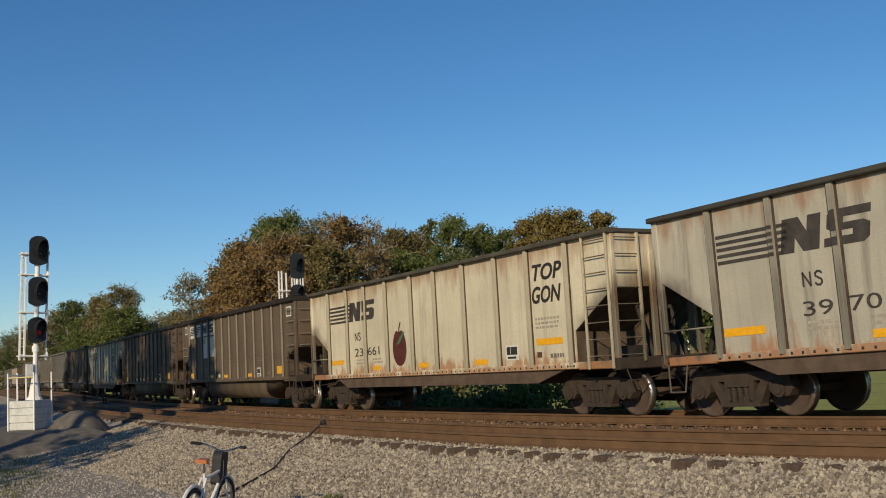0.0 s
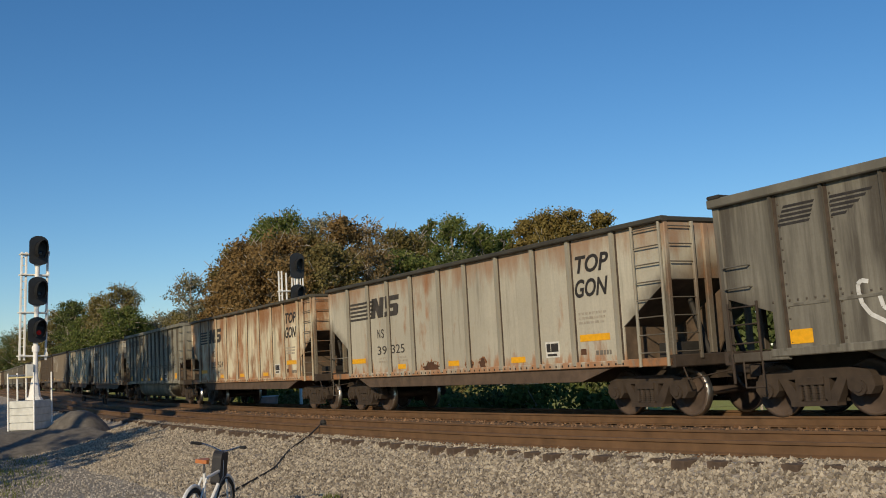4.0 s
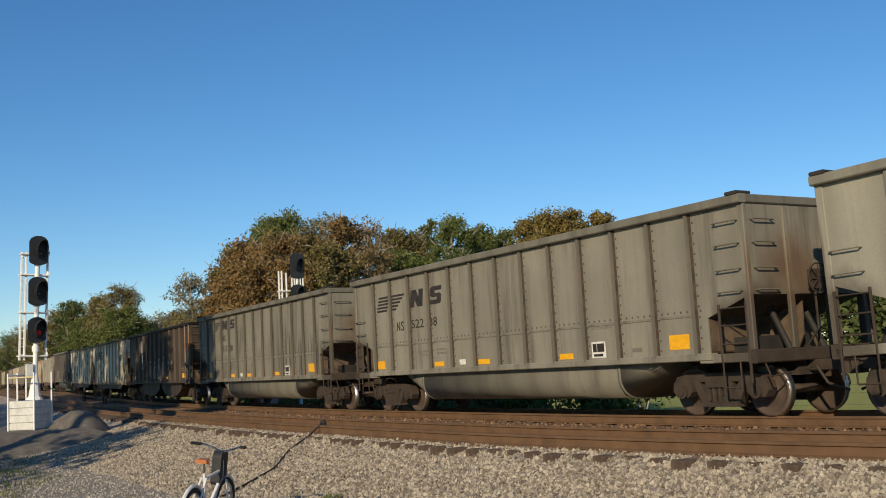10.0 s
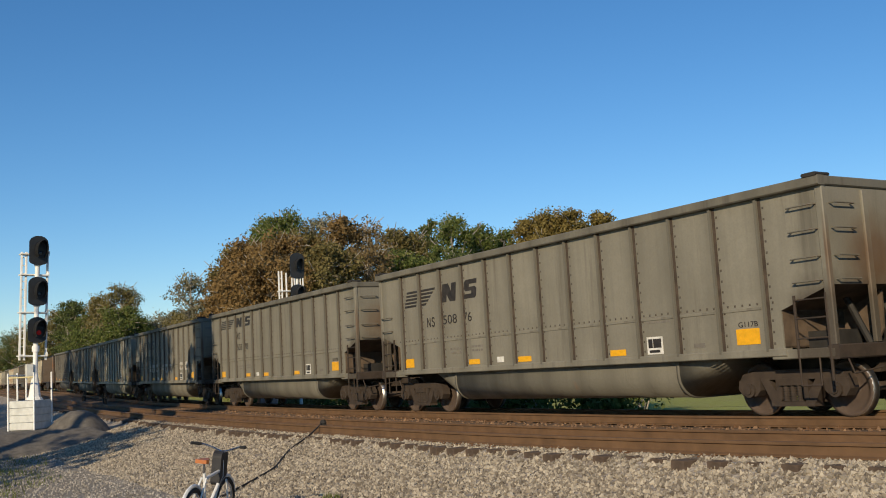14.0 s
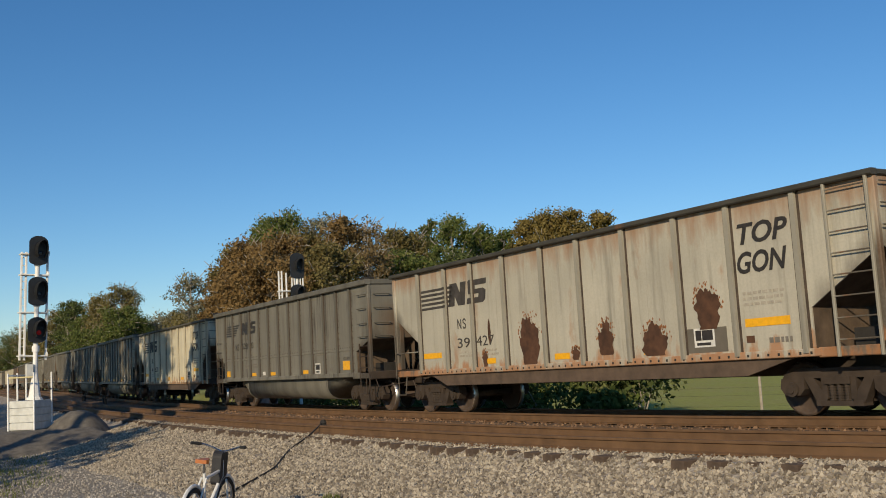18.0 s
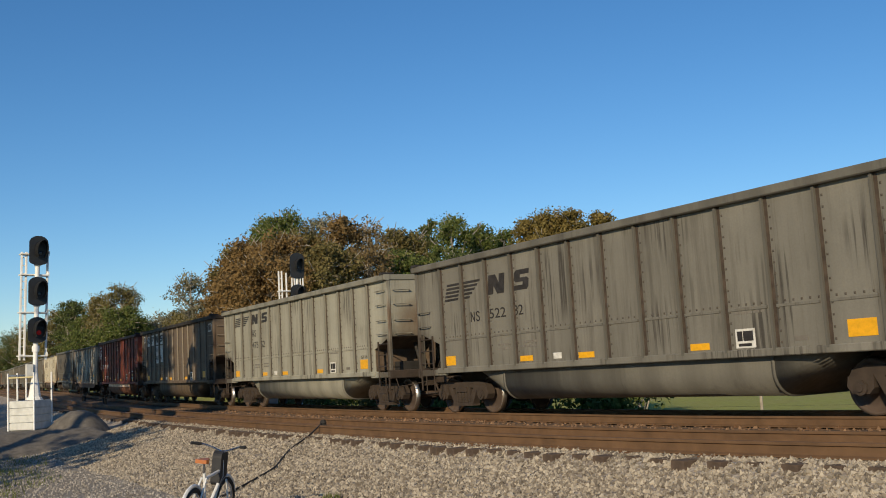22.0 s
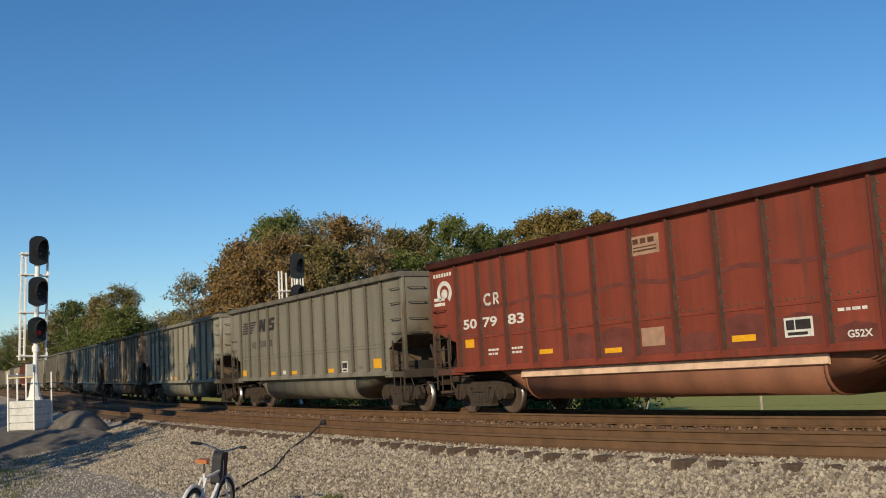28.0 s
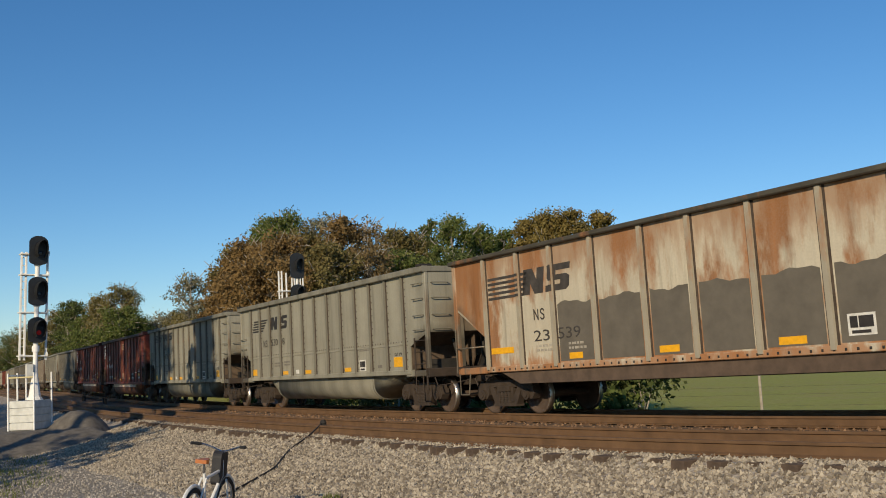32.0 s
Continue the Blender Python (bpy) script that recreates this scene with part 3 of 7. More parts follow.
def end_frame(b, slope_z):
    """Corner posts, struts and platform that carry the overhanging end of the body."""
    b.bbox(7.18, 7.38, -1.55, 1.55, 0.95, 1.18, 0.02)
    b.box(6.2, 7.2, -1.45, 1.45, 1.06, 1.1)


def hand_brake(b):
    b.box(7.36, 7.46, -0.62, -0.38, 1.9, 2.25)
    for k in range(16):
        a, c = 2 * math.pi * k / 16, 2 * math.pi * (k + 1) / 16
        b.cyl((7.5, -0.5 + 0.27 * math.cos(a), 2.08 + 0.27 * math.sin(a)), (7.5, -0.5 + 0.27 * math.cos(c), 2.08 + 0.27 * math.sin(c)), 0.016, 5)
    for k in range(4):
        a = math.pi * k / 4
        b.cyl((7.5, -0.5 - 0.26 * math.cos(a), 2.08 - 0.26 * math.sin(a)), (7.5, -0.5 + 0.26 * math.cos(a), 2.08 + 0.26 * math.sin(a)), 0.01, 4)
    b.pipe([(7.4, -0.5, 1.9), (7.4, -0.5, 1.2), (7.1, -0.45, 0.9)], 0.02, 5)


def brake_cylinder(b):
    b.cyl((6.25, 0.3, 1.32), (6.9, 0.3, 1.32), 0.15, 12)
    b.box(6.3, 6.9, -0.9, -0.3, 1.14, 1.42)
    b.pipe([(6.2, -0.1, 1.3), (6.9, -0.1, 1.2), (7.3, -0.3, 0.95)], 0.03, 6)


TUB_RIBS = [-6.13] + [-5.17 + 1.018 * n for n in range(12)]
GON_RIBS = [-5.99, -4.7, -3.52, -2.2, -0.77, 0.46, 1.84, 3.24, 4.49, 5.88]
RED_RIBS = [-6.18, -5.29, -4.26, -3.29, -2.26, -1.27, -0.17, 0.85, 1.9, 2.94, 4.0, 4.96, 5.94]
# rust-brown grime and the posts' shadow lines held in one dark colour
M_SEAM = plain("grimy_shadow_seam", (0.07, 0.05, 0.035), 0.85, 0.0, 0.5, 5.0)
M_BEAM = plain("rust_brown_beam", (0.11, 0.075, 0.052), 0.85, 0.0, 0.4, 3.0)
M_FAINT = plain("faint_worn_stencil", (0.4, 0.36, 0.29), 0.8, 0.0, 0.3, 8.0)
M_SLOPE = plain("rust_brown_slope_plate", (0.125, 0.088, 0.06), 0.85, 0.0, 0.5, 2.5)
M_RIVET = plain("dirty_rivet_heads", (0.09, 0.075, 0.058), 0.8, 0.1, 0.3, 8.0)
TUB_PROF = [(-HALF_L, 3.72), (-HALF_L, 2.12), (-6.33, 1.78), (-6.33, 1.16), (6.33, 1.16), (6.33, 1.78), (HALF_L, 2.12), (HALF_L, 3.72)]
GON_PROF = [(-HALF_L, 3.7), (-HALF_L, 2.6), (-6.02, 1.78), (-6.02, 1.1), (6.02, 1.1), (6.02, 1.78), (HALF_L, 2.6), (HALF_L, 3.7)]


def tub_belly(b):
    """The rounded trough that hangs between the trucks, tapered at both ends."""
    half = [(1.4, 1.14), (1.4, 0.86)] + [(0.92 + 0.48 * math.cos(t), 0.78 - 0.44 * math.sin(t)) for t in (math.radians(15 * k) for k in range(7))]
    ring = [(-y, z) for y, z in half] + half[::-1]
    cuts = [(-5.0, 0.14), (-3.8, 1.0), (3.8, 1.0), (5.0, 0.14)]
    n = len(ring)
    for c0, c1 in zip(cuts, cuts[1:]):
        vs = [(x, y * (0.9 + 0.1 * k), 1.14 - (1.14 - z) * k) for x, k in (c0, c1) for y, z in ring]
        b.add(vs, [(j, n + j, n + j + 1, j + 1) for j in range(n - 1)] + [tuple(range(n)), tuple(range(n, 2 * n))])
    for x in (-3.8, 3.8):
        b.prism([(y * 1.012, z if z > 0.9 else z - 0.012) for y, z in ring], x - 0.03, x + 0.03, "x")


def common_parts(car, paint, kind, ladders=False):
    """What both kinds of gondola share: trucks, couplers, end frames, brake gear."""
    for sx in (-1, 1):
        add_truck(car, sx * TRUCK_X)
        rot = Matrix.Rotation(math.pi if sx < 0 else 0, 4, "Z")
        put("coupler", shared("coupler", coupler), M_UNDER, car, m=rot)
        put("uncoupling_lever", shared("uncoupling_lever", uncoupling_lever), M_UNDER, car, m=rot)
        sz = 2.05 if kind == "tub" else 2.3
        for sy in (-1, 1):
            put("strut", shared("strut/" + kind, lambda b: b.cyl((7.2, 0, 1.1), (6.75, 0, sz - 0.02), 0.055, 6)), M_DARK, car, m=rot @ Matrix.Translation((0, sy * 0.45, 0)))
        low = 1.8 if kind == "gon" else 1.74
        top = 2.4 if kind == "gon" else 2.05
        put("centre_gusset", shared("centre_gusset/" + kind, lambda b: b.prism([(6.12 if kind == "gon" else 6.4, 1.105), (6.95, 1.105), (7.12, 1.4), (7.15, top), (6.12 if kind == "gon" else 6.4, low)], -0.02, 0.02)), M_SLOPE, car, "rust-brown gusset plate", rot)
        put("end_frame", shared("end_frame/" + kind, lambda b: end_frame(b, sz)), M_UNDER, car, m=rot)
        for sy in (-1, 1):
            put("sill_end", shared("sill_end", lambda b: b.bbox(6.1, 7.3, -0.05, 0.05, 0.98, 1.14, 0.015)), paint, car, m=rot @ Matrix.Translation((0, sy * 1.5, 0)))
            put("corner_post", shared("corner_post", lambda b: b.bbox(7.2, 7.34, -0.05, 0.05, 1.185, 3.7, 0.015)), paint, car, m=rot @ Matrix.Translation((0, sy * 1.5, 0)))
            put("end_post", shared("end_post", lambda b: b.bbox(7.28, 7.36, -0.07, 0.07, 1.19, 3.66, 0.015)), paint, car, m=rot @ Matrix.Translation((0, sy * 0.5, 0)))
    high = kind == "gon" or ladders
    put("hand_brake", shared("hand_brake", hand_brake), M_UNDER, car, "rusty hand brake wheel", Matrix.Translation((0, 0.6, 0.95) if high else (0, 0.55, 0.3)))
    put("brake_cylinder", shared("brake_cylinder", brake_cylinder), M_DARK, car)
    put("centre_sill", shared("centre_sill/" + kind, lambda b: b.box(-7.2, 7.2, -0.33, 0.33, 0.7, 1.08)), M_UNDER, car)


def chords(car, paint, kind, z0, z1):
    def long_(b):
        b.bbox(-HALF_L - 0.04, HALF_L + 0.04, -0.09, 0.09, z0, z1, 0.02)

    def cross(b):
        b.bbox(-0.08, 0.08, -1.47, 1.47, z0, z1 - 0.004, 0.02)

    for sy in (-1, 1):
        put("top_chord", shared("top_chord/" + kind, long_), paint, car, m=Matrix.Translation((0, sy * 1.55, 0)))
        put("end_chord", shared("end_chord/" + kind, cross), paint, car, m=Matrix.Translation((sy * (HALF_L - 0.04), 0, 0)))


def grabs_tub(car, paint):
    def side_grab(b):
        grab(b, (-0.25, 0, 0), (0.25, 0, 0), (0, -0.09, 0))

    for sx in (-1, 1):
        for z in (3.42, 3.02, 2.58, 2.2) if sx > 0 else (2.62, 2.25):
            put("grab_iron", shared("side_grab", side_grab), paint, car, m=Matrix.Translation((sx * 6.93, -SHEET, z)))
        rot = Matrix.Rotation(math.pi / 2, 4, "Z")
        if sx > 0:
            for z in (3.42, 3.02, 2.58, 2.2):
                put("grab_iron", shared("side_grab", side_grab), paint, car, m=Matrix.Translation((HALF_L, -1.12, z)) @ rot)

    def step_ladder(b):
        for x in (6.62, 7.22):
            b.bbox(x - 0.02, x + 0.02, -1.56, -1.52, 0.62 if x > 7 else 1.0, 2.0, 0.006)
        for z in (1.3, 1.62, 1.92):
            b.cyl((6.62, -1.55, z), (7.22, -1.55, z), 0.014, 6)
        b.pipe([(6.62, -1.54, 1.0), (6.62, -1.54, 0.55), (7.0, -1.54, 0.55), (7.0, -1.54, 1.0)], 0.016, 5)

    put("step_ladder", shared("step_ladder", step_ladder), M_UNDER, car)
    put("step_ladder", shared("step_ladder", step_ladder), M_UNDER, car, m=Matrix.Diagonal((-1, 1, 1, 1)))


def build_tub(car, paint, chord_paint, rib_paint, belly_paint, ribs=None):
    ribs = ribs or TUB_RIBS
    red = ribs is RED_RIBS
    shell(car, "tub", TUB_PROF, paint, paint if red else None)
    chords(car, chord_paint, "tub", 3.7, 3.86)
    for x in ribs:
        for sy in (-1, 1):
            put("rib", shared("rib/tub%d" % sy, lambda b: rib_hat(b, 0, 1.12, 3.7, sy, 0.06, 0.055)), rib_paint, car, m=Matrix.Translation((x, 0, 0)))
        # dark strip on both sides of the post: painted shadow line with grime
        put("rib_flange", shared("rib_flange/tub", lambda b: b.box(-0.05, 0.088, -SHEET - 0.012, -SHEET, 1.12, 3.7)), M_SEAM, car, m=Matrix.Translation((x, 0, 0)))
    for sy in (-1, 1):
        put("side_sill", shared("side_sill/tub", lambda b: b.bbox(-6.4, 6.4, -0.08, 0.08, 1.03, 1.165, 0.015)), paint, car, m=Matrix.Translation((0, sy * 1.49, 0)))
    for sx in (-1, 1):
        put("corner_cap", shared("corner_cap", lambda b: b.bbox(-0.14, 0.14, -0.17, 0.17, 3.855, 3.915, 0.02)), M_DARK, car, m=Matrix.Translation((sx * 7.2, -1.48, 0)))
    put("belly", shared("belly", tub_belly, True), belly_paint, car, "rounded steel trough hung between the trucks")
    tagged(put("rivets", shared("rivets/tub%d" % red, lambda b: (rivets(b, [x + 0.125 for x in ribs], 1.25, 3.62, -SHEET, 0.19, 0.02), rivets(b, [i * 0.16 - 6.3 for i in range(79)], 1.93, 1.97, -SHEET, 0.2, 0.02))), M_RIVET, car), kind="stuff")
    for x0, x1 in zip(ribs, ribs[1:]):
        put("lap_seam", shared("lap_seam/%.2f" % (x1 - x0), lambda b: b.bbox(0.09, x1 - x0 - 0.09, -SHEET - 0.012, -SHEET, 1.83, 1.88, 0.004)), paint, car, m=Matrix.Translation((x0, 0, 0)))
    grabs_tub(car, rib_paint)
    common_parts(car, paint, "tub")


def add_ladders(car, paint):
    """Corner ladders of the right end: stiles and single rungs."""
    for x in (6.5, 7.24):
        put("ladder_stile", shared("ladder_stile", lambda b: b.bbox(-0.024, 0.024, -1.625, -1.575, 0.98, 3.7, 0.008)), paint, car, m=Matrix.Translation((x, 0, 0)))
    put("ladder_stile", shared("end_stile", lambda b: b.bbox(7.36, 7.42, -0.93, -0.87, 1.1, 3.68, 0.008)), paint, car)
    for i in range(8):
        m = Matrix.Translation((0, 0, 1.24 + i * 0.335))
        put("rung", shared("side_rung", lambda b: b.cyl((6.5, -1.6, 0), (7.24, -1.6, 0), 0.013, 6)), paint, car, m=m)
        put("rung", shared("end_rung", lambda b: b.cyl((7.39, -1.5, 0), (7.39, -0.9, 0), 0.013, 6)), paint, car, m=m)


def gon_fishbelly(b):
    b.prism([(-5.4, 0.98), (5.4, 0.98), (4.9, 0.68), (-4.9, 0.68)], -0.62, 0.62)
    for x in (-2.2, 0.0, 2.2):
        b.box(x - 0.05, x + 0.05, -1.3, 1.3, 0.72, 1.0)


def build_gon(car, paint, chord_paint, rib_paint, belly_paint):
    shell(car, "gon", GON_PROF, paint)
    chords(car, chord_paint, "gon", 3.68, 3.78)
    for x in GON_RIBS:
        for sy in (-1, 1):
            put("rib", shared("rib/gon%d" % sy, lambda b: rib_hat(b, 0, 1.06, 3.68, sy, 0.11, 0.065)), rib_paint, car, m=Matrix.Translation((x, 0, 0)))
        # the same painted shadow and grime beside the gondola's posts
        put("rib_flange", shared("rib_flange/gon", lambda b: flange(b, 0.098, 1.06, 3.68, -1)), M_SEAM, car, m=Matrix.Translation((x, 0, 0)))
    for sy in (-1, 1):
        put("side_sill", shared("side_sill/gon", lambda b: b.bbox(-6.15, 6.15, -0.06, 0.06, 1.0, 1.13, 0.012)), paint, car, m=Matrix.Translation((0, sy * 1.5, 0)))
    put("underframe", shared("underframe/gon", gon_fishbelly), belly_paint, car, "dark fishbelly underframe")
    for sy in (-1, 1):
        put("side_beam", shared("side_beam", lambda b: b.prism([(-5.6, 0.998), (5.6, 0.998), (4.6, 0.72), (-4.9, 0.72)], -0.025, 0.025)), M_BEAM, car, "rust-brown side beam", Matrix.Translation((0, sy * 1.47, 0)))
    tagged(put("rivets", shared("rivets/gon", lambda b: rivets(b, [i * 0.21 - 6.0 for i in range(58)], 1.06, 1.1, -1.565, r=0.022)), M_DARK, car), kind="stuff")
    add_ladders(car, rib_paint)

    def left_rail(b):
        b.pipe([(-7.26, -1.58, 1.02), (-7.26, -1.58, 2.1)], 0.02, 5)
        b.pipe([(-7.26, -1.58, 1.62), (-6.1, -1.58, 1.62)], 0.016, 5)
        b.pipe([(-7.2, -1.56, 1.0), (-7.2, -1.56, 0.5), (-6.85, -1.56, 0.5), (-6.75, -1.56, 1.0)], 0.016, 5)

    put("corner_rail", shared("corner_rail", left_rail), rib_paint, car)
    common_parts(car, paint, "gon")




def hopper_bay(b):
    pts = [(2.35 * math.cos(t), 1.12 - 0.76 * math.sin(t) ** 0.9) for t in (math.pi * k / 14 for k in range(15))]
    b.prism(pts, -1.36, 1.36)
    b.box(-0.34, 0.34, -1.38, 1.38, 0.32, 0.42)


M_RUSTW = car_paint("rusted_white_paint", (0.42, 0.34, 0.27), 0.55, 0.4, 5.5)


def build_hopper(car, paint, chord_paint, rib_paint, belly_paint):
    shell(car, "tub", TUB_PROF, paint)
    chords(car, chord_paint, "hop", 3.68, 3.8)
    for x in [-5.35 + 1.06 * n for n in range(11)]:
        for sy in (-1, 1):
            put("rib", shared("rib/hop%d" % sy, lambda b: rib_hat(b, 0, 1.1, 3.68, sy, 0.09, 0.09)), rib_paint, car, m=Matrix.Translation((x, 0, 0)))
    for sy in (-1, 1):
        put("side_sill", shared("side_sill/tub", lambda b: b.bbox(-6.4, 6.4, -0.08, 0.08, 1.03, 1.165, 0.015)), paint, car, m=Matrix.Translation((0, sy * 1.49, 0)))
    for x in (-2.45, 2.45):
        put("hopper_bay", shared("hopper_bay", hopper_bay), belly_paint, car, "sloping discharge hopper", Matrix.Translation((x, 0, 0)))
    add_ladders(car, M_RUSTW)
    common_parts(car, paint, "tub", True)


# ---- lettering and plates on the near side ----
FACE = -SHEET - 0.006


def plate(b, x0, x1, z0, z1, y=FACE):
    b.box(x0, x1, y, y + 0.005, z0, z1)


def mark(car, name, mat, rects, label=""):
    b = Bag()
    for r in rects:
        plate(b, *r)
    return put(name, b.mesh(name), mat, car, label)


def cut_letters(wanted):
    """Turn lines of text into flat meshes, all in one go."""
    made = []
    for text, slant, heavy in wanted:
        key = "text/%s/%.2f/%.3f" % (text, slant, heavy)
        if not text or key in KEPT or key in [m[0] for m in made]:
            continue
        cu = bpy.data.curves.new("lettering", "FONT")
        cu.body, cu.size, cu.shear, cu.extrude = text, 1.0, slant, 0.002
        cu.offset = heavy
        cu.resolution_u = 3
        tmp = bpy.data.objects.new("lettering", cu)
        scene.collection.objects.link(tmp)
        made.append((key, tmp))
    deps = bpy.context.evaluated_depsgraph_get()
    for key, tmp in made:
        me = bpy.data.meshes.new_from_object(tmp.evaluated_get(deps))
        me.materials.clear()
        me.name = "lettering"
        KEPT[key] = me
    for key, tmp in made:
        bpy.data.objects.remove(tmp)


def lettering(car, text, x0, x1, z0, z1, mat, slant=0.0, heavy=0.025):
    """A line of stencilled characters that fills the given field of the side."""
    key = "text/%s/%.2f/%.3f" % (text, slant, heavy)
    if key not in KEPT:
        cut_letters([(text, slant, heavy)])
    me = KEPT[key]
    xs, ys = [v.co.x for v in me.vertices], [v.co.y for v in me.vertices]
    kx, kz = (x1 - x0) / (max(xs) - min(xs)), (z1 - z0) / (max(ys) - min(ys))
    m = Matrix.Translation((x0 - min(xs) * kx, FACE, z0 - min(ys) * kz)) @ Matrix.Rotation(math.pi / 2, 4, "X") @ Matrix.Diagonal((kx, kz, 1, 1))
    return put("lettering", me, mat, car, m=m)


def clip_strip(pts, a, c):
    """The part of a polygon between two upright lines."""
    for sign, lim in ((1, a), (-1, c)):
        out = []
        for (x0, z0), (x1, z1) in zip(pts, pts[1:] + pts[:1]):
            in0, in1 = sign * (x0 - lim) >= 0, sign * (x1 - lim) >= 0
            if in0:
                out.append((x0, z0))
            if in0 != in1:
                t = (lim - x0) / (x1 - x0)
                out.append((lim, z0 + (z1 - z0) * t))
        pts = out
        if len(pts) < 3:
            return []
    return pts


def logo(car, x, z, w, h, mat):
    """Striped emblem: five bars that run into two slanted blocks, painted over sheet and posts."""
    sl = 0.16 * h
    polys = []
    for i in range(5):
        z0, x1 = z + h * i / 5, x + w * (0.47 + 0.012 * i)
        polys.append([(x, z0), (x1, z0), (x1, z0 + h * 0.11), (x, z0 + h * 0.11)])
    for blk in (((0.45, 0), (0.54, 0), (0.54, 0.42), (0.6, 0), (0.7, 0), (0.7, 1.0), (0.615, 1.0), (0.615, 0.55), (0.555, 1.0), (0.45, 1.0)),
                ((0.73, 0), (0.97, 0), (1.0, 0.12), (1.0, 0.5), (0.96, 0.6), (0.84, 0.6), (0.84, 0.76), (1.0, 0.76), (1.0, 1.0), (0.78, 1.0), (0.74, 0.88), (0.74, 0.5), (0.78, 0.4),
                 (0.9, 0.4), (0.9, 0.24), (0.73, 0.24))):
        polys.append([(x + w * u + sl * v, z + h * v) for u, v in blk])
    for i, p in enumerate(polys):
        name = "emblem_bar" if i < 5 else "emblem_block"

        def piece(b):
            b.prism(p, FACE, FACE + 0.005)
            for r in GON_RIBS[1:4]:
                q = clip_strip(p, r - 0.05, r + 0.05)
                if q:
                    b.prism(q, -SHEET - 0.073, -SHEET - 0.0665)

        put(name, shared("%s/gon%d" % (name, i), piece), mat, car)


def split_logo(car, xs, z, h, mat):
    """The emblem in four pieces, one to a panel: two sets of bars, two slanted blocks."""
    sl = 0.14 * h
    pieces = []
    for k in (0, 1):
        x0 = xs[k]
        for i in range(5):
            z0 = z + h * i / 5
            lo, hi = (x0 + 0.035 * i, x0 + 0.6 + 0.028 * i) if k == 0 else (x0, x0 + 0.26 + 0.115 * i)
            pieces.append(("emblem_bar", [(lo, z0), (hi, z0), (hi + 0.03, z0 + h * 0.12), (lo + 0.02, z0 + h * 0.12)]))
    for x, wd, pts in ((xs[2], 0.64, ((0, 0), (0.34, 0), (0.34, 0.42), (0.6, 0), (1, 0), (1, 1.0), (0.66, 1.0), (0.66, 0.55), (0.42, 1.0), (0, 1.0))),
                       (xs[3], 0.56, ((0, 0), (0.9, 0), (1.0, 0.12), (1.0, 0.5), (0.86, 0.6), (0.42, 0.6), (0.42, 0.76), (1.0, 0.76), (1.0, 1.0), (0.16, 1.0), (0.02, 0.88),
                                      (0.02, 0.5), (0.16, 0.4), (0.62, 0.4), (0.62, 0.24), (0, 0.24)))):
        pieces.append(("emblem_block", [(x + u * wd + sl * v, z + h * v) for u, v in pts]))
    for i, (name, poly) in enumerate(pieces):
        put(name, shared("%s/%.2f/%d" % (name, z, i), lambda b: b.prism(poly, FACE, FACE + 0.005)), mat, car)


def info_box(car, x, z, w=0.62, h=0.5):
    mark(car, "info_panel", M_WHITE, [(x, x + w, z, z + h)], "black and white data panel")
    b = Bag()
    for r in ((x + 0.04, x + w * 0.36, z + 0.12, z + h - 0.04), (x + w * 0.4, x + w - 0.04, z + 0.12, z + h - 0.04), (x + 0.06, x + w * 0.8, z + 0.03, z + 0.08)):
        plate(b, *r, y=FACE - 0.003)
    put("info_panel_field", b.mesh("info_panel_field"), M_BLACK, car)


def reflectors(car, spots):
    for x, z, w, h in spots:
        key = "refl/%.2f/%.2f" % (w, h)
        put("reflector", shared(key, lambda b: b.box(0, w, FACE - 0.001, FACE + 0.004, 0, h)), M_REFL, car, m=Matrix.Translation((x, 0, z)))


def bars(car, x, z, n, mat, w=0.5, rows=2, h=0.05):
    """Small unreadable stencil lines."""
    rng = random.Random(int(x * 31 + z * 57) + n)
    rects = []
    for i in range(rows):
        u = x
        while u < x + w:
            d = rng.uniform(0.05, 0.14)
            rects.append((u, min(u + d, x + w + 0.05), z - i * h * 1.9, z - i * h * 1.9 + h))
            u += d + 0.03
    tagged(mark(car, "stencil_block", mat, rects), kind="stuff")


def initials(car, x, z, h, mat):
    """The two stencilled letters of the owner's mark."""
    w, t = h * 0.62, h * 0.15
    b = Bag()
    stroke(b, [(x, z), (x, z + h), (x + w, z), (x + w, z + h)], t)
    u = x + w * 1.65
    curl = [(u, z + h * 0.16), (u + w * 0.2, z + h * 0.02), (u + w * 0.6, z), (u + w * 0.85, z + h * 0.14), (u + w * 0.82, z + h * 0.38), (u + w * 0.45, z + h * 0.52),
            (u + w * 0.08, z + h * 0.66), (u + w * 0.05, z + h * 0.88), (u + w * 0.35, z + h), (u + w * 0.68, z + h * 0.98), (u + w * 0.88, z + h * 0.84)]
    stroke(b, curl, t)
    put("initials", b.mesh("initials"), mat, car)


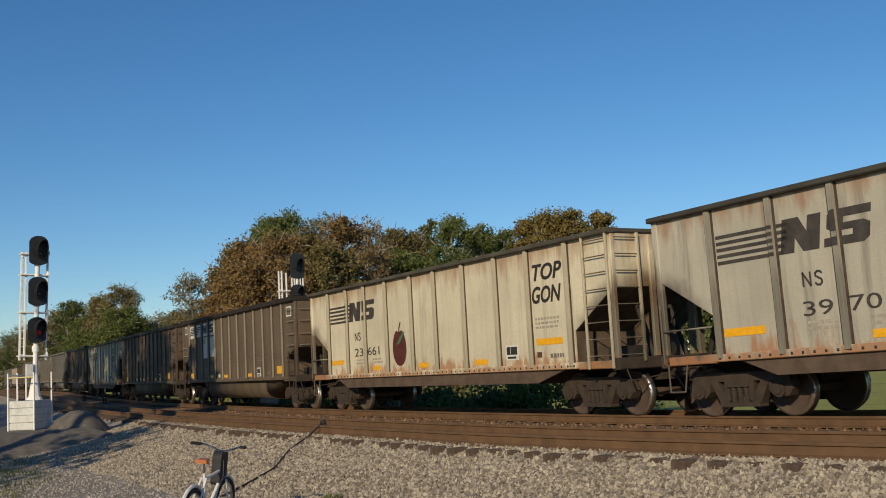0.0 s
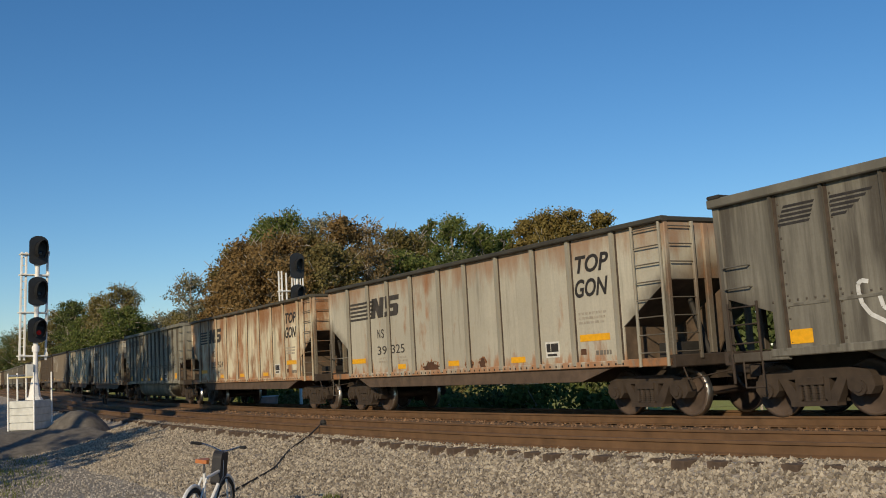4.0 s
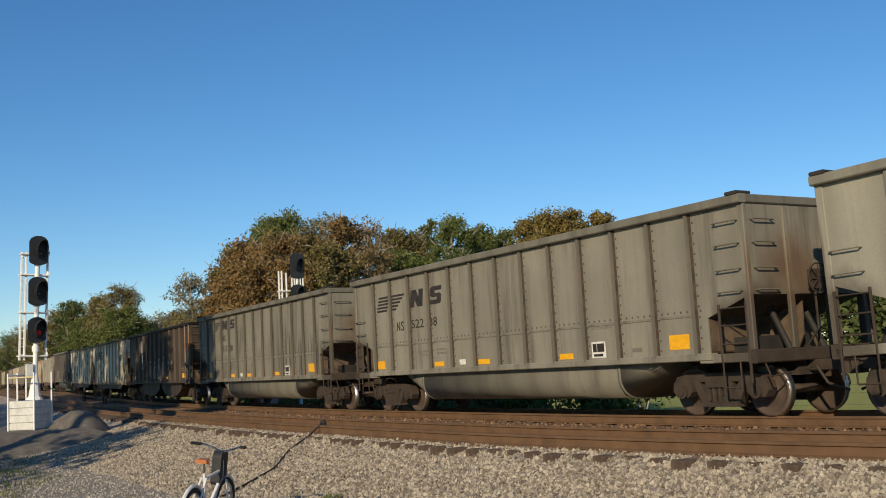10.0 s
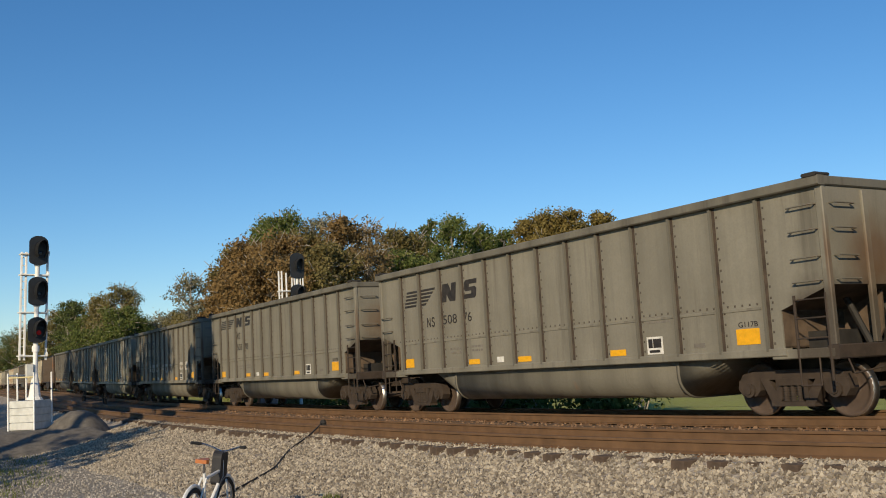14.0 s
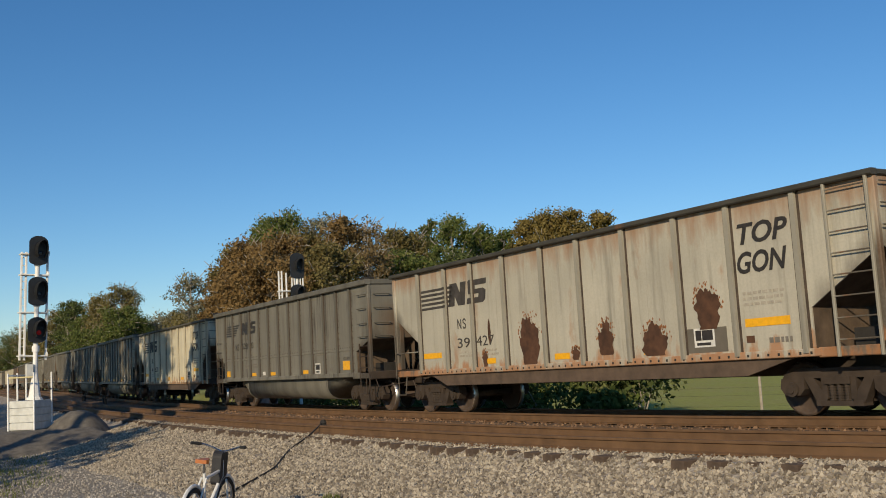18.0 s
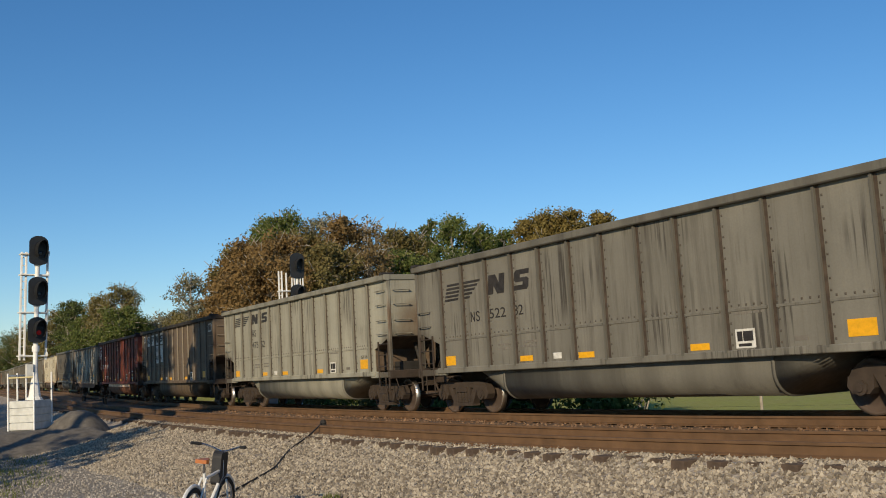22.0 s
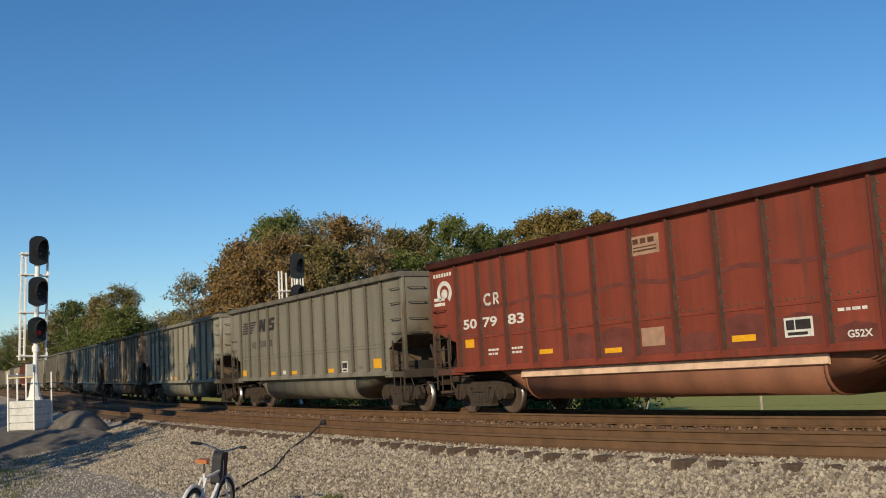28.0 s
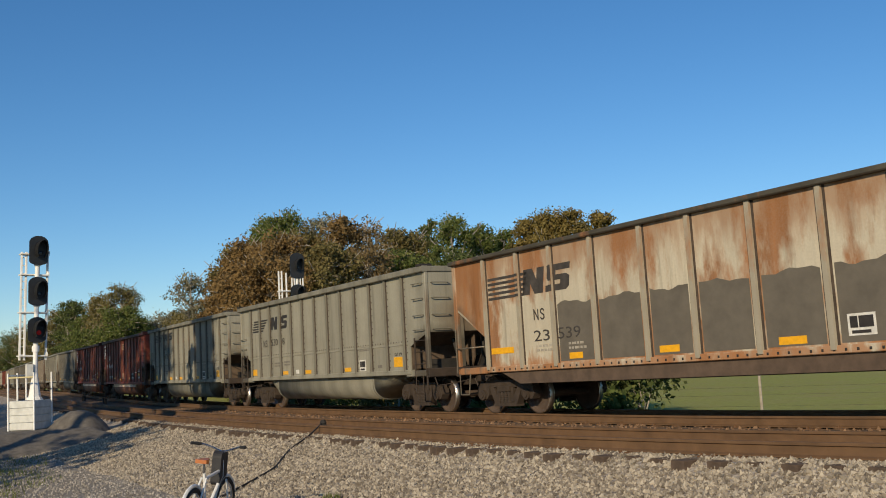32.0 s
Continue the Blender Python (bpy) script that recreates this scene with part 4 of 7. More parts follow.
def dress_gon(car, number, rng, placard=False):
    logo(car, -5.87, 2.68, 2.9, 0.57, M_EMBLEM)
    initials(car, -4.2, 2.11, 0.22, M_EMBLEM)
    if number:
        lettering(car, number[:2], -4.25, -3.71, 1.63, 1.87, M_EMBLEM, heavy=0.0)
        lettering(car, number[2:], -3.42, -2.7, 1.64, 1.88, M_EMBLEM, heavy=0.0)
    lettering(car, "TOP", 4.68, 5.72, 2.96, 3.33, M_BLACK, 0.25)
    lettering(car, "GON", 4.62, 5.66, 2.46, 2.84, M_BLACK, 0.25)
    reflectors(car, [(-5.88, 1.42, 0.86, 0.14), (-3.1, 1.2, 0.42, 0.13), (-0.5, 1.2, 0.5, 0.13), (2.2, 1.19, 0.54, 0.13), (4.68, 1.55, 0.92, 0.14)])
    info_box(car, 3.5, 1.26, 0.48, 0.34)
    bars(car, -4.2, 1.5, 1, M_FAINT, 0.5, 2)
    bars(car, -3.1, 1.5, 2, M_FAINT, 0.5, 2)
    bars(car, 4.68, 2.1, 3, M_FAINT, 0.8, 3)
    bars(car, 5.15, 1.26, 4, M_GREYST, 0.42, 1, 0.09)
    mark(car, "repaired_panel", M_RUSTP, [(4.68, 4.85, 1.28, 1.4)])
    if placard:
        b = Bag()
        b.box(2.1, 3.2, -1.44, -1.41, 0.7, 0.98)
        put("hanging_plate", b.mesh("hanging_plate"), M_WHITE, car, "pale plate below the sill")


def dress_tub(car, number, rng, style="split", big_yellow=True):
    ink = M_BLACK
    if style == "split":
        split_logo(car, [-6.06, -5.06, -4.05, -2.98], 3.16, 0.36, ink)
        initials(car, -3.98, 2.7, 0.22, ink)
        if number:
            lettering(car, number[:3], -4.02, -3.4, 2.25, 2.49, ink, heavy=0.0)
            lettering(car, number[3:], -3.1, -2.68, 2.25, 2.49, ink, heavy=0.0)
    else:
        split_logo(car, [-5.97, -5.12, -4.08, -3.08], 2.82, 0.46, ink)
        initials(car, -4.83, 2.25, 0.22, ink)
        if number:
            lettering(car, number[:3], -4.06, -3.42, 2.26, 2.49, ink, heavy=0.0)
            lettering(car, number[3:], -3.12, -2.76, 2.26, 2.49, ink, heavy=0.0)
    reflectors(car, [(-6.06, 1.22, 0.44, 0.23), (-2.98, 1.21, 0.46, 0.12), (-0.98, 1.2, 0.49, 0.12), (2.12, 1.2, 0.45, 0.12), (5.36, 1.26, 0.5, 0.27)])
    mark(car, "white_label", M_WHITE, [(-1.8, -1.53, 1.22, 1.35)])
    info_box(car, 3.17, 1.19, 0.42, 0.33)
    bars(car, -3.8, 1.6, 1, M_GREYST, 0.45, 2)
    bars(car, -2.85, 1.62, 2, M_GREYST, 0.45, 2)
    bars(car, 3.2, 1.85, 3, M_GREYST, 0.6, 2, 0.04)
    code = {"48990": "G116", "50378": "G117B", "50876": "G117B", "52883": "G119", "47552": "G116", "49965": "G117B", "47333": "G116", "53018": "G119"}.get(number)
    if code:
        lettering(car, code, 5.42, 5.84, 1.56, 1.65, ink, heavy=0.0)
    mark(car, "card_holder", M_GREYST, [(4.36, 4.63, 1.26, 1.34)])


def dress_red(car, number, rng):
    b = Bag()
    for k in range(14):
        a, c = math.radians(20 * k - 50), math.radians(20 * (k + 1) - 50)
        b.prism([(-6.72 + 0.33 * math.cos(q) * f, 3.06 + 0.3 * math.sin(q) * f) for q, f in ((a, 1), (c, 1), (c, 0.62), (a, 0.62))], FACE, FACE + 0.005)
    plate(b, -7.26, -6.72, 2.87, 2.95)
    plate(b, -7.26, -6.72, 2.74, 2.82)
    b.prism([(-6.72 + 0.14 * math.cos(q), 3.03 + 0.12 * math.sin(q)) for q in (2 * math.pi * i / 12 for i in range(12))], FACE, FACE + 0.005)
    put("emblem", b.mesh("emblem"), M_WHITE, car, "white curled emblem")
    mark(car, "name_bar", M_WHITE, [(-7.18 + 0.12 * k, -7.1 + 0.12 * k, 3.47, 3.56) for k in range(7)])
    b = Bag()
    stroke(b, [(-4.84 - 0.13 * math.cos(q) * 1.1 - 0.06, 2.72 + 0.12 * math.sin(q)) for q in (math.radians(-125 + 25 * i) for i in range(11))], 0.06)
    stroke(b, [(-4.66, 2.6), (-4.66, 2.84), (-4.53, 2.83), (-4.5, 2.76), (-4.55, 2.71), (-4.65, 2.71)], 0.05)
    stroke(b, [(-4.58, 2.7), (-4.5, 2.6)], 0.05)
    put("initials", b.mesh("initials"), M_WHITE, car)
    for k, (x0, x1) in enumerate(((-5.96, -5.4), (-5.15, -4.59), (-4.18, -3.58))):
        lettering(car, number[2 * k:2 * k + 2], x0, x1, 2.07, 2.31, M_WHITE)
    first = number == "507953"
    tape = [(-3.12, 1.34, 0.45, 0.1), (-1.06, 1.26, 0.48, 0.1)]
    if first:
        tape += [(-6.02, 1.25, 0.1, 0.6), (-5.92, 1.25, 0.36, 0.1), (1.06, 1.24, 0.5, 0.1), (5.22, 1.2, 0.48, 0.1), (5.2, 1.5, 0.48, 0.11)]
    elif number == "507983":
        tape += [(-5.92, 1.62, 0.36, 0.2), (2.12, 1.3, 0.5, 0.11), (5.12, 1.44, 0.5, 0.11), (5.0, 1.44, 0.12, 0.5)]
    else:
        tape += [(2.3, 1.3, 0.5, 0.11), (5.12, 1.5, 0.48, 0.12)]
    reflectors(car, tape)
    mark(car, "faded_board", M_FADED, [(-0.13, 0.62, 3.1, 3.47)], "faded pale square sign")
    mark(car, "stencil_block", M_RUSTP, [(-0.06, 0.55, 3.17, 3.2), (-0.06, 0.55, 3.24, 3.26), (-0.06, 0.08, 3.32, 3.42), (0.14, 0.28, 3.32, 3.42), (0.34, 0.5, 3.32, 3.42)]).location.y = -0.004
    mark(car, "faded_board", M_FADED, [(-0.02, 0.57, 1.34, 1.69)], "faded pale square sign")
    info_box(car, 3.2, 1.31, 0.54, 0.32)
    bars(car, -5.0, 1.5, 1, M_WHITE, 0.35, 2)
    bars(car, -4.1, 1.5, 2, M_WHITE, 0.35, 2)
    bars(car, 4.2, 1.66, 6, M_WHITE, 0.45, 1, 0.05)
    bars(car, 5.1, 1.82, 3, M_WHITE, 0.5, 2, 0.05)
    lettering(car, "G52X", 5.18 if number != "507983" else 4.33, 5.62 if number != "507983" else 4.75, 1.34 if number != "507983" else 1.24, 1.45 if number != "507983" else 1.36, M_WHITE)
    # strip on the trough's upper edge: wear, and the sunlight it catches, painted pale
    b = Bag()
    b.prism([(-1.44, 1.02), (-1.47, 0.86), (-1.405, 0.84), (-1.405, 1.03)], -3.9, 3.9, "x")
    put("belly_rim", b.mesh("belly_rim"), M_RIMW, car, "pale worn rim along the trough, sunlight painted in")


M_RIMW = plain("worn_sunlit_rim", (0.75, 0.52, 0.36), 0.6, 0.0, 0.35, 2.5)
M_FADED = plain("faded_tan_patch", (0.4, 0.24, 0.16), 0.8, 0.0, 0.3, 4.0)

CREAM = (0.76, 0.69, 0.51)
WORN = (0.5, 0.468, 0.38)
LIGHT = (0.43, 0.412, 0.33)
PALE = (0.365, 0.347, 0.275)
TAN = (0.275, 0.256, 0.203)
GREY = (0.235, 0.222, 0.184)
BROWN = (0.17, 0.125, 0.085)
RED = (0.27, 0.058, 0.033)
# number in the train: (kind, paint, number, rust, grime, tags)
CARS = {
    -12: ("tub", GREY, "", 0.1, 0.5, ""), -11: ("tub", TAN, "", 0.1, 0.4, ""), -10: ("gon", (0.64, 0.575, 0.44), "", 0.3, 0.5, ""), -9: ("tub", BROWN, "", 0.2, 0.5, ""),
    -8: ("tub", TAN, "", 0.1, 0.4, ""), -7: ("tub", TAN, "", 0.1, 0.4, ""), -6: ("tub", TAN, "", 0.2, 0.5, ""), -5: ("tub", GREY, "", 0.1, 0.6, ""),
    -4: ("tub", BROWN, "", 0.2, 0.6, ""), -3: ("gon", CREAM, "", 0.15, 0.6, ""), -2: ("tub", BROWN, "", 0.1, 0.7, ""), -1: ("tub", BROWN, "", 0.1, 0.4, "patch"),
    0: ("gon", CREAM, "23661", 0.3, 0.3, "fruit placard"), 1: ("gon", WORN, "39701", 0.15, 0.45, "placard blobs"), 2: ("tub", PALE, "47479", 0.1, 0.55, "drip"),
    3: ("gon", CREAM, "23524", 0.8, 0.4, ""), 4: ("gon", WORN, "39325", 0.42, 0.3, "placard blobs"), 5: ("tub", GREY, "52141", 0.1, 0.8, "white_scrawl"),
    6: ("gon", CREAM, "38389", 0.12, 0.15, ""), 7: ("gon", CREAM, "22929", 0.2, 0.2, ""), 8: ("hopper", (0.078, 0.058, 0.042), "", 0.15, 0.3, "scrawl"),
    9: ("tub", TAN, "51708", 0.12, 0.5, "drip"), 10: ("tub", TAN, "52238", 0.08, 0.5, "b"), 11: ("tub", PALE, "48990", 0.1, 0.3, ""), 12: ("tub", TAN, "52341", 0.1, 0.3, "b rings"),
    13: ("tub", TAN, "50378", 0.05, 0.25, ""), 14: ("tub", TAN, "50876", 0.05, 0.3, "b"), 15: ("tub", TAN, "50287", 0.08, 0.35, "b"), 16: ("gon", CREAM, "41620", 0.12, 0.15, "placard"),
    17: ("tub", GREY, "52883", 0.03, 0.35, "b drip"), 18: ("gon", WORN, "39427", 0.35, 0.4, "blobs"), 19: ("tub", RED, "507953", 0.06, 0.2, "red"),
    20: ("tub", BROWN, "46486", 0.05, 0.2, "patch"), 21: ("tub", LIGHT, "47552", 0.08, 0.35, "drip"), 22: ("tub", GREY, "52282", 0.05, 0.4, "b drip"),
    23: ("tub", TAN, "50750", 0.05, 0.4, "b scrawl_low drip"), 24: ("tub", PALE, "49965", 0.05, 0.3, ""), 25: ("tub", BROWN, "46323", 0.08, 0.4, "patch"),
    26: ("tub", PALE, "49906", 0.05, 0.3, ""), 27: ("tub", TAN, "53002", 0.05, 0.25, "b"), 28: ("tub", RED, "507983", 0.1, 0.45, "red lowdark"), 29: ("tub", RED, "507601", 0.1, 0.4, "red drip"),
    30: ("tub", PALE, "47333", 0.06, 0.3, "drip"), 31: ("tub", PALE, "53018", 0.04, 0.25, "b"), 32: ("gon", (0.64, 0.575, 0.44), "23539", 0.78, 0.35, "halfgrey"), 33: ("tub", TAN, "", 0.05, 0.3, ""),
}
# place of each car's centre along the line at the thirteenth second, and half lengths over the end sheets
CAR_S = {0: -232.51, 1: -216.15, 2: -199.59, 3: -182.88, 4: -166.5, 5: -150.1, 6: -133.76, 7: -117.57, 8: -101.08, 9: -84.36, 10: -67.46, 11: -50.78, 12: -34.11, 13: -17.35, 14: -0.76, 15: 15.76, 16: 32.28,
         17: 48.68, 18: 65.38, 19: 81.95, 20: 98.63, 21: 115.41, 22: 132.17, 23: 148.77, 24: 165.21, 25: 181.8, 26: 198.35, 27: 214.94, 28: 231.77, 29: 248.7, 30: 265.5, 31: 282.25, 32: 298.77, 33: 315.3}
HALF = {6: 7.4, 9: 7.47, 13: 7.44, 14: 7.49, 23: 7.42, 24: 7.42, 19: 7.66, 28: 7.69, 29: 7.69}
TRAIN = {}


def car_label(kind, col, tags, rust):
    hue = {CREAM: "cream", (0.64, 0.575, 0.44): "cream", WORN: "off-white", PALE: "pale grey", LIGHT: "light grey", TAN: "dusty tan-grey", GREY: "grey", BROWN: "brown", RED: "red"}.get(col, "dark brown")
    what = {"gon": "steel coal gondola with end ladders", "tub": "ribbed bathtub coal gondola", "hopper": "ribbed coal hopper car"}[kind]
    state = "rust-streaked " if rust > 0.3 else ("dirty " if rust < 0.2 else "weathered ")
    extra = ", graffiti on side" if "scrawl" in tags else (", painted red fruit" if "fruit" in tags else "")
    return state + hue + " " + what + extra


def scrawl(car, x, z, n, size, mat, seed):
    """Looping spray-paint strokes."""
    rng = random.Random(seed)
    b = Bag()
    for i in range(n):
        x0 = x + i * size * 0.95
        pts = []
        ph = rng.uniform(0, 6)
        for k in range(12):
            a = ph + k * 0.62
            pts.append((x0 + size * (0.35 * math.cos(a) + 0.05 * k * rng.uniform(0.3, 0.9)), z + size * (0.6 * math.sin(a * 0.8) + 0.4)))
        for (xa, za), (xb, zb) in zip(pts, pts[1:]):
            d = Vector((xb - xa, zb - za))
            if d.length < 1e-4:
                continue
            nn = Vector((-d.y, d.x)).normalized() * size * 0.055
            b.prism([(xa + nn.x, za + nn.y), (xb + nn.x, zb + nn.y), (xb - nn.x, zb - nn.y), (xa - nn.x, za - nn.y)], FACE - 0.001, FACE + 0.004)
    put("graffiti", b.mesh("graffiti"), mat, car, "sprayed graffiti strokes")


def stroke(b, pts, w, y=None):
    y = FACE - 0.001 if y is None else y
    for (xa, za), (xb, zb) in zip(pts, pts[1:]):
        d = Vector((xb - xa, zb - za))
        if d.length > 1e-4:
            n = Vector((-d.y, d.x)).normalized() * w / 2
            e = d.normalized() * w * 0.3
            b.prism([(xa + n.x - e.x, za + n.y - e.y), (xb + n.x + e.x, zb + n.y + e.y), (xb - n.x + e.x, zb - n.y + e.y), (xa - n.x - e.x, za - n.y - e.y)], y, y + 0.004)


def dress_hopper(car):
    """Faded emblem, white number patches and looping white graffiti of the dark hopper."""
    mark(car, "faded_emblem", M_FADEDB, [(-6.5, -5.45, 2.84 + 0.12 * k, 2.9 + 0.12 * k) for k in range(5)] + [(-5.25, -4.95, 2.9 + 0.12 * k, 2.95 + 0.12 * k) for k in range(4)], "faded emblem bars")
    for r in ((-4.2, -3.3, 2.72, 3.38), (-3.98, -3.3, 1.84, 2.64)):
        mark(car, "white_patch", M_FADEDW, [r], "scuffed white panel")
    b = Bag()
    for r in ((-4.05, -3.92, 2.9, 3.3), (-3.7, -3.42, 2.85, 2.95), (-3.7, -3.6, 2.95, 3.25)):
        plate(b, *r, y=FACE - 0.003)
    put("scuffed_mark", b.mesh("scuffed_mark"), M_BROWNST, car)
    lettering(car, "052", -3.92, -3.36, 1.9, 2.14, M_BLACK).location.y -= 0.004
    for k, (x, h) in enumerate(((-1.6, 0.95), (-0.55, 0.9), (0.45, 1.0), (1.5, 1.05))):
        g = Bag()
        z = 1.25 + 0.02 * k
        arch = [(x - 0.3, z + 0.25 * h * (k == 0))] + [(x - 0.3 * math.cos(t) + 0.04 * k, z + h * 0.62 + h * 0.38 * math.sin(t)) for t in (math.pi * q / 10 for q in range(11))] + [(x + 0.3, z + 0.1)]
        stroke(g, arch, 0.055)
        stroke(g, [(x - 0.08, z + h * 0.7), (x - 0.02, z + 0.12), (x + 0.12, z + 0.02)], 0.045)
        stroke(g, [(x + 0.02, z + h * 0.75), (x + 0.1, z + h * 0.4)], 0.04)
        put("graffiti", g.mesh("graffiti"), M_SPRAY, car, "white looping graffiti figure")
    g = Bag()
    for q in range(5):
        stroke(g, [(2.5 + 0.17 * q, 1.98), (2.56 + 0.17 * q, 2.14), (2.62 + 0.17 * q, 2.0)], 0.04)
        stroke(g, [(2.55 + 0.15 * q, 1.72), (2.66 + 0.15 * q, 1.84)], 0.04)
    for q in range(4):
        stroke(g, [(-2.75 + 0.16 * q, 1.4), (-2.68 + 0.16 * q, 1.55), (-2.62 + 0.16 * q, 1.42)], 0.035)
    put("graffiti", g.mesh("graffiti"), M_SPRAY, car, "small white graffiti tags")
    reflectors(car, [(-6.1, 1.25, 0.34, 0.2), (-2.5, 1.2, 0.35, 0.08), (0.2, 1.24, 0.3, 0.14), (2.0, 1.24, 0.5, 0.13), (5.5, 1.28, 0.45, 0.22)])
    bars(car, 5.4, 1.7, 2, M_GREYST, 0.5, 2)


M_FADEDB = plain("faded_brown_bars", (0.17, 0.12, 0.085), 0.8, 0.0, 0.3, 6.0)
M_BROWNST = plain("brown_stain", (0.13, 0.08, 0.05), 0.8, 0.0, 0.3, 6.0)


def blob(car, x, z, w, h, mat, seed, name="rust_patch", label="dark rust patch", ragged=0.0):
    """A painted or rusted patch with an uneven outline; a ragged one rises in tongues and throws specks."""
    rng = random.Random(seed)
    n = 64 if ragged else 18
    ph = [rng.uniform(0, 6.28) for _ in range(4)]
    pts = []
    for k in range(n):
        a = 2 * math.pi * k / n
        if ragged:
            f = 1 + ragged * (0.3 * math.sin(3 * a + ph[0]) + 0.22 * math.sin(7 * a + ph[1]) + 0.16 * math.sin(13 * a + ph[2])) + rng.uniform(-0.16, 0.16) * ragged
            up = math.sin(a)
            pts.append((x + w * 0.5 * math.cos(a) * f * (0.92 if up < 0 else 1.0 - 0.3 * up), z + h * 0.5 * (up * f if up > 0 else max(-1.0, up * 1.5))))
        else:
            f = rng.uniform(0.78, 1.1)
            pts.append((x + w * 0.5 * math.cos(a) * f, z + h * 0.5 * math.sin(a) * f))
    b = Bag()
    b.prism(pts, FACE + 0.001, FACE + 0.004)
    ob = put(name, b.mesh(name), mat, car, label)
    if ragged:
        sp = Bag()
        for _ in range(46):
            a, q = rng.uniform(0, math.pi), rng.uniform(0.9, 1.5)
            px, pz, r = x + w * 0.45 * math.cos(a) * q, z + h * 0.45 * math.sin(a) * q, rng.uniform(0.008, 0.026)
            if pz > 1.14:
                sp.prism([(px - r, pz), (px, pz - r * 1.4), (px + r, pz), (px, pz + r * 1.6)], FACE + 0.001, FACE + 0.004)
        tagged(put("rust_specks", sp.mesh("rust_specks"), M_RUSTO, car), kind="stuff")
    return ob


M_TANSPOT = plain("tan_bare_metal_primer", (0.26, 0.19, 0.13), 0.8, 0.0, 0.3, 8.0)
M_RUSTPANEL = car_paint("rusted_bare_panel", (0.42, 0.24, 0.13), 0.85, 0.4, 3.3, pitch=1.3)
M_RUSTO = plain("orange_rust", (0.27, 0.11, 0.04), 0.9, 0.0, 0.4, 9.0)
M_LEAFP = plain("green_leaf_paint", (0.07, 0.17, 0.07), 0.6, 0.0, 0.3, 6.0)
M_MAROON = plain("dark_maroon", (0.165, 0.042, 0.03), 0.8, 0.0, 0.35, 3.0)
M_RUSTP = plain("deep_rust", (0.09, 0.04, 0.02), 0.9, 0.0, 0.5, 5.0)
M_PATCHG = plain("grey_overpaint", (0.135, 0.118, 0.092), 0.75, 0.0, 0.2, 3.0)
M_FRUIT = plain("dark_red_fruit_paint", (0.11, 0.025, 0.018), 0.6, 0.0, 0.4, 5.0)
M_SPRAY = plain("white_spray_paint", (0.68, 0.68, 0.66), 0.6, 0.0, 0.25, 6.0)
M_SPRAYD = plain("black_spray_paint", (0.05, 0.045, 0.04), 0.6, 0.0, 0.3, 6.0)


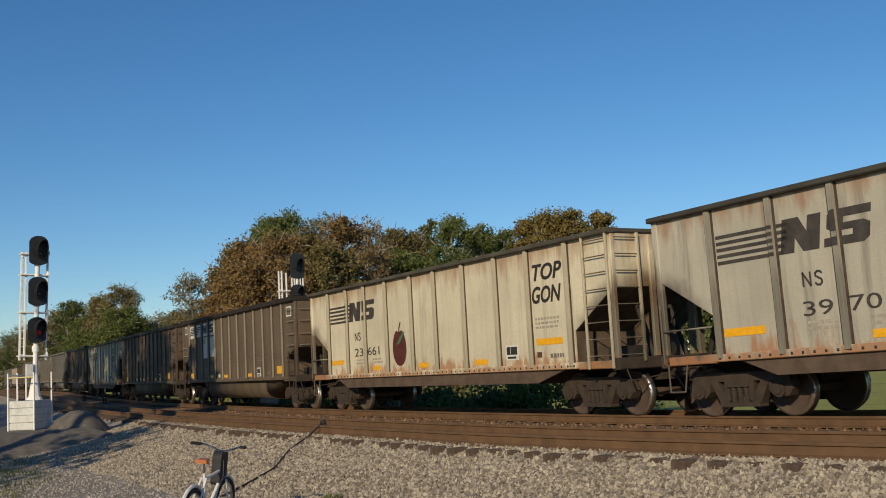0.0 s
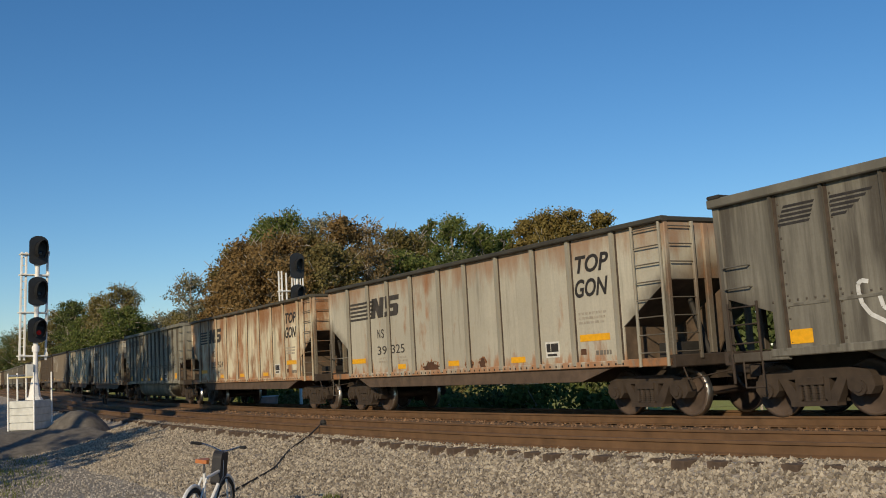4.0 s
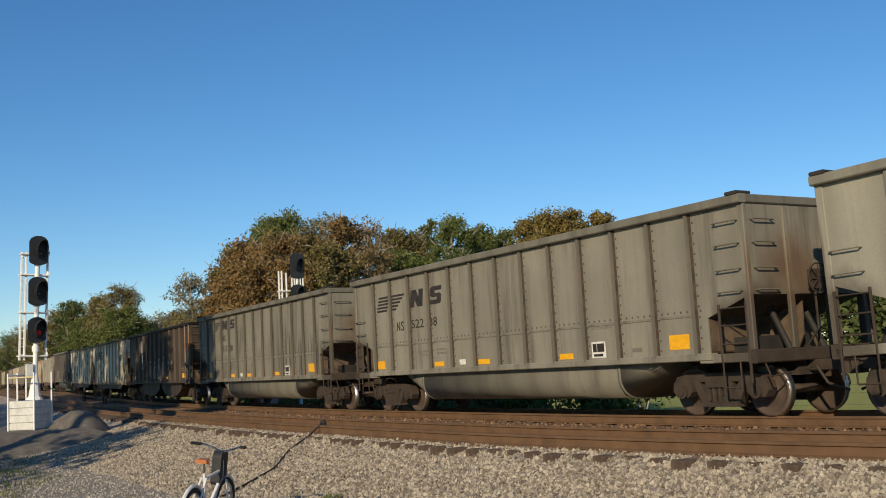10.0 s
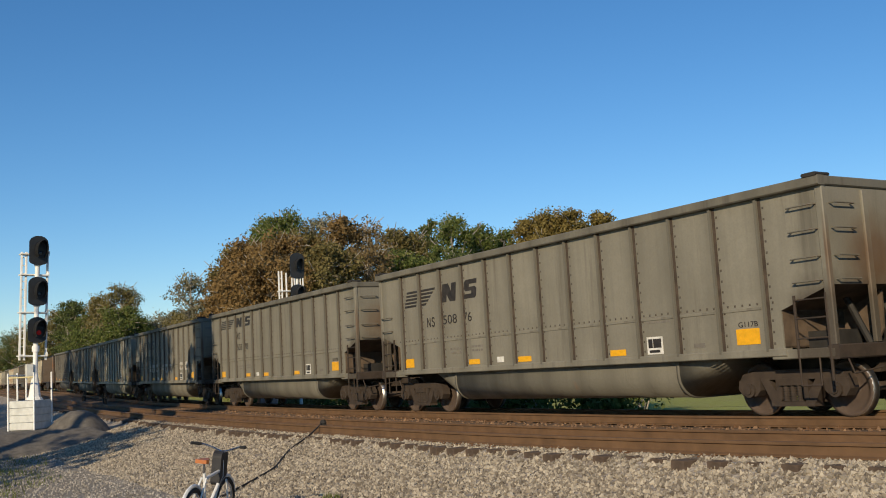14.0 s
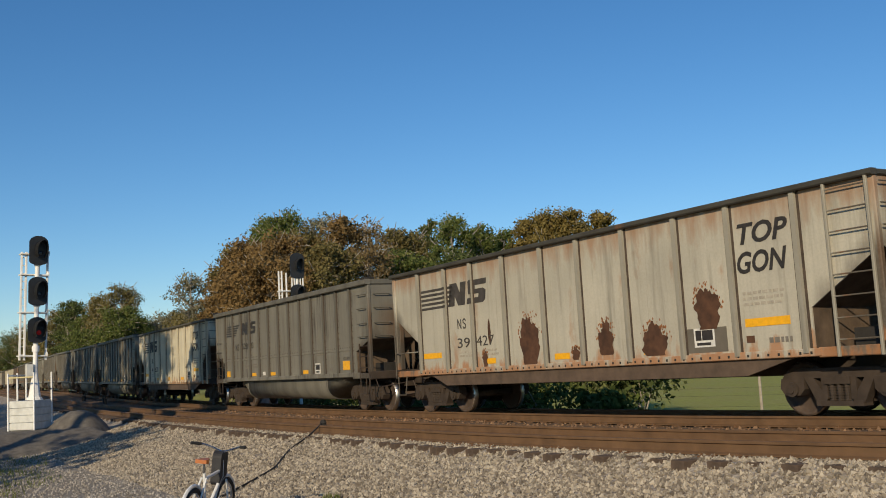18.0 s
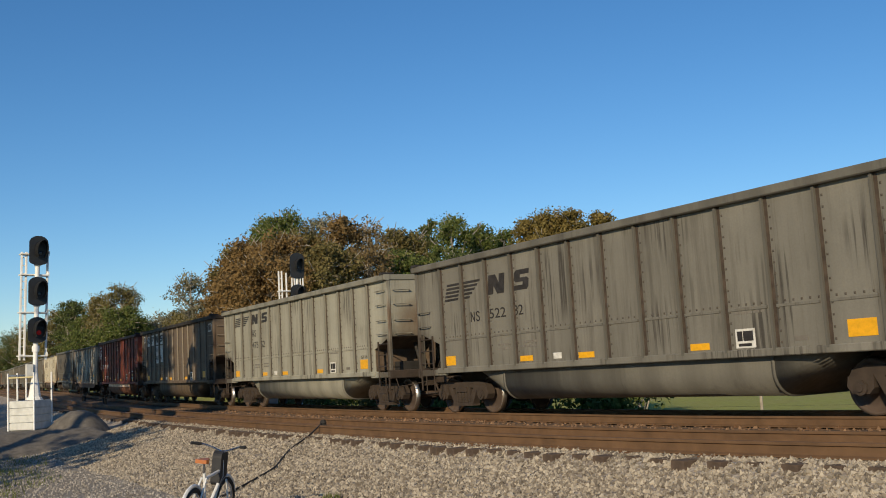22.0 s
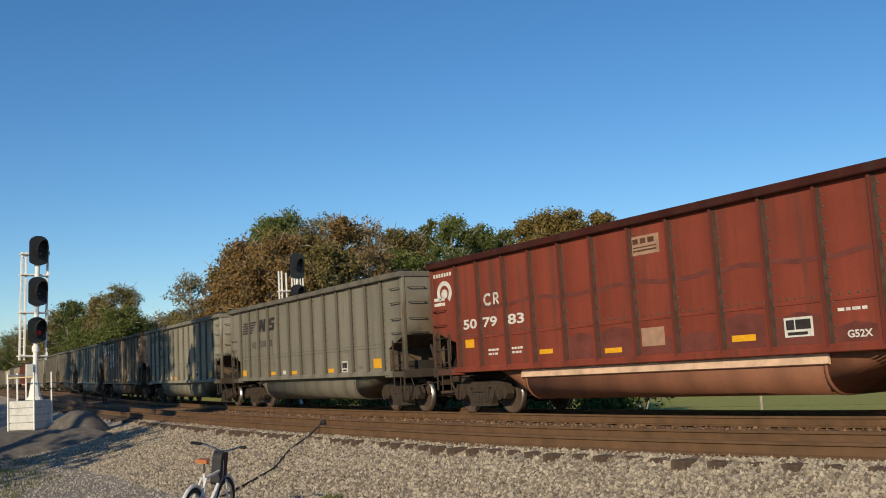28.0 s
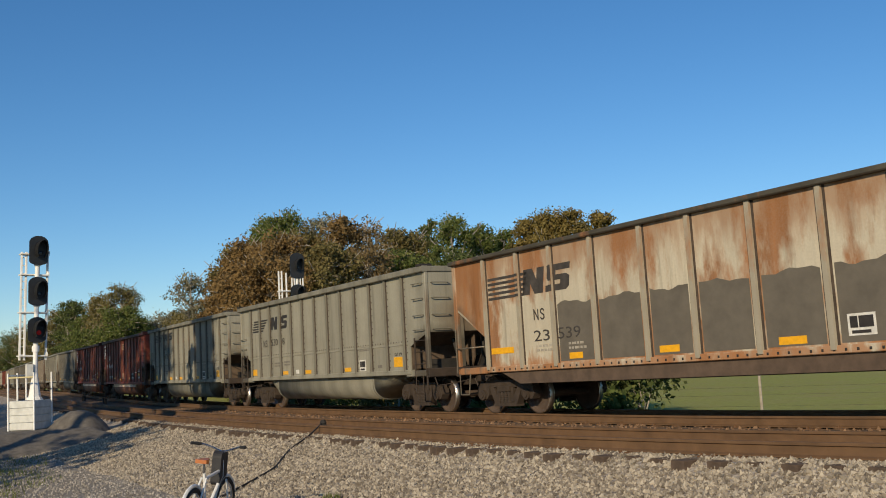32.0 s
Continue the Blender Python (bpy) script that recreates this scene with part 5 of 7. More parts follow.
def build_train():
    wanted = [("TOP", 0.25, 0.025), ("GON", 0.25, 0.025), ("G52X", 0.0, 0.025), ("052", 0.0, 0.025)] + [(c, 0.0, 0.0) for c in ("G116", "G117B", "G119")]
    for kind, col, number, rust, grime, tags in CARS.values():
        if "red" in tags:
            wanted += [(number[k:k + 2], 0.0, 0.025) for k in (0, 2, 4)]
        elif kind != "hopper":
            k = 2 if kind == "gon" else 3
            wanted += [(number[:k], 0.0, 0.0), (number[k:], 0.0, 0.0)]
    cut_letters(wanted)
    for j, (kind, col, number, rust, grime, tags) in CARS.items():
        rng = random.Random(j + 100)
        tone = rng.uniform(0.94, 1.06)
        car = empty("coal_car")
        tagged(car, car_label(kind, col, tags, rust), "freight car", group="cars of the coal train")
        c = dark(col, tone)
        paint = car_paint("car_paint", c, rust, min(1.0, grime + 0.1), seed=j + 13.7, pitch=1.3 if kind == "gon" else 1.03, drip="drip" in tags)
        chord = car_paint("chord_paint", dark(c, 0.15 if kind != "tub" else (0.75 if col not in (RED, BROWN) else 0.24)), rust * 0.6, 0.5, seed=j + 40.1)
        # posts darker than the sheets: some of their shade, and grime, is in the paint
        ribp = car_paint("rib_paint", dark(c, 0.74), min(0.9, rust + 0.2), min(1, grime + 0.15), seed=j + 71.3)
        if kind == "hopper":
            ribp = car_paint("rib_paint", dark(c, 1.9), 0.3, 0.3, seed=j + 71.3)
        if "patch" in tags:
            ribp = car_paint("rib_paint", (0.4, 0.34, 0.26), 0.2, 0.3, seed=j + 71.3)
        if "red" in tags:
            ribp = car_paint("rib_paint", (0.2, 0.05, 0.032), 0.15, 0.4, seed=j + 71.3)
        if kind == "gon":
            # gondola posts also carry a little painted shade, with rust and grime
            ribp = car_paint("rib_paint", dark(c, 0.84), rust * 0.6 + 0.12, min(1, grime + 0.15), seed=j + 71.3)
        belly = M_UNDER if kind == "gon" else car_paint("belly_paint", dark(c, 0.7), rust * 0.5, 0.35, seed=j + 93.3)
        if "red" in tags:
            belly = car_paint("belly_paint", (0.3, 0.13, 0.075), 0.1, 0.25, seed=j + 93.3)
        if "red" in tags:
            build_tub(car, paint, chord, ribp, belly, RED_RIBS)
        else:
            {"gon": build_gon, "tub": build_tub, "hopper": build_hopper}[kind](car, paint, chord, ribp, belly)
        if kind == "gon":
            dress_gon(car, number, rng, "placard" in tags)
        elif kind == "tub" and "red" in tags:
            dress_red(car, number, rng)
        elif kind == "tub":
            dress_tub(car, number, rng, "b" if tags.startswith("b") else "split")
        if "patch" in tags:
            for r in ((-6.12, -5.3, 3.02, 3.56), (-4.98, -4.26, 3.04, 3.58), (-3.95, -3.2, 3.04, 3.6), (-2.92, -2.18, 3.04, 3.62), (-3.95, -3.2, 2.08, 2.98), (-2.92, -2.18, 2.12, 2.98), (-6.95, -6.55, 3.25, 3.6), (6.45, 6.95, 3.2, 3.55)):
                b = Bag()
                plate(b, *r, y=FACE + 0.003)
                put("white_patch", b.mesh("white_patch"), M_WHITE, car, "white painted panel")
                if abs(r[0]) > 6.4:
                    b = Bag()
                    plate(b, r[0] + 0.05, r[1] - 0.05, r[2] + 0.05, r[3] - 0.05, y=FACE)
                    put("dark_field", b.mesh("dark_field"), M_PATCHG, car)
        if "fruit" in tags:
            b = Bag()
            b.prism([(-1.52 + 0.38 * math.cos(q) * (1 - 0.1 * math.sin(q)), 1.8 + (0.52 - 0.12 * math.exp(-9 * (q - math.pi / 2) ** 2)) * math.sin(q)) for q in (2 * math.pi * i / 32 for i in range(32))], FACE + 0.001, FACE + 0.004)
            put("painted_fruit", b.mesh("painted_fruit"), M_FRUIT, car, "dark red painted fruit")
            b = Bag()
            stroke(b, [(-1.52, 2.16), (-1.5, 2.32), (-1.42, 2.46)], 0.05, FACE - 0.002)
            put("fruit_stem", b.mesh("fruit_stem"), M_BLACK, car)
            b = Bag()
            b.prism([(-1.46 + 0.2 * u + 0.07 * v, 2.02 + 0.14 * v + 0.1 * u) for u, v in ((-1, -0.4), (-0.3, 0.5), (0.5, 0.9), (1.1, 0.6), (0.8, -0.3), (0.1, -0.9))], FACE - 0.003, FACE)
            put("fruit_leaf", b.mesh("fruit_leaf"), M_LEAFP, car, "small green painted leaf")
        if "blobs" in tags:
            spots = {1: ((-1.41, 1.95, 0.28, 0.3), (3.1, 1.96, 0.45, 0.26), (3.97, 2.02, 0.36, 0.45), (-2.66, 1.94, 0.15, 0.2)), 4: ((-1.35, 1.2, 0.8, 0.26), (0.45, 1.2, 0.3, 0.2), (1.03, 1.23, 0.25, 0.22)),
                     18: ((-1.36, 1.66, 0.72, 1.08), (1.16, 1.56, 0.46, 0.66), (2.5, 1.46, 0.66, 0.6), (3.86, 1.94, 0.6, 0.74), (0.2, 1.3, 0.24, 0.26), (-3.1, 1.32, 0.2, 0.36))}
            for k, (x, z, w, h) in enumerate(spots[j]):
                ob = blob(car, x, z, w, h, M_RUSTP, j * 10 + k, ragged=0.38)
                ob.location.y = -0.003
            if j == 18:
                mark(car, "grey_square", M_PATCHG, [(3.26, 4.26, 1.16, 1.6)], "grey painted square").location.y = 0.003
                blob(car, -2.88, 1.95, 0.12, 0.6, M_RUSTP, 99, "dark_streak", "narrow dark streak")
        if "halfgrey" in tags:
            b = Bag()
            b.prism([(-7.28, 2.64), (-6.08, 1.86), (-6.08, 3.66), (-7.28, 3.66)], FACE + 0.002, FACE + 0.006)
            put("rusted_panel", b.mesh("rusted_panel"), M_RUSTPANEL, car, "rust-red bare end panel")
            for k in range(2, 8):
                x0, x1 = GON_RIBS[k] + 0.13, GON_RIBS[k + 1] - 0.13
                b = Bag()
                b.prism([(x0, 1.16), (x1, 1.16), *[(x1 + (x0 - x1) * q / 8, 2.4 + 0.035 * math.sin(k * 2.0 + q * 0.7) + 0.02 * math.sin(q * 1.9 + k)) for q in range(9)]], FACE + 0.002, FACE + 0.006)
                put("grey_patch", b.mesh("grey_patch"), M_PATCHG, car, "grey repainted lower panel")
        if "red" in tags:
            rr = RED_RIBS
            for k in range(1, 12):
                x0, x1 = rr[k] + 0.1, rr[k + 1] - 0.06
                b = Bag()
                zs = [2.52 + 0.04 * math.sin(k * 2.3 + q) for q in range(5)]
                xs = [x0 + (x1 - x0) * q / 4 for q in range(5)]
                b.prism([(x, z) for x, z in zip(xs, zs)] + [(x, z + 0.09) for x, z in zip(xs[::-1], zs[::-1])], FACE + 0.003, FACE + 0.006)
                put("dent_line", b.mesh("dent_line"), M_MAROON, car, "dark dirt along a dented line")
        # lower part of the middle panels in a darker maroon
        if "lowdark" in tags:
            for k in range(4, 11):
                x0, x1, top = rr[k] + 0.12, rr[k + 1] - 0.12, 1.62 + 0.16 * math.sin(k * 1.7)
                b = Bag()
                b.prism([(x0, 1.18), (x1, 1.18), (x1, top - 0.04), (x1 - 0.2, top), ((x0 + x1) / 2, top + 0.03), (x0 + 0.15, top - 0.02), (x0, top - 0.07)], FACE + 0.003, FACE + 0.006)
                put("dark_patch", b.mesh("dark_patch"), M_MAROON, car, "dark maroon panel foot")
        if "rings" in tags:
            for k, (x0, x1, z0, z1) in enumerate(((-3.62, -3.4, 1.66, 2.0), (-3.08, -2.45, 1.6, 2.02), (-2.14, -1.58, 1.62, 2.02), (-0.66, -0.34, 1.7, 1.98), (-0.06, 0.66, 1.56, 2.0), (0.98, 1.42, 1.6, 1.98), (3.1, 3.82, 1.66, 2.02), (4.12, 4.82, 1.64, 2.02))):
                cx, cz, w, h = (x0 + x1) / 2, (z0 + z1) / 2, x1 - x0, z1 - z0
                b, ph = Bag(), k * 1.3
                b.prism([(cx + w * 0.5 * abs(math.cos(q)) ** 0.5 * math.copysign(1, math.cos(q)) * (1 + 0.06 * math.sin(5 * q + ph)), cz + h * 0.5 * abs(math.sin(q)) ** 0.5 * math.copysign(1, math.sin(q)) * (1 + 0.08 * math.sin(7 * q + ph))) for q in (2 * math.pi * i / 36 for i in range(36))], FACE, FACE + 0.004)
                put("pale_patch", b.mesh("pale_patch"), M_FADEDW, car, "chalky white rubbed patch")
                if w > 0.4:
                    blob(car, cx + 0.03 * math.sin(ph), cz - 0.03, w * 0.5, h * 0.5, M_TANSPOT, 60 + k, "bare_spot", "tan worn-through spot").location.y = -0.004
        if "white_scrawl" in tags:
            scrawl(car, -4.6, 1.5, 4, 0.6, M_SPRAY, 3)
        elif "scrawl_low" in tags:
            scrawl(car, -2.9, 1.35, 1, 0.5, M_SPRAYD, 8)
            g, rng2 = Bag(), random.Random(21)
            for q in range(15):
                x = -3.4 + q * 0.42
                stroke(g, [(x + rng2.uniform(-0.2, 0.3), 0.62 + rng2.uniform(0, 0.4)) for _ in range(4)], 0.035, -1.412)
            put("graffiti", g.mesh("graffiti"), M_SPRAYD, car, "black graffiti strokes on the trough")
            reflectors(car, [(5.3, 1.32, 0.13, 0.4), (5.5, 1.32, 0.13, 0.4), (-6.15, 1.4, 0.2, 0.14)])
        elif "scrawl" in tags:
            dress_hopper(car)
        k = HALF.get(j, 7.54) / HALF_L
        for ob in car.children:
            if ob.name.startswith("truck"):
                ob.location.x *= k
            else:
                ob.matrix_basis = Matrix.Diagonal((k, 1, 1, 1)) @ ob.matrix_basis
        TRAIN[j] = car


M_FADEDW = plain("chalky_white_paint", (0.5, 0.47, 0.41), 0.7, 0.0, 0.3, 5.0)
build_train()


def car_centre_s(j):
    return CAR_S[j] if j in CAR_S else CAR_S[0] + 16.55 * j


def car_pose(s):
    a, b = on_line(s - TRUCK_X), on_line(s + TRUCK_X)
    x = (b - a).normalized()
    y = Vector((0, 0, 1)).cross(x).normalized()
    z = x.cross(y)
    m = Matrix((x, y, z)).transposed().to_4x4()
    m.translation = (a + b) / 2
    return m


# ---- trees ----
LEAF_THIN = leaf_mat("thin_russet_leaves", (0.13, 0.1, 0.05), (0.215, 0.155, 0.075), (0.31, 0.235, 0.13))
LEAF_GOLD = leaf_mat("golden_brown_leaves", (0.135, 0.105, 0.033), (0.225, 0.17, 0.055), (0.33, 0.26, 0.1))
LEAF_SPARSE = leaf_mat("pale_olive_leaves", (0.15, 0.15, 0.085), (0.24, 0.225, 0.14), (0.34, 0.315, 0.21))


def make_tree(name, base, height, spread, leaf, seed, label, n_leaf=2600, leaf_size=0.4, limbs=20, group="trees beyond the tracks", low=0.22):
    """Tapered trunk, limbs with twigs, and a crown of small leaf clumps gathered round the limbs' ends."""
    rng = random.Random(seed)
    top = empty(name, Matrix.Translation(base))
    tagged(top, label, "tree", group=group)
    b = Bag()
    lean = Vector((rng.uniform(-0.6, 0.6), rng.uniform(-0.6, 0.6), 0))
    p0, r = Vector((0, 0, -0.3)), height * 0.02
    forks = []
    for k in range(5):
        f = (k + 1) / 5
        p1 = Vector((lean.x * f, lean.y * f, height * (0.1 + 0.75 * f)))
        b.cyl(p0, p1, r, 7, r * 0.7)
        forks.append(p1)
        p0, r = p1, r * 0.7
    lobes = []
    for k in range(limbs):
        hz = low + (0.97 - low) * (k + rng.random()) / limbs
        a = k * 2.4 + rng.uniform(-0.5, 0.5)
        u = (hz - low) / (1 - low)
        env = (0.55 + 0.9 * u) if u < 0.45 else math.sqrt(max(0.0, 1 - ((u - 0.45) / 0.6) ** 2))
        rad = spread * (rng.uniform(0.36, 0.54) if spread > 4 else rng.uniform(0.42, 0.6))
        d = max(0.0, spread * min(1, env) * rng.uniform(0.6, 1.05) - rad * 0.6)
        e = Vector((lean.x * hz + math.cos(a) * d, lean.y * hz + math.sin(a) * d, min(height * hz, height - rad * 0.9)))
        f = max([q for q in forks if q.z < e.z - 0.05 * height] or forks[:1], key=lambda q: q.z)
        mid = (f + e) / 2 + Vector((rng.uniform(-0.3, 0.3), rng.uniform(-0.3, 0.3), -0.02 * height))
        b.cyl(f, mid, height * 0.0095, 5, height * 0.0075)
        b.cyl(mid, e, height * 0.0075, 5, height * 0.003)
        for _ in range(5):
            t = e + Vector((rng.uniform(-1, 1), rng.uniform(-1, 1), rng.uniform(-0.4, 1))) * rad
            b.cyl(mid.lerp(e, 0.6), t, height * 0.0042, 4, height * 0.0018)
        lobes.append((e, rad))
    put("trunk", b.mesh("trunk"), M_BARK, top, "grey trunk and limbs")
    g = np.random.RandomState(seed)
    n = n_leaf
    wts = np.array([q[1] ** 2 for q in lobes])
    which = g.choice(len(lobes), n, p=wts / wts.sum())
    cen = np.array([lobes[i][0] for i in which])
    rad = np.array([lobes[i][1] for i in which])
    per = 20
    hub = g.normal(size=(len(lobes) * per, 3))
    hub /= np.linalg.norm(hub, axis=1)[:, None]
    hub *= (0.25 + 0.6 * g.rand(len(hub)))[:, None]
    fat = 0.2 + 0.34 * g.rand(len(hub))
    pick = which * per + (g.rand(n) ** 1.25 * per).astype(int)
    d = g.normal(size=(n, 3))
    d /= np.linalg.norm(d, axis=1)[:, None]
    out = d + 0.5 * hub[pick] + 0.7 * g.normal(size=(n, 3))
    d = hub[pick] + d * (fat[pick] * (0.35 + 0.85 * g.rand(n)))[:, None]
    c = cen + d * rad[:, None] * np.array([1.15, 1.15, 0.9])
    u = np.cross(out, g.normal(size=(n, 3)))
    u /= np.linalg.norm(u, axis=1)[:, None]
    v = np.cross(u, out)
    v /= np.linalg.norm(v, axis=1)[:, None]
    sz = leaf_size * (0.4 + 0.8 * g.rand(n))[:, None]
    u, v = u * sz, v * sz * 0.7
    vs = np.stack([c - u, c - v * 0.8 + u * 0.1, c + u, c + v], axis=1).reshape(-1, 3)
    put("crown", quads("crown", vs), leaf, top)
    return top


# place, height, spread, leaf
TREES = [
    ((-255.4, 48.4), 12.4, 7.0, LEAF_OLIVE),
    ((-244.9, 50.1), 14.7, 6.3, LEAF_DARK),
    ((-229.4, 51.0), 16.4, 5.9, LEAF_OLIVE),
    ((-209.2, 49.5), 17.0, 4.0, LEAF_OLIVE),
    ((-197.8, 49.7), 17.9, 3.8, LEAF_DARK),
    ((-193.3, 51.3), 14.7, 3.4, LEAF_GREEN),
    ((-173.5, 48.0), 17.0, 2.6, LEAF_OLIVE),
    ((-163.8, 49.2), 17.8, 4.0, LEAF_OLIVE),
    ((-143.9, 42.4), 12.9, 3.9, LEAF_GREEN),
    ((-149.6, 40.7), 10.3, 4.4, LEAF_GREEN),
    ((-147.8, 46.6), 11.2, 3.1, LEAF_GREEN),
    ((-156.8, 51.2), 11.8, 2.6, LEAF_SPARSE),
    ((-146.7, 50.1), 12.2, 2.8, LEAF_SPARSE),
    ((-122.4, 43.8), 10.8, 1.9, LEAF_OLIVE),
    ((-118.9, 44.6), 15.2, 3.0, LEAF_SPARSE),
    ((-114.5, 42.0), 9.3, 3.0, LEAF_OLIVE),
    ((-103.9, 41.8), 14.3, 2.1, LEAF_RUST),
    ((-101.5, 42.4), 16.3, 2.2, LEAF_OLIVE),
    ((-99.0, 43.1), 16.8, 2.7, LEAF_RUST),
    ((-96.2, 39.5), 11.8, 2.8, LEAF_RUST),
    ((-113.8, 51.8), 21.6, 2.5, LEAF_GREEN),
    ((-106.2, 51.4), 21.4, 2.8, LEAF_GREEN),
    ((-108.5, 55.8), 21.5, 2.3, LEAF_SPARSE),
    ((-93.5, 43.3), 16.5, 3.6, LEAF_RUST),
    ((-96.5, 48.5), 17.7, 3.3, LEAF_OLIVE),
    ((-92.1, 50.4), 18.4, 2.6, LEAF_RUST),
    ((-91.6, 53.4), 18.1, 2.5, LEAF_THIN),
    ((-86.7, 49.8), 15.2, 3.6, LEAF_THIN),
    ((-84.2, 44.1), 14.4, 3.8, LEAF_OLIVE),
    ((-84.5, 38.9), 13.0, 4.3, LEAF_RUST),
    ((-90.1, 38.6), 12.5, 3.2, LEAF_RUST),
    ((-97.7, 60.6), 18.2, 2.2, LEAF_OLIVE),
    ((-97.5, 62.9), 18.0, 2.1, LEAF_OLIVE),
    ((-106.6, 70.8), 20.7, 1.8, LEAF_DARK),
    ((-103.3, 72.2), 20.9, 2.7, LEAF_GREEN),
    ((-104.6, 77.2), 20.4, 2.3, LEAF_GREEN),
    ((-105.2, 79.8), 19.7, 1.8, LEAF_GREEN),
    ((-106.3, 83.2), 19.9, 2.3, LEAF_GREEN),
    ((-88.6, 56.4), 14.5, 3.8, LEAF_GREEN),
    ((-96.6, 67.8), 15.7, 4.1, LEAF_DARK),
    ((-95.8, 72.3), 15.0, 3.6, LEAF_GREEN),
    ((-88.9, 73.0), 18.7, 2.1, LEAF_GOLD),
    ((-84.8, 73.1), 19.0, 2.6, LEAF_GOLD),
    ((-83.4, 74.7), 18.8, 2.3, LEAF_GOLD),
    ((-82.2, 76.0), 17.6, 1.8, LEAF_OLIVE),
    ((-82.4, 78.7), 18.5, 1.9, LEAF_GOLD),
    ((-84.8, 71.6), 15.1, 4.0, LEAF_OLIVE),
    ((-82.2, 76.0), 15.2, 3.4, LEAF_GOLD),
    ((-78.6, 43.7), 6.8, 5.0, LEAF_DARK),
    ((-78.2, 48.2), 6.7, 5.0, LEAF_DARK),
    ((-79.3, 53.9), 6.7, 5.0, LEAF_DARK),
    ((-77.8, 59.5), 6.5, 5.0, LEAF_OLIVE),
    ((-75.1, 65.9), 7.3, 5.0, LEAF_DARK),
    ((-74.9, 71.9), 8.4, 5.0, LEAF_DARK),
]


def build_trees():
    words = {LEAF_GREEN: "green leafy tree at the edge of the woods", LEAF_RUST: "russet autumn tree with a dense rounded crown", LEAF_SPARSE: "thin pale-leaved tree with sky showing through", LEAF_THIN: "half-bare russet tree with pale branches", LEAF_GOLD: "golden-brown autumn tree with clumped crown",
             LEAF_OLIVE: "olive-brown autumn tree with bare branches showing", LEAF_DARK: "dark green tree at the woods' edge"}
    for i, ((x, y), h, r, leaf) in enumerate(TREES):
        r *= 1.3 if r < 3 else 1.12
        n = int(min(21000, (h + 4) * r * 250))
        make_tree("tree", (x, y, -1.3), h, r, leaf, 300 + i, words[leaf], n_leaf=int(n * 0.36) if leaf in (LEAF_SPARSE, LEAF_THIN) else (int(n * 0.8) if leaf is LEAF_OLIVE else n), leaf_size=0.17)


build_trees()


def build_shade_trees():
    """The row of trees along the lot that throws its shade over the tracks."""
    for i, (x, y, h, r, low) in enumerate(((-26.3, -5.5, 18, 1.6, 0.55), (-36.5, -5.5, 17.5, 3.2, 0.55), (-42, -6, 19.5, 4.0, 0.3), (-48, -5.5, 19.5, 4.2, 0.22), (-54, -5.2, 20, 4.4, 0.22), (-60.5, -5, 20.5, 4.6, 0.22),
                                           (-67.5, -4.5, 20, 5, 0.22), (-75, -4, 20, 5, 0.22), (-21, -8, 10.5, 3.4, 0.22))):
        make_tree("lot_tree", (x, y, -1.2), h, r, LEAF_OLIVE, 700 + i, "autumn tree beside the gravel lot", n_leaf=4200 if h > 12 else 1700, leaf_size=0.28, group="trees along the lot", low=low)


build_shade_trees()


def build_bush(base, r, h, leaf, seed, n=1500, label="dark green bush beside the railway"):
    g = np.random.RandomState(seed)
    top = empty("bush", Matrix.Translation(base))
    tagged(top, label, "bush", group="bushes beyond the tracks")
    b = Bag()
    rng = random.Random(seed)
    tips = []
    for k in range(9):
        a = rng.uniform(0, 6.28)
        e = Vector((math.cos(a) * r * rng.uniform(0.3, 0.85), math.sin(a) * r * rng.uniform(0.3, 0.85), h * rng.uniform(0.45, 0.92)))
        b.cyl((0, 0, -0.1), e * 0.5 + Vector((0, 0, 0.1)), 0.035, 5, 0.025)
        b.cyl(e * 0.5 + Vector((0, 0, 0.1)), e, 0.025, 5, 0.008)
        tips.append(e)
    put("branching_stem", b.mesh("branching_stem"), M_BARK, top)
    w = g.randint(0, len(tips), n)
    c = np.array([tips[i] for i in w]) + g.normal(size=(n, 3)) * np.array([r * 0.24, r * 0.24, h * 0.17])
    c[:, 2] = np.abs(c[:, 2])
    u = g.normal(size=(n, 3))
    u /= np.linalg.norm(u, axis=1)[:, None]
    v = np.cross(u, g.normal(size=(n, 3)))
    v /= np.linalg.norm(v, axis=1)[:, None]
    u, v = u * 0.14, v * 0.07
    vs = np.stack([c - u, c - v, c + u, c + v], axis=1).reshape(-1, 3)
    put("foliage", quads("foliage", vs), leaf, top)


def build_undergrowth():
    rng = random.Random(77)
    for i in range(30):
        s = -27.5 - i * 2.0
        p = on_line(s, rng.uniform(6.5, 9.5) + (0.12 * i), -1.25)
        build_bush(p, rng.uniform(1.0, 1.7), rng.uniform(1.0, 2.0), rng.choice((LEAF_GREEN, LEAF_DARK, LEAF_OLIVE)), 900 + i, 900)
    for i, (x, y) in enumerate(((-27.0, 27.2), (-29.5, 28.6), (-32.5, 29.5))):
        build_bush((x, y, -1.3), 1.9, 3.2, LEAF_DARK, 960 + i, 2600, "tall leaning bush with narrow leaves")
    for i in range(8):
        build_bush((-24 + i * 2.6, 42 + i * 1.4, -1.4), 1.6, 0.9, LEAF_DARK, 980 + i, 500, "low dark hedge bush in the field")


build_undergrowth()


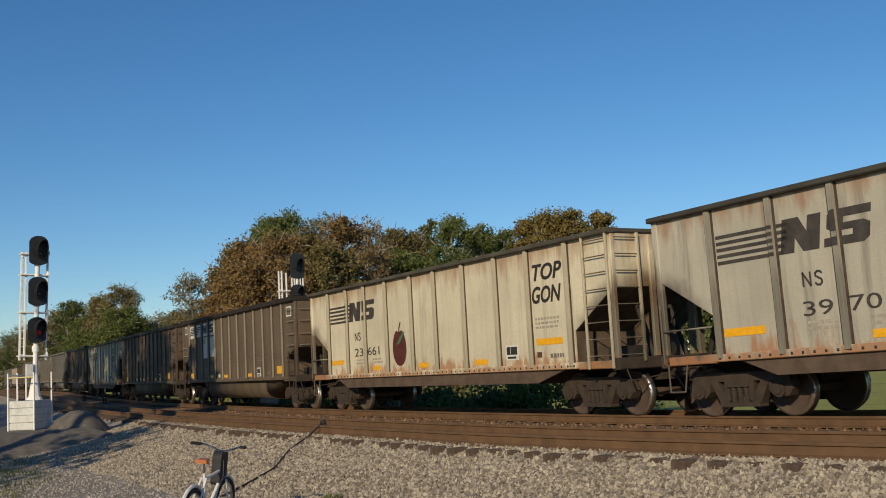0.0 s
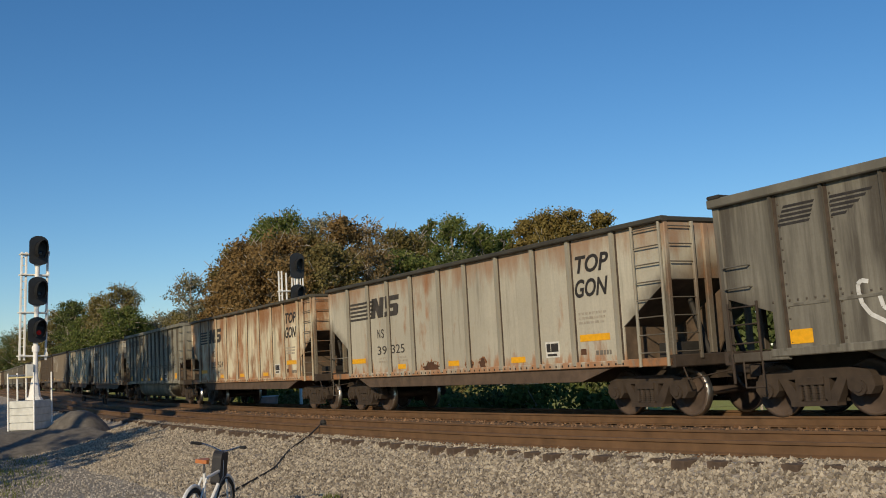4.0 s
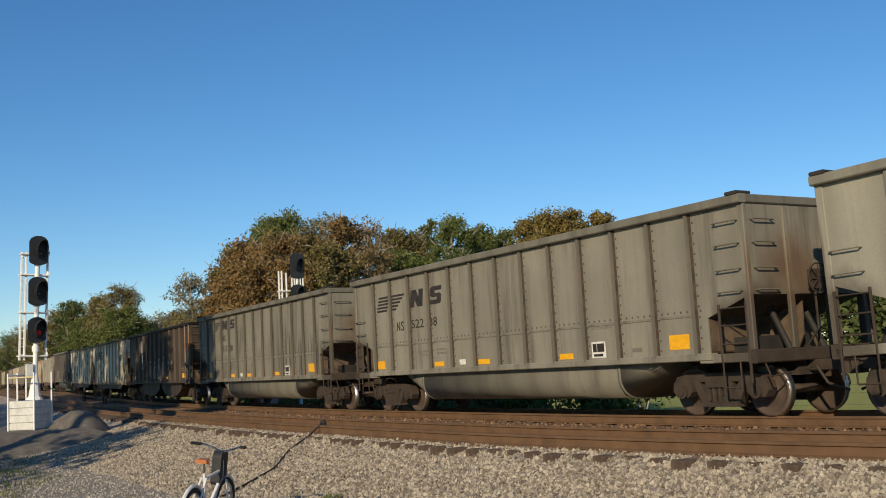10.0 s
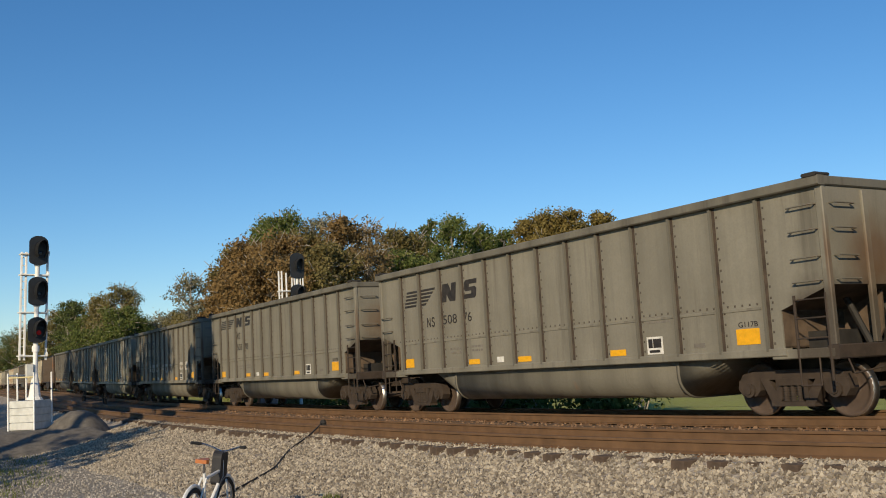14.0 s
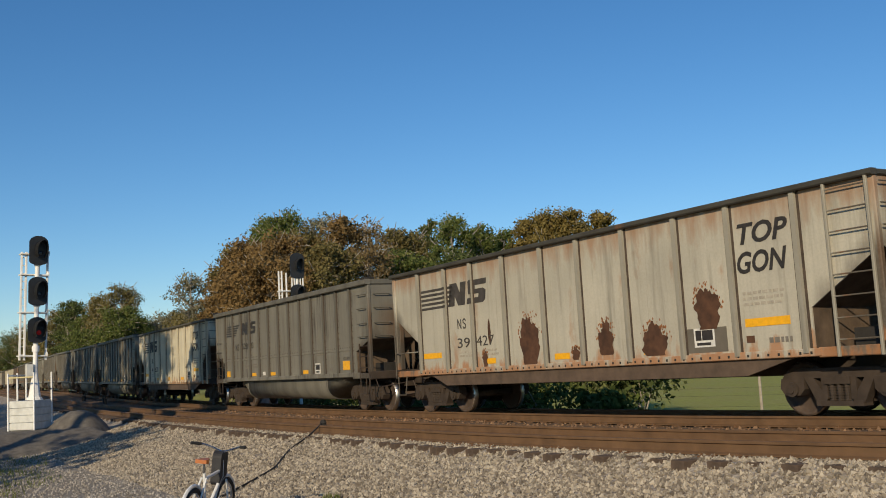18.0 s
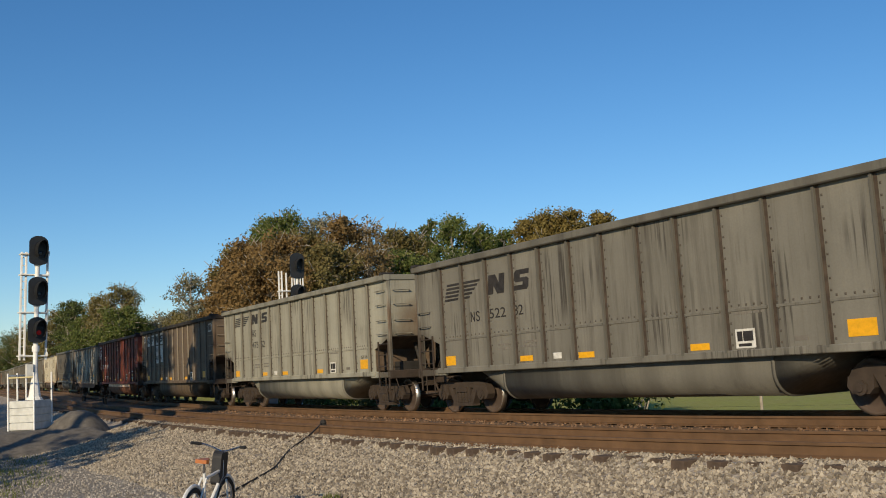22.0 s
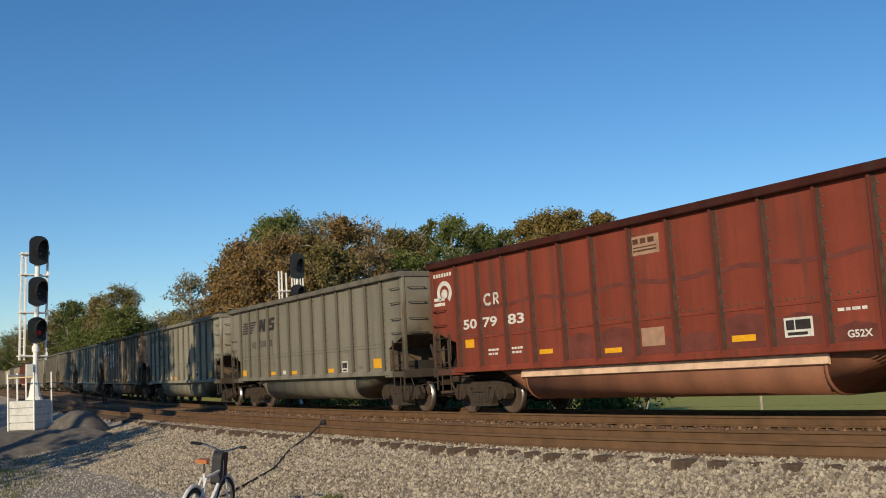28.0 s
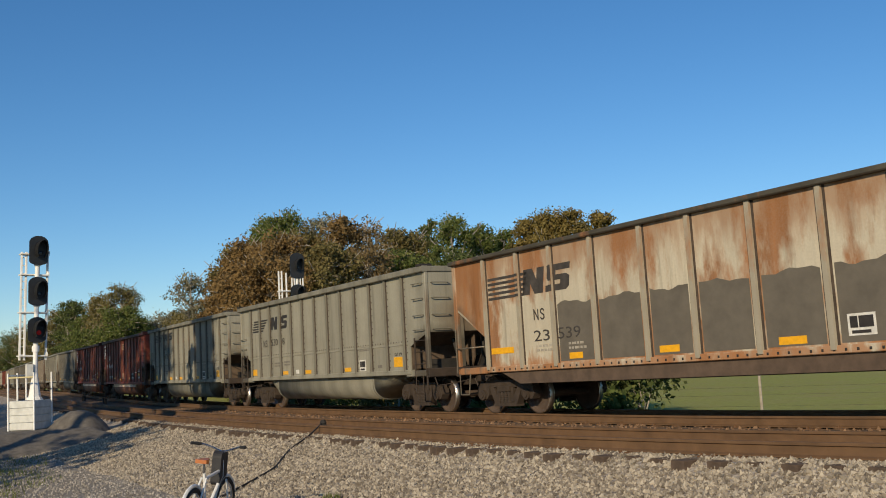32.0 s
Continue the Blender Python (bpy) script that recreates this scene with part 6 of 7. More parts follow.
def build_far_woods():
    """Woods beyond the field, one mass of leaf clumps with a broken skyline."""
    g = np.random.RandomState(5)
    n = 45000
    a = g.rand(n)
    x = -270 + 290 * a
    y = 172 + 45 * a + g.rand(n) * 10
    top = 14 + 2.5 * np.sin(x * 0.21) + 1.5 * np.sin(x * 0.57 + 1) + 1.0 * np.sin(x * 1.3)
    z = -1.5 + top * g.rand(n) ** 0.7
    c = np.stack([x, y, z], axis=1)
    u = g.normal(size=(n, 3))
    u /= np.linalg.norm(u, axis=1)[:, None]
    v = np.cross(u, g.normal(size=(n, 3)))
    v /= np.linalg.norm(v, axis=1)[:, None]
    vs = np.stack([c - u * 0.8, c - v * 0.6, c + u * 0.8, c + v * 0.6], axis=1).reshape(-1, 3)
    tagged(put("far_woods", quads("far_woods", vs), LEAF_DARK), "distant dark woods beyond the green field", "woods", kind="stuff")


build_far_woods()


# ---- signals ----
M_LENS = plain("dark_glass_lens", (0.03, 0.03, 0.035), 0.2, 0.0, 0.2, 6.0)


def rounded_shield(b, w, h, y0, y1, x=0.0, z=0.0, n=10):
    """Upright oval backing plate with straight flanks."""
    pts = []
    r = w / 2
    for k in range(n + 1):
        t = math.pi * k / n
        pts.append((x + r * math.cos(t), z + h / 2 - r * 0.75 + r * 0.75 * math.sin(t)))
    for k in range(n + 1):
        t = math.pi + math.pi * k / n
        pts.append((x + r * math.cos(t) * 0.97, z - h / 2 + r * 0.45 + r * 0.45 * math.sin(t)))
    b.prism(pts, y0, y1)


def hood(b, z, r=0.17, length=0.42, x=0.0):
    """A visor over a lens: the upper three quarters of a tube."""
    n = 12
    vs, fs = [], []
    for k in range(n + 1):
        t = math.radians(-50 + 280 * k / n)
        for y in (-0.08, -0.08 - length * (0.75 + 0.25 * math.sin(t))):
            for rr in (r, r - 0.012):
                vs.append((x + rr * math.cos(t), y, z + rr * math.sin(t)))
    for k in range(n):
        o = 4 * k
        fs += [(o, o + 4, o + 6, o + 2), (o + 1, o + 3, o + 7, o + 5), (o + 2, o + 6, o + 7, o + 3)]
    b.add(vs, fs)


def signal_head(mast, z, w, h, lit=False):
    head = Bag()
    rounded_shield(head, w, h, -0.05, -0.02, 0.0, z)
    head.bbox(-0.2, 0.2, -0.02, 0.22, z - h * 0.33, z + h * 0.3, 0.03)
    ob = put("signal_head", head.mesh("signal_head"), M_SIGB, mast, "black colour-light signal head with hood")
    v = Bag()
    hood(v, 0.0, 0.2, 0.5)
    put("visor", v.mesh("visor"), M_SIGB, ob, m=Matrix.Translation((0.06, 0, z)) @ Matrix.Diagonal((1, 1, 1.75, 1)))
    ln = Bag()
    ln.lathe([(0.0, -0.085), (0.06, -0.082), (0.085, -0.07)], (0.06, 0, z - 0.1), 16)
    put("lens", ln.mesh("lens"), M_RED if lit else M_LENS, ob, "glowing red lens" if lit else "dark lens")
    return ob


def signal_ladder(mast, bars_x, z0, z1, stages, reach):
    """Upright bars beside the mast, rungs between the first two, and service steps across."""
    for k, x in enumerate(bars_x):
        put("ladder_rail", Bag().bbox(x - 0.036, x + 0.036, 0.22, 0.3, z0, z1 if k < 2 else z1 - 0.1, 0.008).mesh("ladder_rail"), M_SIGW, mast, "white steel bar")
    n = int((z1 - z0) / 0.3)
    rung = Bag().cyl((bars_x[0], 0.26, 0), (bars_x[1], 0.26, 0), 0.015, 6).mesh("rung")
    for k in range(n):
        put("rung", rung, M_SIGW, mast, m=Matrix.Translation((0, 0, z0 + 0.2 + k * 0.3)))
    for z in stages:
        s = Bag()
        s.bbox(bars_x[0] - 0.05, reach, 0.12, 0.5, z, z + 0.05, 0.008)
        s.bbox(reach - 0.04, reach, 0.12, 0.5, z + 0.05, z + 0.16, 0.008)
        put("service_step", s.mesh("service_step"), M_SIGW, mast)


def face_eye(x, y):
    """Turn about the vertical so that the local -y looks to the camera's side."""
    return Matrix.Rotation(math.atan2(-x, y) + math.radians(0), 4, "Z")


def build_signal_near():
    p = Vector((-39.1, 8.5, 0.47))
    m = Matrix.Translation(p) @ face_eye(p.x, p.y) @ Matrix.Rotation(math.radians(14), 4, "Z") @ Matrix.Rotation(math.radians(1.6), 4, "Y")
    mast = empty("railway_signal", m)
    tagged(mast, "three-headed railway signal, silver mast, lowest lens red", "signal")
    b = Bag()
    b.cyl((0, 0.1, 0.0), (0, 0.1, 5.4), 0.085, 12)
    b.cyl((0, 0.1, 0.0), (0, 0.1, 0.1), 0.3, 10, 0.26)
    b.cyl((0, 0.1, 0.1), (0, 0.1, 0.95), 0.22, 10, 0.1)
    put("mast", b.mesh("mast"), M_SIGW, mast)
    for z in (1.75, 3.42, 4.95):
        put("collar", Bag().cyl((0, 0.1, z), (0, 0.1, z + 0.22), 0.13, 12).mesh("collar"), M_SIGW, mast)
    signal_head(mast, 5.5, 0.68, 1.1)
    signal_head(mast, 3.98, 0.68, 1.08)
    signal_head(mast, 2.55, 0.66, 0.95, True)
    signal_ladder(mast, (-0.52, -0.36, 0.4), 1.45, 5.45, (1.58, 3.18, 4.58, 5.35), 0.44)
    put("junction_box", Bag().bbox(-0.34, -0.09, -0.05, 0.15, 0.85, 1.3, 0.015).mesh("junction_box"), M_CONC, mast, "small grey junction box")
    # the stand below it
    st = empty("signal_platform", Matrix.Translation((p.x - 0.1, p.y - 0.15, p.z - 1.09)) @ face_eye(p.x, p.y) @ Matrix.Rotation(math.radians(-33), 4, "Z") @ Matrix.Diagonal((0.76, 0.76, 1, 1)))
    tagged(st, "pale boarded platform with steel railing under the signal", "platform")
    for k in range(4):
        z0 = 0.05 + k * 0.262
        put("board", Bag().bbox(-0.62, 0.62, -0.72, -0.67, z0, z0 + 0.25, 0.012).mesh("board"), M_CONC, st)
        put("board", Bag().bbox(-0.67, -0.62, -0.7, 0.7, z0, z0 + 0.25, 0.012).mesh("board"), M_CONC, st)
        put("board", Bag().bbox(0.62, 0.67, -0.7, 0.7, z0, z0 + 0.25, 0.012).mesh("board"), M_CONC, st)
    put("fill", Bag().box(-0.61, 0.61, -0.66, 0.7, 0.0, 1.07).mesh("fill"), M_CONC, st)
    for x, y in ((-0.68, -0.74), (0.68, -0.74), (-0.68, 0.0), (-0.68, 0.72), (0.68, 0.72)):
        put("post", Bag().bbox(x - 0.035, x + 0.035, y - 0.035, y + 0.035, 0.0, 2.09, 0.01).mesh("post"), M_SIGW, st)
    put("top_rail", Bag().bbox(-0.66, 0.66, -0.77, -0.72, 1.9, 1.95, 0.01).mesh("top_rail"), M_RAILY, st, "yellowish top rail")
    put("top_rail", Bag().bbox(-0.71, -0.66, -0.72, 0.72, 1.98, 2.03, 0.01).mesh("top_rail"), M_SIGW, st)
    # dark earth heaped beside it on a low bank
    vs, n = [], 40
    for i in range(n + 1):
        for k in range(n + 1):
            u, v = (i / n * 2 - 1) * 5.0, (k / n * 2 - 1) * 3.2
            e = max(abs(u) / 5.0, abs(v) / 3.2)
            bank = 0.68 * min(1.0, max(0.0, (1 - e) / 0.5)) ** 0.8
            hump = 0.6 * max(0.0, 1 - ((u - 0.5) / 1.2) ** 2 - ((v - 1.5) / 1.1) ** 2) ** 0.7
            rough = 0.05 * noise.noise(Vector((u * 2.3, v * 2.3, 3.0))) + 0.03 * noise.noise(Vector((u * 7.0, v * 7.0, 9.0)))
            vs.append((u, v, bank + hump + rough * (e < 0.97) - 0.12))
    fs = [(i * (n + 1) + k, (i + 1) * (n + 1) + k, (i + 1) * (n + 1) + k + 1, i * (n + 1) + k + 1) for i in range(n) for k in range(n)]
    me = bpy.data.meshes.new("earth_mound")
    me.from_pydata(vs, [], fs)
    me.shade_smooth()
    tagged(put("earth_mound", me, M_EARTH, m=Matrix.Translation((p.x - 0.2, p.y + 0.1, -1.15)) @ Matrix.Rotation(math.radians(-8), 4, "Z")), "dark heap of earth and cinders beside the platform", "mound")


M_RAILY = plain("yellowed_rail_paint", (0.6, 0.52, 0.28), 0.5, 0.1, 0.2, 5.0)
M_EARTH = plain("dark_cinder_earth", (0.15, 0.135, 0.115), 0.95, 0.0, 0.4, 4.0)
build_signal_near()


def build_signal_far():
    x, y = -48.3, 23.75
    m = Matrix.Translation((x, y, -1.2)) @ face_eye(x, y) @ Matrix.Rotation(math.radians(16), 4, "Z")
    mast = empty("railway_signal", m)
    tagged(mast, "black-hooded railway signal on a silver mast beyond the train", "signal")
    put("mast", Bag().cyl((0, 0.1, 0.0), (0, 0.1, 7.5), 0.085, 12).cyl((0, 0.1, 0), (0, 0.1, 0.3), 0.16, 10, 0.1).mesh("mast"), M_SIGW, mast)
    signal_head(mast, 7.75, 0.78, 1.38)
    signal_head(mast, 6.25, 0.8, 1.0)
    signal_ladder(mast, (-0.94, -0.78, -0.54), 3.0, 7.5, (6.4,), 0.3)
    for px in (-0.3, -0.16, 0.0, 0.16, 0.3):
        put("cage_bar", Bag().bbox(px - 0.032, px + 0.032, -0.02, 0.04, 6.45, 7.1, 0.008).mesh("cage_bar"), M_SIGW, mast)


build_signal_far()


def build_cabinet():
    """A low equipment cabinet that shows between the wheels."""
    x, y = -46.5, 21.0
    cab = empty("equipment_cabinet", Matrix.Translation((x, y, -1.25)) @ face_eye(x, y) @ Matrix.Rotation(math.radians(14), 4, "Z"))
    tagged(cab, "low pale-pink metal equipment cabinet beyond the tracks", "cabinet")
    put("body", Bag().bbox(-0.45, 0.45, -0.3, 0.3, 0.0, 1.05, 0.02).mesh("body"), M_PINK, cab)
    put("lid", Bag().bbox(-0.49, 0.49, -0.34, 0.34, 1.05, 1.1, 0.015).mesh("lid"), M_CONC, cab)
    for sx in (-1, 1):
        put("door", Bag().bbox(sx * 0.22 - 0.2, sx * 0.22 + 0.2, -0.318, -0.3, 0.08, 1.0, 0.006).mesh("door"), M_PINK, cab)


M_PINK = plain("faded_pink_paint", (0.5, 0.3, 0.24), 0.6, 0.0, 0.25, 4.0)
build_cabinet()


# ---- the bicycle on the lot ----
M_BIKEW = plain("white_frame_paint", (0.75, 0.75, 0.73), 0.3, 0.0, 0.1, 8.0)
M_RUBBER = plain("black_rubber", (0.02, 0.02, 0.02), 0.8, 0.0, 0.3, 10.0)
M_SADDLE = plain("orange_brown_saddle", (0.45, 0.14, 0.03), 0.5, 0.0, 0.2, 8.0)
M_CHROME = plain("bright_metal", (0.6, 0.6, 0.6), 0.25, 1.0, 0.1, 8.0)
M_BAG = plain("black_bag_cloth", (0.025, 0.025, 0.028), 0.7, 0.0, 0.4, 9.0)


def ring(b, c, r, t, n=28, k=6):
    b.tube([(c[0] + r * math.cos(a), c[1], c[2] + r * math.sin(a)) for a in (2 * math.pi * i / n for i in range(n))], t, k, True)


def build_bicycle():
    m = Matrix.Translation((-13.02, 4.7, -1.12)) @ Matrix.Diagonal((1.1, 1.1, 1.1, 1)) @ Matrix.Rotation(math.radians(137), 4, "Z") @ Matrix.Rotation(math.radians(7), 4, "X")
    bike = empty("bicycle", m)
    tagged(bike, "white bicycle with black bag, leaning on its stand", "bicycle")
    for x in (0.0, 1.06):
        w = Bag()
        ring(w, (x, 0, 0.34), 0.315, 0.03)
        wh = put("wheel", w.mesh("wheel"), M_RUBBER, bike, "black bicycle tyre")
        r = Bag()
        ring(r, (x, 0, 0.34), 0.28, 0.012)
        put("rim", r.mesh("rim"), M_CHROME, wh)
        sp = Bag()
        for i in range(18):
            a = 2 * math.pi * i / 18
            sp.cyl((x, 0.02 * (-1) ** i, 0.34), (x + 0.28 * math.cos(a), 0, 0.34 + 0.28 * math.sin(a)), 0.002, 3)
        put("spokes", sp.mesh("spokes"), M_CHROME, wh)
        f = Bag()
        f.tube([(x + 0.365 * math.cos(a), 0, 0.34 + 0.365 * math.sin(a)) for a in (math.radians(20 + 16 * i) for i in range(10))], 0.022, 6)
        put("mudguard", f.mesh("mudguard"), M_BIKEW, bike)
    f = Bag()
    f.pipe([(0.45, 0, 0.3), (0.3, 0, 0.82)], 0.02, 8).pipe([(0.45, 0, 0.3), (0.9, 0, 0.72)], 0.022, 8).pipe([(0.32, 0, 0.74), (0.88, 0, 0.8)], 0.02, 8)
    f.pipe([(0.9, 0, 0.7), (0.87, 0, 0.92)], 0.024, 8)
    for y in (-0.06, 0.06):
        f.pipe([(0, y, 0.34), (0.45, y * 0.5, 0.3)], 0.013, 6).pipe([(0, y, 0.34), (0.31, y * 0.5, 0.76)], 0.013, 6)
        f.pipe([(0.91, y, 0.68), (1.06, y, 0.34)], 0.014, 6)
    put("frame", f.mesh("frame"), M_BIKEW, bike, "white tubular frame")
    put("seat_post", Bag().cyl((0.3, 0, 0.8), (0.27, 0, 0.95), 0.014, 8).mesh("seat_post"), M_CHROME, bike)
    s = Bag()
    s.prism([(0.16, -0.07), (0.2, -0.085), (0.3, -0.045), (0.38, -0.022), (0.38, 0.022), (0.3, 0.045), (0.2, 0.085), (0.16, 0.07)], 0.95, 0.995, "z")
    put("saddle", s.mesh("saddle"), M_SADDLE, bike, "orange-brown saddle")
    h = Bag()
    h.pipe([(0.87, 0, 0.9), (0.86, 0, 1.02), (0.88, -0.12, 1.06), (0.82, -0.22, 1.1), (0.72, -0.32, 1.12)], 0.013, 6)
    h.pipe([(0.86, 0, 1.02), (0.88, 0.12, 1.06), (0.82, 0.22, 1.1), (0.72, 0.32, 1.12)], 0.013, 6)
    put("handlebar", h.mesh("handlebar"), M_CHROME, bike)
    for y in (-1, 1):
        put("grip", Bag().cyl((0.78, y * 0.26, 1.11), (0.68, y * 0.36, 1.125), 0.02, 8).mesh("grip"), M_RUBBER, bike)
    bg = Bag()
    rounded_shield(bg, 0.24, 0.44, -0.02, 0.1, 0.9, 0.82)
    put("bag", bg.mesh("bag"), M_BAG, bike, "black bag hanging from the handlebar")
    st = Bag().cyl((0.4, 0.02, 0.3), (0.34, 0.22, 0.03), 0.012, 6)
    put("kickstand", st.mesh("kickstand"), M_CHROME, bike)
    c = Bag()
    c.lathe([(0.09, 0.05), (0.09, 0.065)], (0.45, 0, 0.3), 20)
    c.cyl((0.45, -0.1, 0.3), (0.45, 0.1, 0.3), 0.02, 8)
    c.box(0.43, 0.47, 0.08, 0.1, 0.14, 0.32).box(0.4, 0.5, 0.1, 0.19, 0.12, 0.14)
    put("crank", c.mesh("crank"), M_CHROME, bike)


build_bicycle()


# ---- small things along the line ----
def to_line(x, y):
    """The place along and across the far track of a point of the plan."""
    s, w = x, 0.0
    for _ in range(5):
        p, a = on_line(s), heading(s)
        s += (x - p.x) * math.cos(a) + (y - p.y) * math.sin(a)
        w = -(x - p.x) * math.sin(a) + (y - p.y) * math.cos(a)
    return s, w


def ground_z(x, y):
    s, w = to_line(x, y)
    z = on_line(s).z + ground_height(s, w)
    if w < -6.6:
        z += 0.07 * noise.noise(Vector((x * 0.4, y * 0.4, 0.0))) * min(1, (-6.6 - w) / 2)
    return z


def build_cable():
    pts = [(-21.4, 11.02, -0.2)] + [(x, y, ground_z(x, y) + 0.035) for x, y in ((-21.1, 10.5), (-20.6, 9.85), (-19.5, 9.1), (-18.6, 8.5), (-17.9, 7.8), (-17.4, 7.2), (-17.0, 6.7), (-16.8, 6.2))]
    b = Bag()
    P = [Vector(p) for p in pts]
    fine = []
    for i in range(len(P) - 1):
        a, c0, c1, d = P[max(0, i - 1)], P[i], P[i + 1], P[min(len(P) - 1, i + 2)]
        for k in range(4):
            t = k / 4
            fine.append(0.5 * (2 * c0 + (c1 - a) * t + (2 * a - 5 * c0 + 4 * c1 - d) * t * t + (3 * c0 - a - 3 * c1 + d) * t ** 3))
    b.tube(fine, 0.019, 7)
    tagged(put("track_cable", b.mesh("track_cable"), M_RUBBER), "black cable running from the rail across gravel", "cable")
    j = Bag()
    j.bbox(-0.07, 0.07, -0.06, 0.06, 0.0, 0.3, 0.02)
    j.cyl((0, 0, 0.3), (0, 0, 0.38), 0.09, 8, 0.05)
    tagged(put("junction_stake", j.mesh("junction_stake"), M_DARK, m=Matrix.Translation((-21.45, 11.08, -0.5))), "small dark junction stake beside the rail", "stake")


build_cable()


def build_stakes():
    for s, w in ((-66.0, -2.1), (-67.0, -2.1), (-77.0, -2.1), (-78.2, -2.1)):
        p = on_line(s, w, -0.35)
        tagged(put("marker_stake", shared("marker_stake", lambda b: b.bbox(-0.05, 0.05, -0.05, 0.05, 0, 0.5, 0.01).box(-0.08, 0.08, -0.06, -0.05, 0.3, 0.5)), M_DARK, m=Matrix.Translation(p)), "short dark stake between the tracks", "stake", group="marker stakes")


build_stakes()


def build_fence():
    """Posts and wires along the field."""
    posts = []
    for i in range(14):
        x, y = -23.9 + (i - 3) * 5.2, 30.0 + (i - 3) * 1.9
        h = 1.9 if i == 3 else 1.15
        post = empty("fence_post", Matrix.Translation((x, y, -1.5)))
        tagged(post, "thin wooden post of the field fence", "fence post", group="field fence posts")
        put("shaft", shared("fence_shaft/%.1f" % h, lambda b: b.cyl((0, 0, -0.2), (0, 0, h), 0.06, 7, 0.05)), M_BARK, post)
        put("insulator", shared("fence_clip/%.1f" % h, lambda b: b.box(-0.02, 0.02, -0.08, -0.04, h - 0.2, h - 0.12)), M_DARK, post)
        posts.append(Vector((x, y, -1.5)))
    for z in (0.4, 0.8, 1.08):
        b = Bag().tube([p + Vector((0, -0.06, z)) for p in posts], 0.004, 4)
        tagged(put("fence_wire", b.mesh("fence_wire"), M_DARK), "thin wire strung along the field fence posts", "fence wire", group="field fence wires")


build_fence()


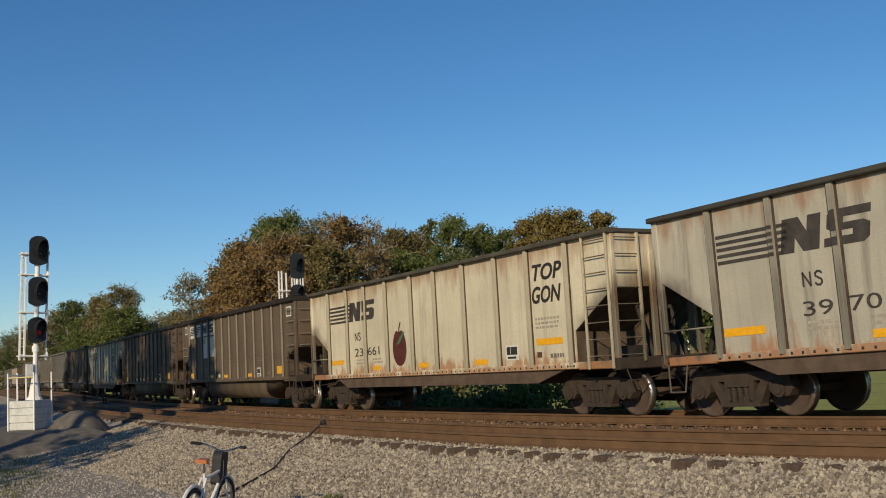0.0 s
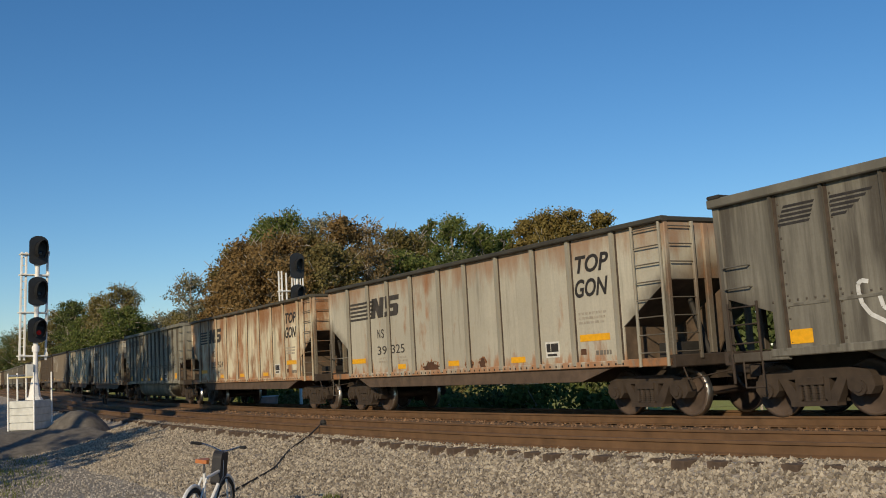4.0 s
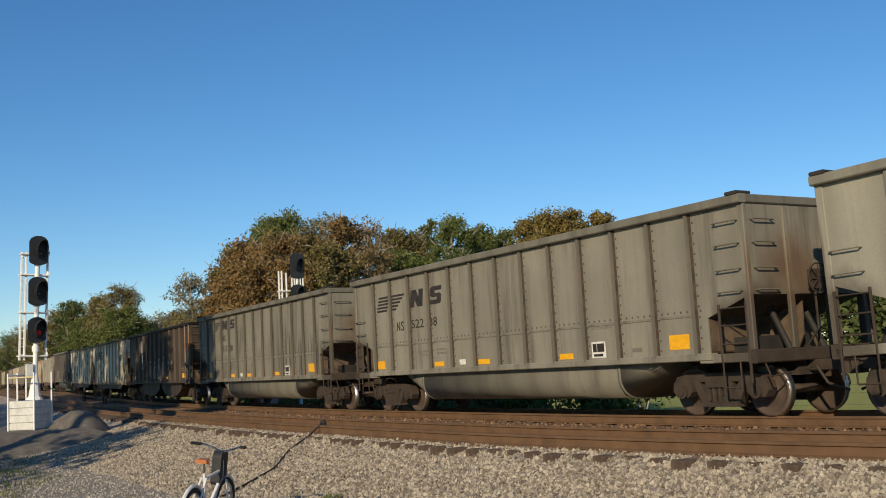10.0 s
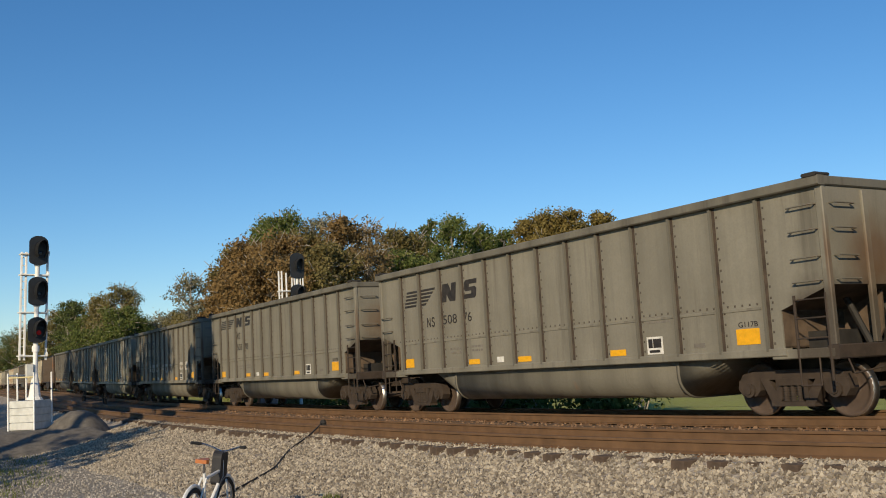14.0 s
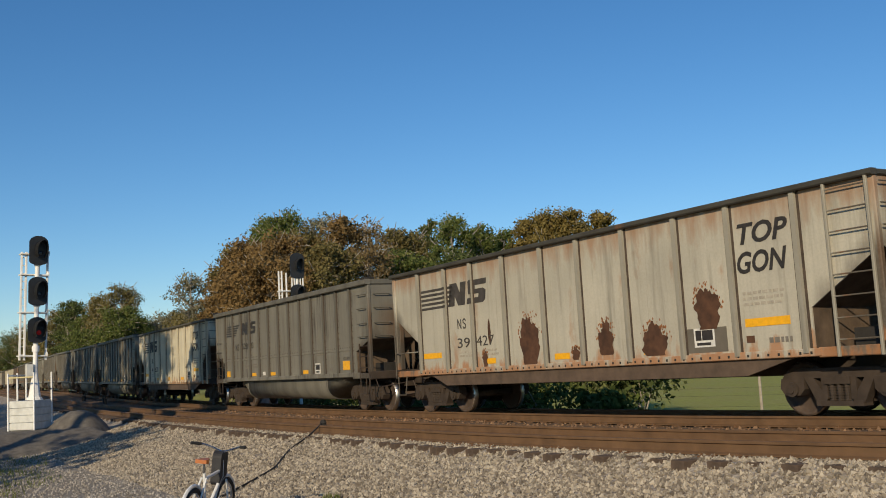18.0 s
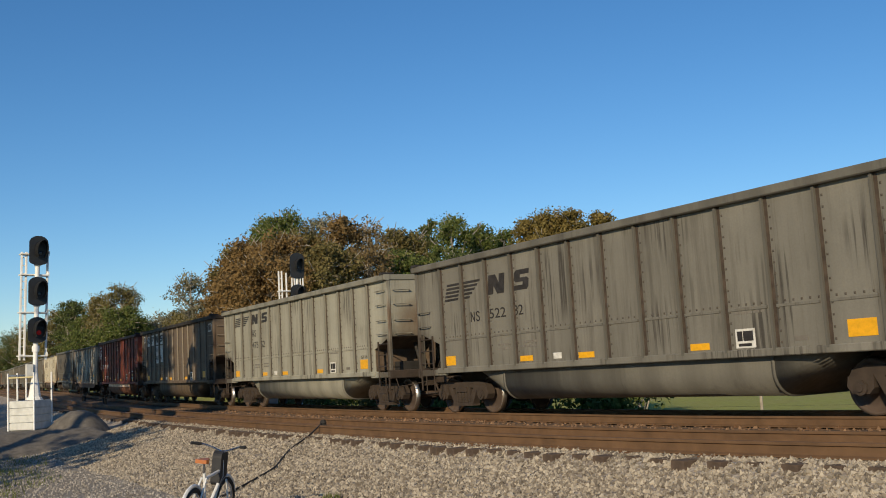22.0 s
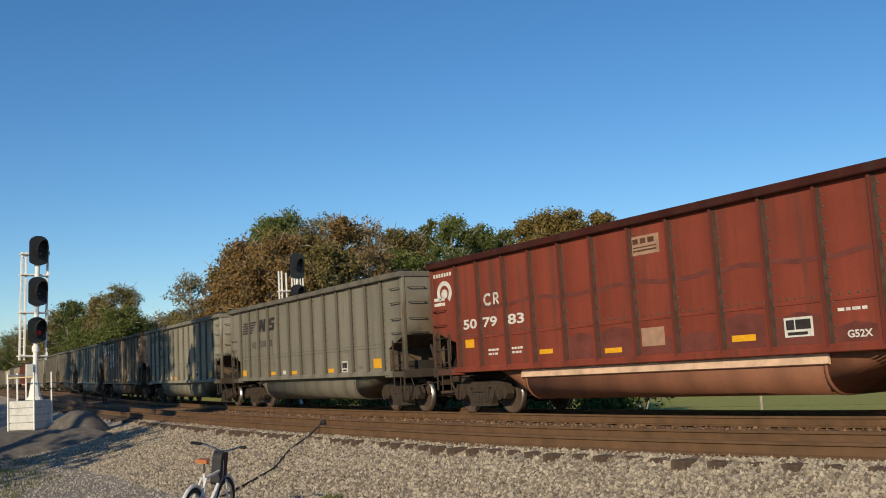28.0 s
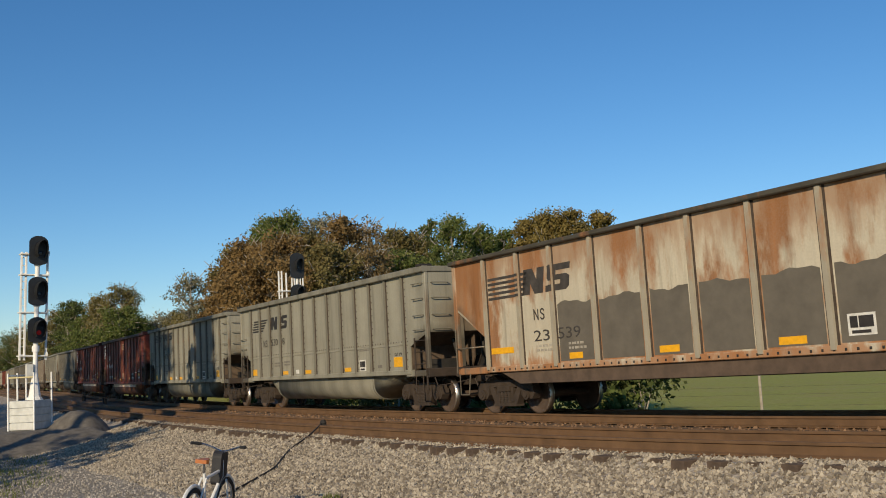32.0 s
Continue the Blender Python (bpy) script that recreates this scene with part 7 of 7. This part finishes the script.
# ---- loose stones of the ballast bank and the lot ----
def build_stones():
    g = np.random.RandomState(11)
    base_v = np.array([(1, 0, 0), (-1, 0, 0), (0, 1, 0), (0, -1, 0), (0, 0, 1), (0, 0, -1)], float)
    base_f = np.array([(0, 2, 4), (2, 1, 4), (1, 3, 4), (3, 0, 4), (2, 0, 5), (1, 2, 5), (3, 1, 5), (0, 3, 5)])

    def field(n, s_lo, s_hi, w_lo, w_hi, size, name, label, mat):
        ss = s_hi - (s_hi - s_lo) * g.rand(n) ** 1.5
        ws = w_lo + (w_hi - w_lo) * g.rand(n)
        c = []
        for s, w in zip(ss, ws):
            p = on_line(s, w)
            z = p.z + ground_height(s, w)
            if w < -6.6:
                z += 0.07 * noise.noise(Vector((p.x * 0.4, p.y * 0.4, 0.0))) * min(1, (-6.6 - w) / 2)
            c.append((p.x, p.y, z + 0.008))
        c = np.array(c)
        sc = size * (0.55 + 0.9 * g.rand(n, 1, 1) ** 2) * (0.65 + 0.6 * g.rand(n, 1, 3))
        v = base_v[None] + 0.35 * (g.rand(n, 6, 3) - 0.5)
        v = v * sc
        q = g.rand(n) * 6.283
        tl = g.rand(n) * 1.2 - 0.6
        cx, sx = np.cos(q)[:, None], np.sin(q)[:, None]
        x, y, z = v[..., 0] * cx - v[..., 1] * sx, v[..., 0] * sx + v[..., 1] * cx, v[..., 2]
        ct, st = np.cos(tl)[:, None], np.sin(tl)[:, None]
        y, z = y * ct - z * st, y * st + z * ct
        v = np.stack([x, y, z], axis=2) + c[:, None, :]
        f = (base_f[None] + 6 * np.arange(n)[:, None, None]).reshape(-1, 3)
        me = bpy.data.meshes.new(name)
        me.from_pydata(v.reshape(-1, 3).tolist(), [], f.tolist())
        tagged(put(name, me, mat), label, "gravel", kind="stuff")

    field(62000, -38, -3, -9.3, -4.98, 0.034, "ballast_stones", "pale crushed stone ballast on the bank", M_STONE)
    field(9000, -48, -3, -5.0, 1.9, 0.036, "track_stones", "rust-stained crushed stone between the rails", M_STONEB)
    field(30000, -36, -4, -14.5, -8.6, 0.024, "lot_pebbles", "fine grey pebbles of the lot", M_STONEG)


build_stones()


def build_grass():
    """Short grass and weeds at the lot's edge."""
    g = np.random.RandomState(8)
    c = []
    for cx, cy, r, n in ((-27.5, 4.9, 2.2, 700), (-24.0, 4.1, 1.2, 250), (-14.05, 7.35, 0.16, 60), (-13.6, 7.1, 0.1, 40), (-33.0, 5.6, 2.5, 900)):
        for _ in range(n):
            a, q = g.rand() * 6.283, r * math.sqrt(g.rand())
            x, y = cx + q * math.cos(a) * 1.6, cy + q * math.sin(a) * 0.7
            c.append((x, y, ground_z(x, y)))
    vs, fs = [], []
    for i, (x, y, z) in enumerate(c):
        a, h, w = g.rand() * 6.283, 0.05 + 0.1 * g.rand(), 0.012
        dx, dy = math.cos(a), math.sin(a)
        vs += [(x - dy * w, y + dx * w, z), (x + dy * w, y - dx * w, z), (x + dx * h * 0.5, y + dy * h * 0.5, z + h)]
        fs.append((3 * i, 3 * i + 1, 3 * i + 2))
    me = bpy.data.meshes.new("grass")
    me.from_pydata(vs, [], fs)
    tagged(put("grass", me, LEAF_GREEN), "short green grass tufts at the edge of the lot", "grass", kind="stuff")


build_grass()


# ---- what moves ----
def motions():
    times = [i * 0.5 for i in range(65)]
    for j, car in TRAIN.items():
        s0 = car_centre_s(j)
        walk(car, [(t, car_pose(s0 - run(t))) for t in times])
    # every wheelset turns alike, so all on one side of their trucks share one set of keys
    for sx, sets in WHEELSETS.items():
        rows = []
        for f in range(0, 32 * FPS + 1):
            t = f / FPS
            rows.append((t, Matrix.Translation((sx * 0.889, 0, 0.457)) @ Matrix.Rotation(-run(t) / 0.457, 4, "Y")))
        walk(sets[0], rows)
        for w in sets[1:]:
            w.rotation_mode = "QUATERNION"
            w.animation_data_create()
            w.animation_data.action = sets[0].animation_data.action
            w.animation_data.action_slot = sets[0].animation_data.action_slot


motions()
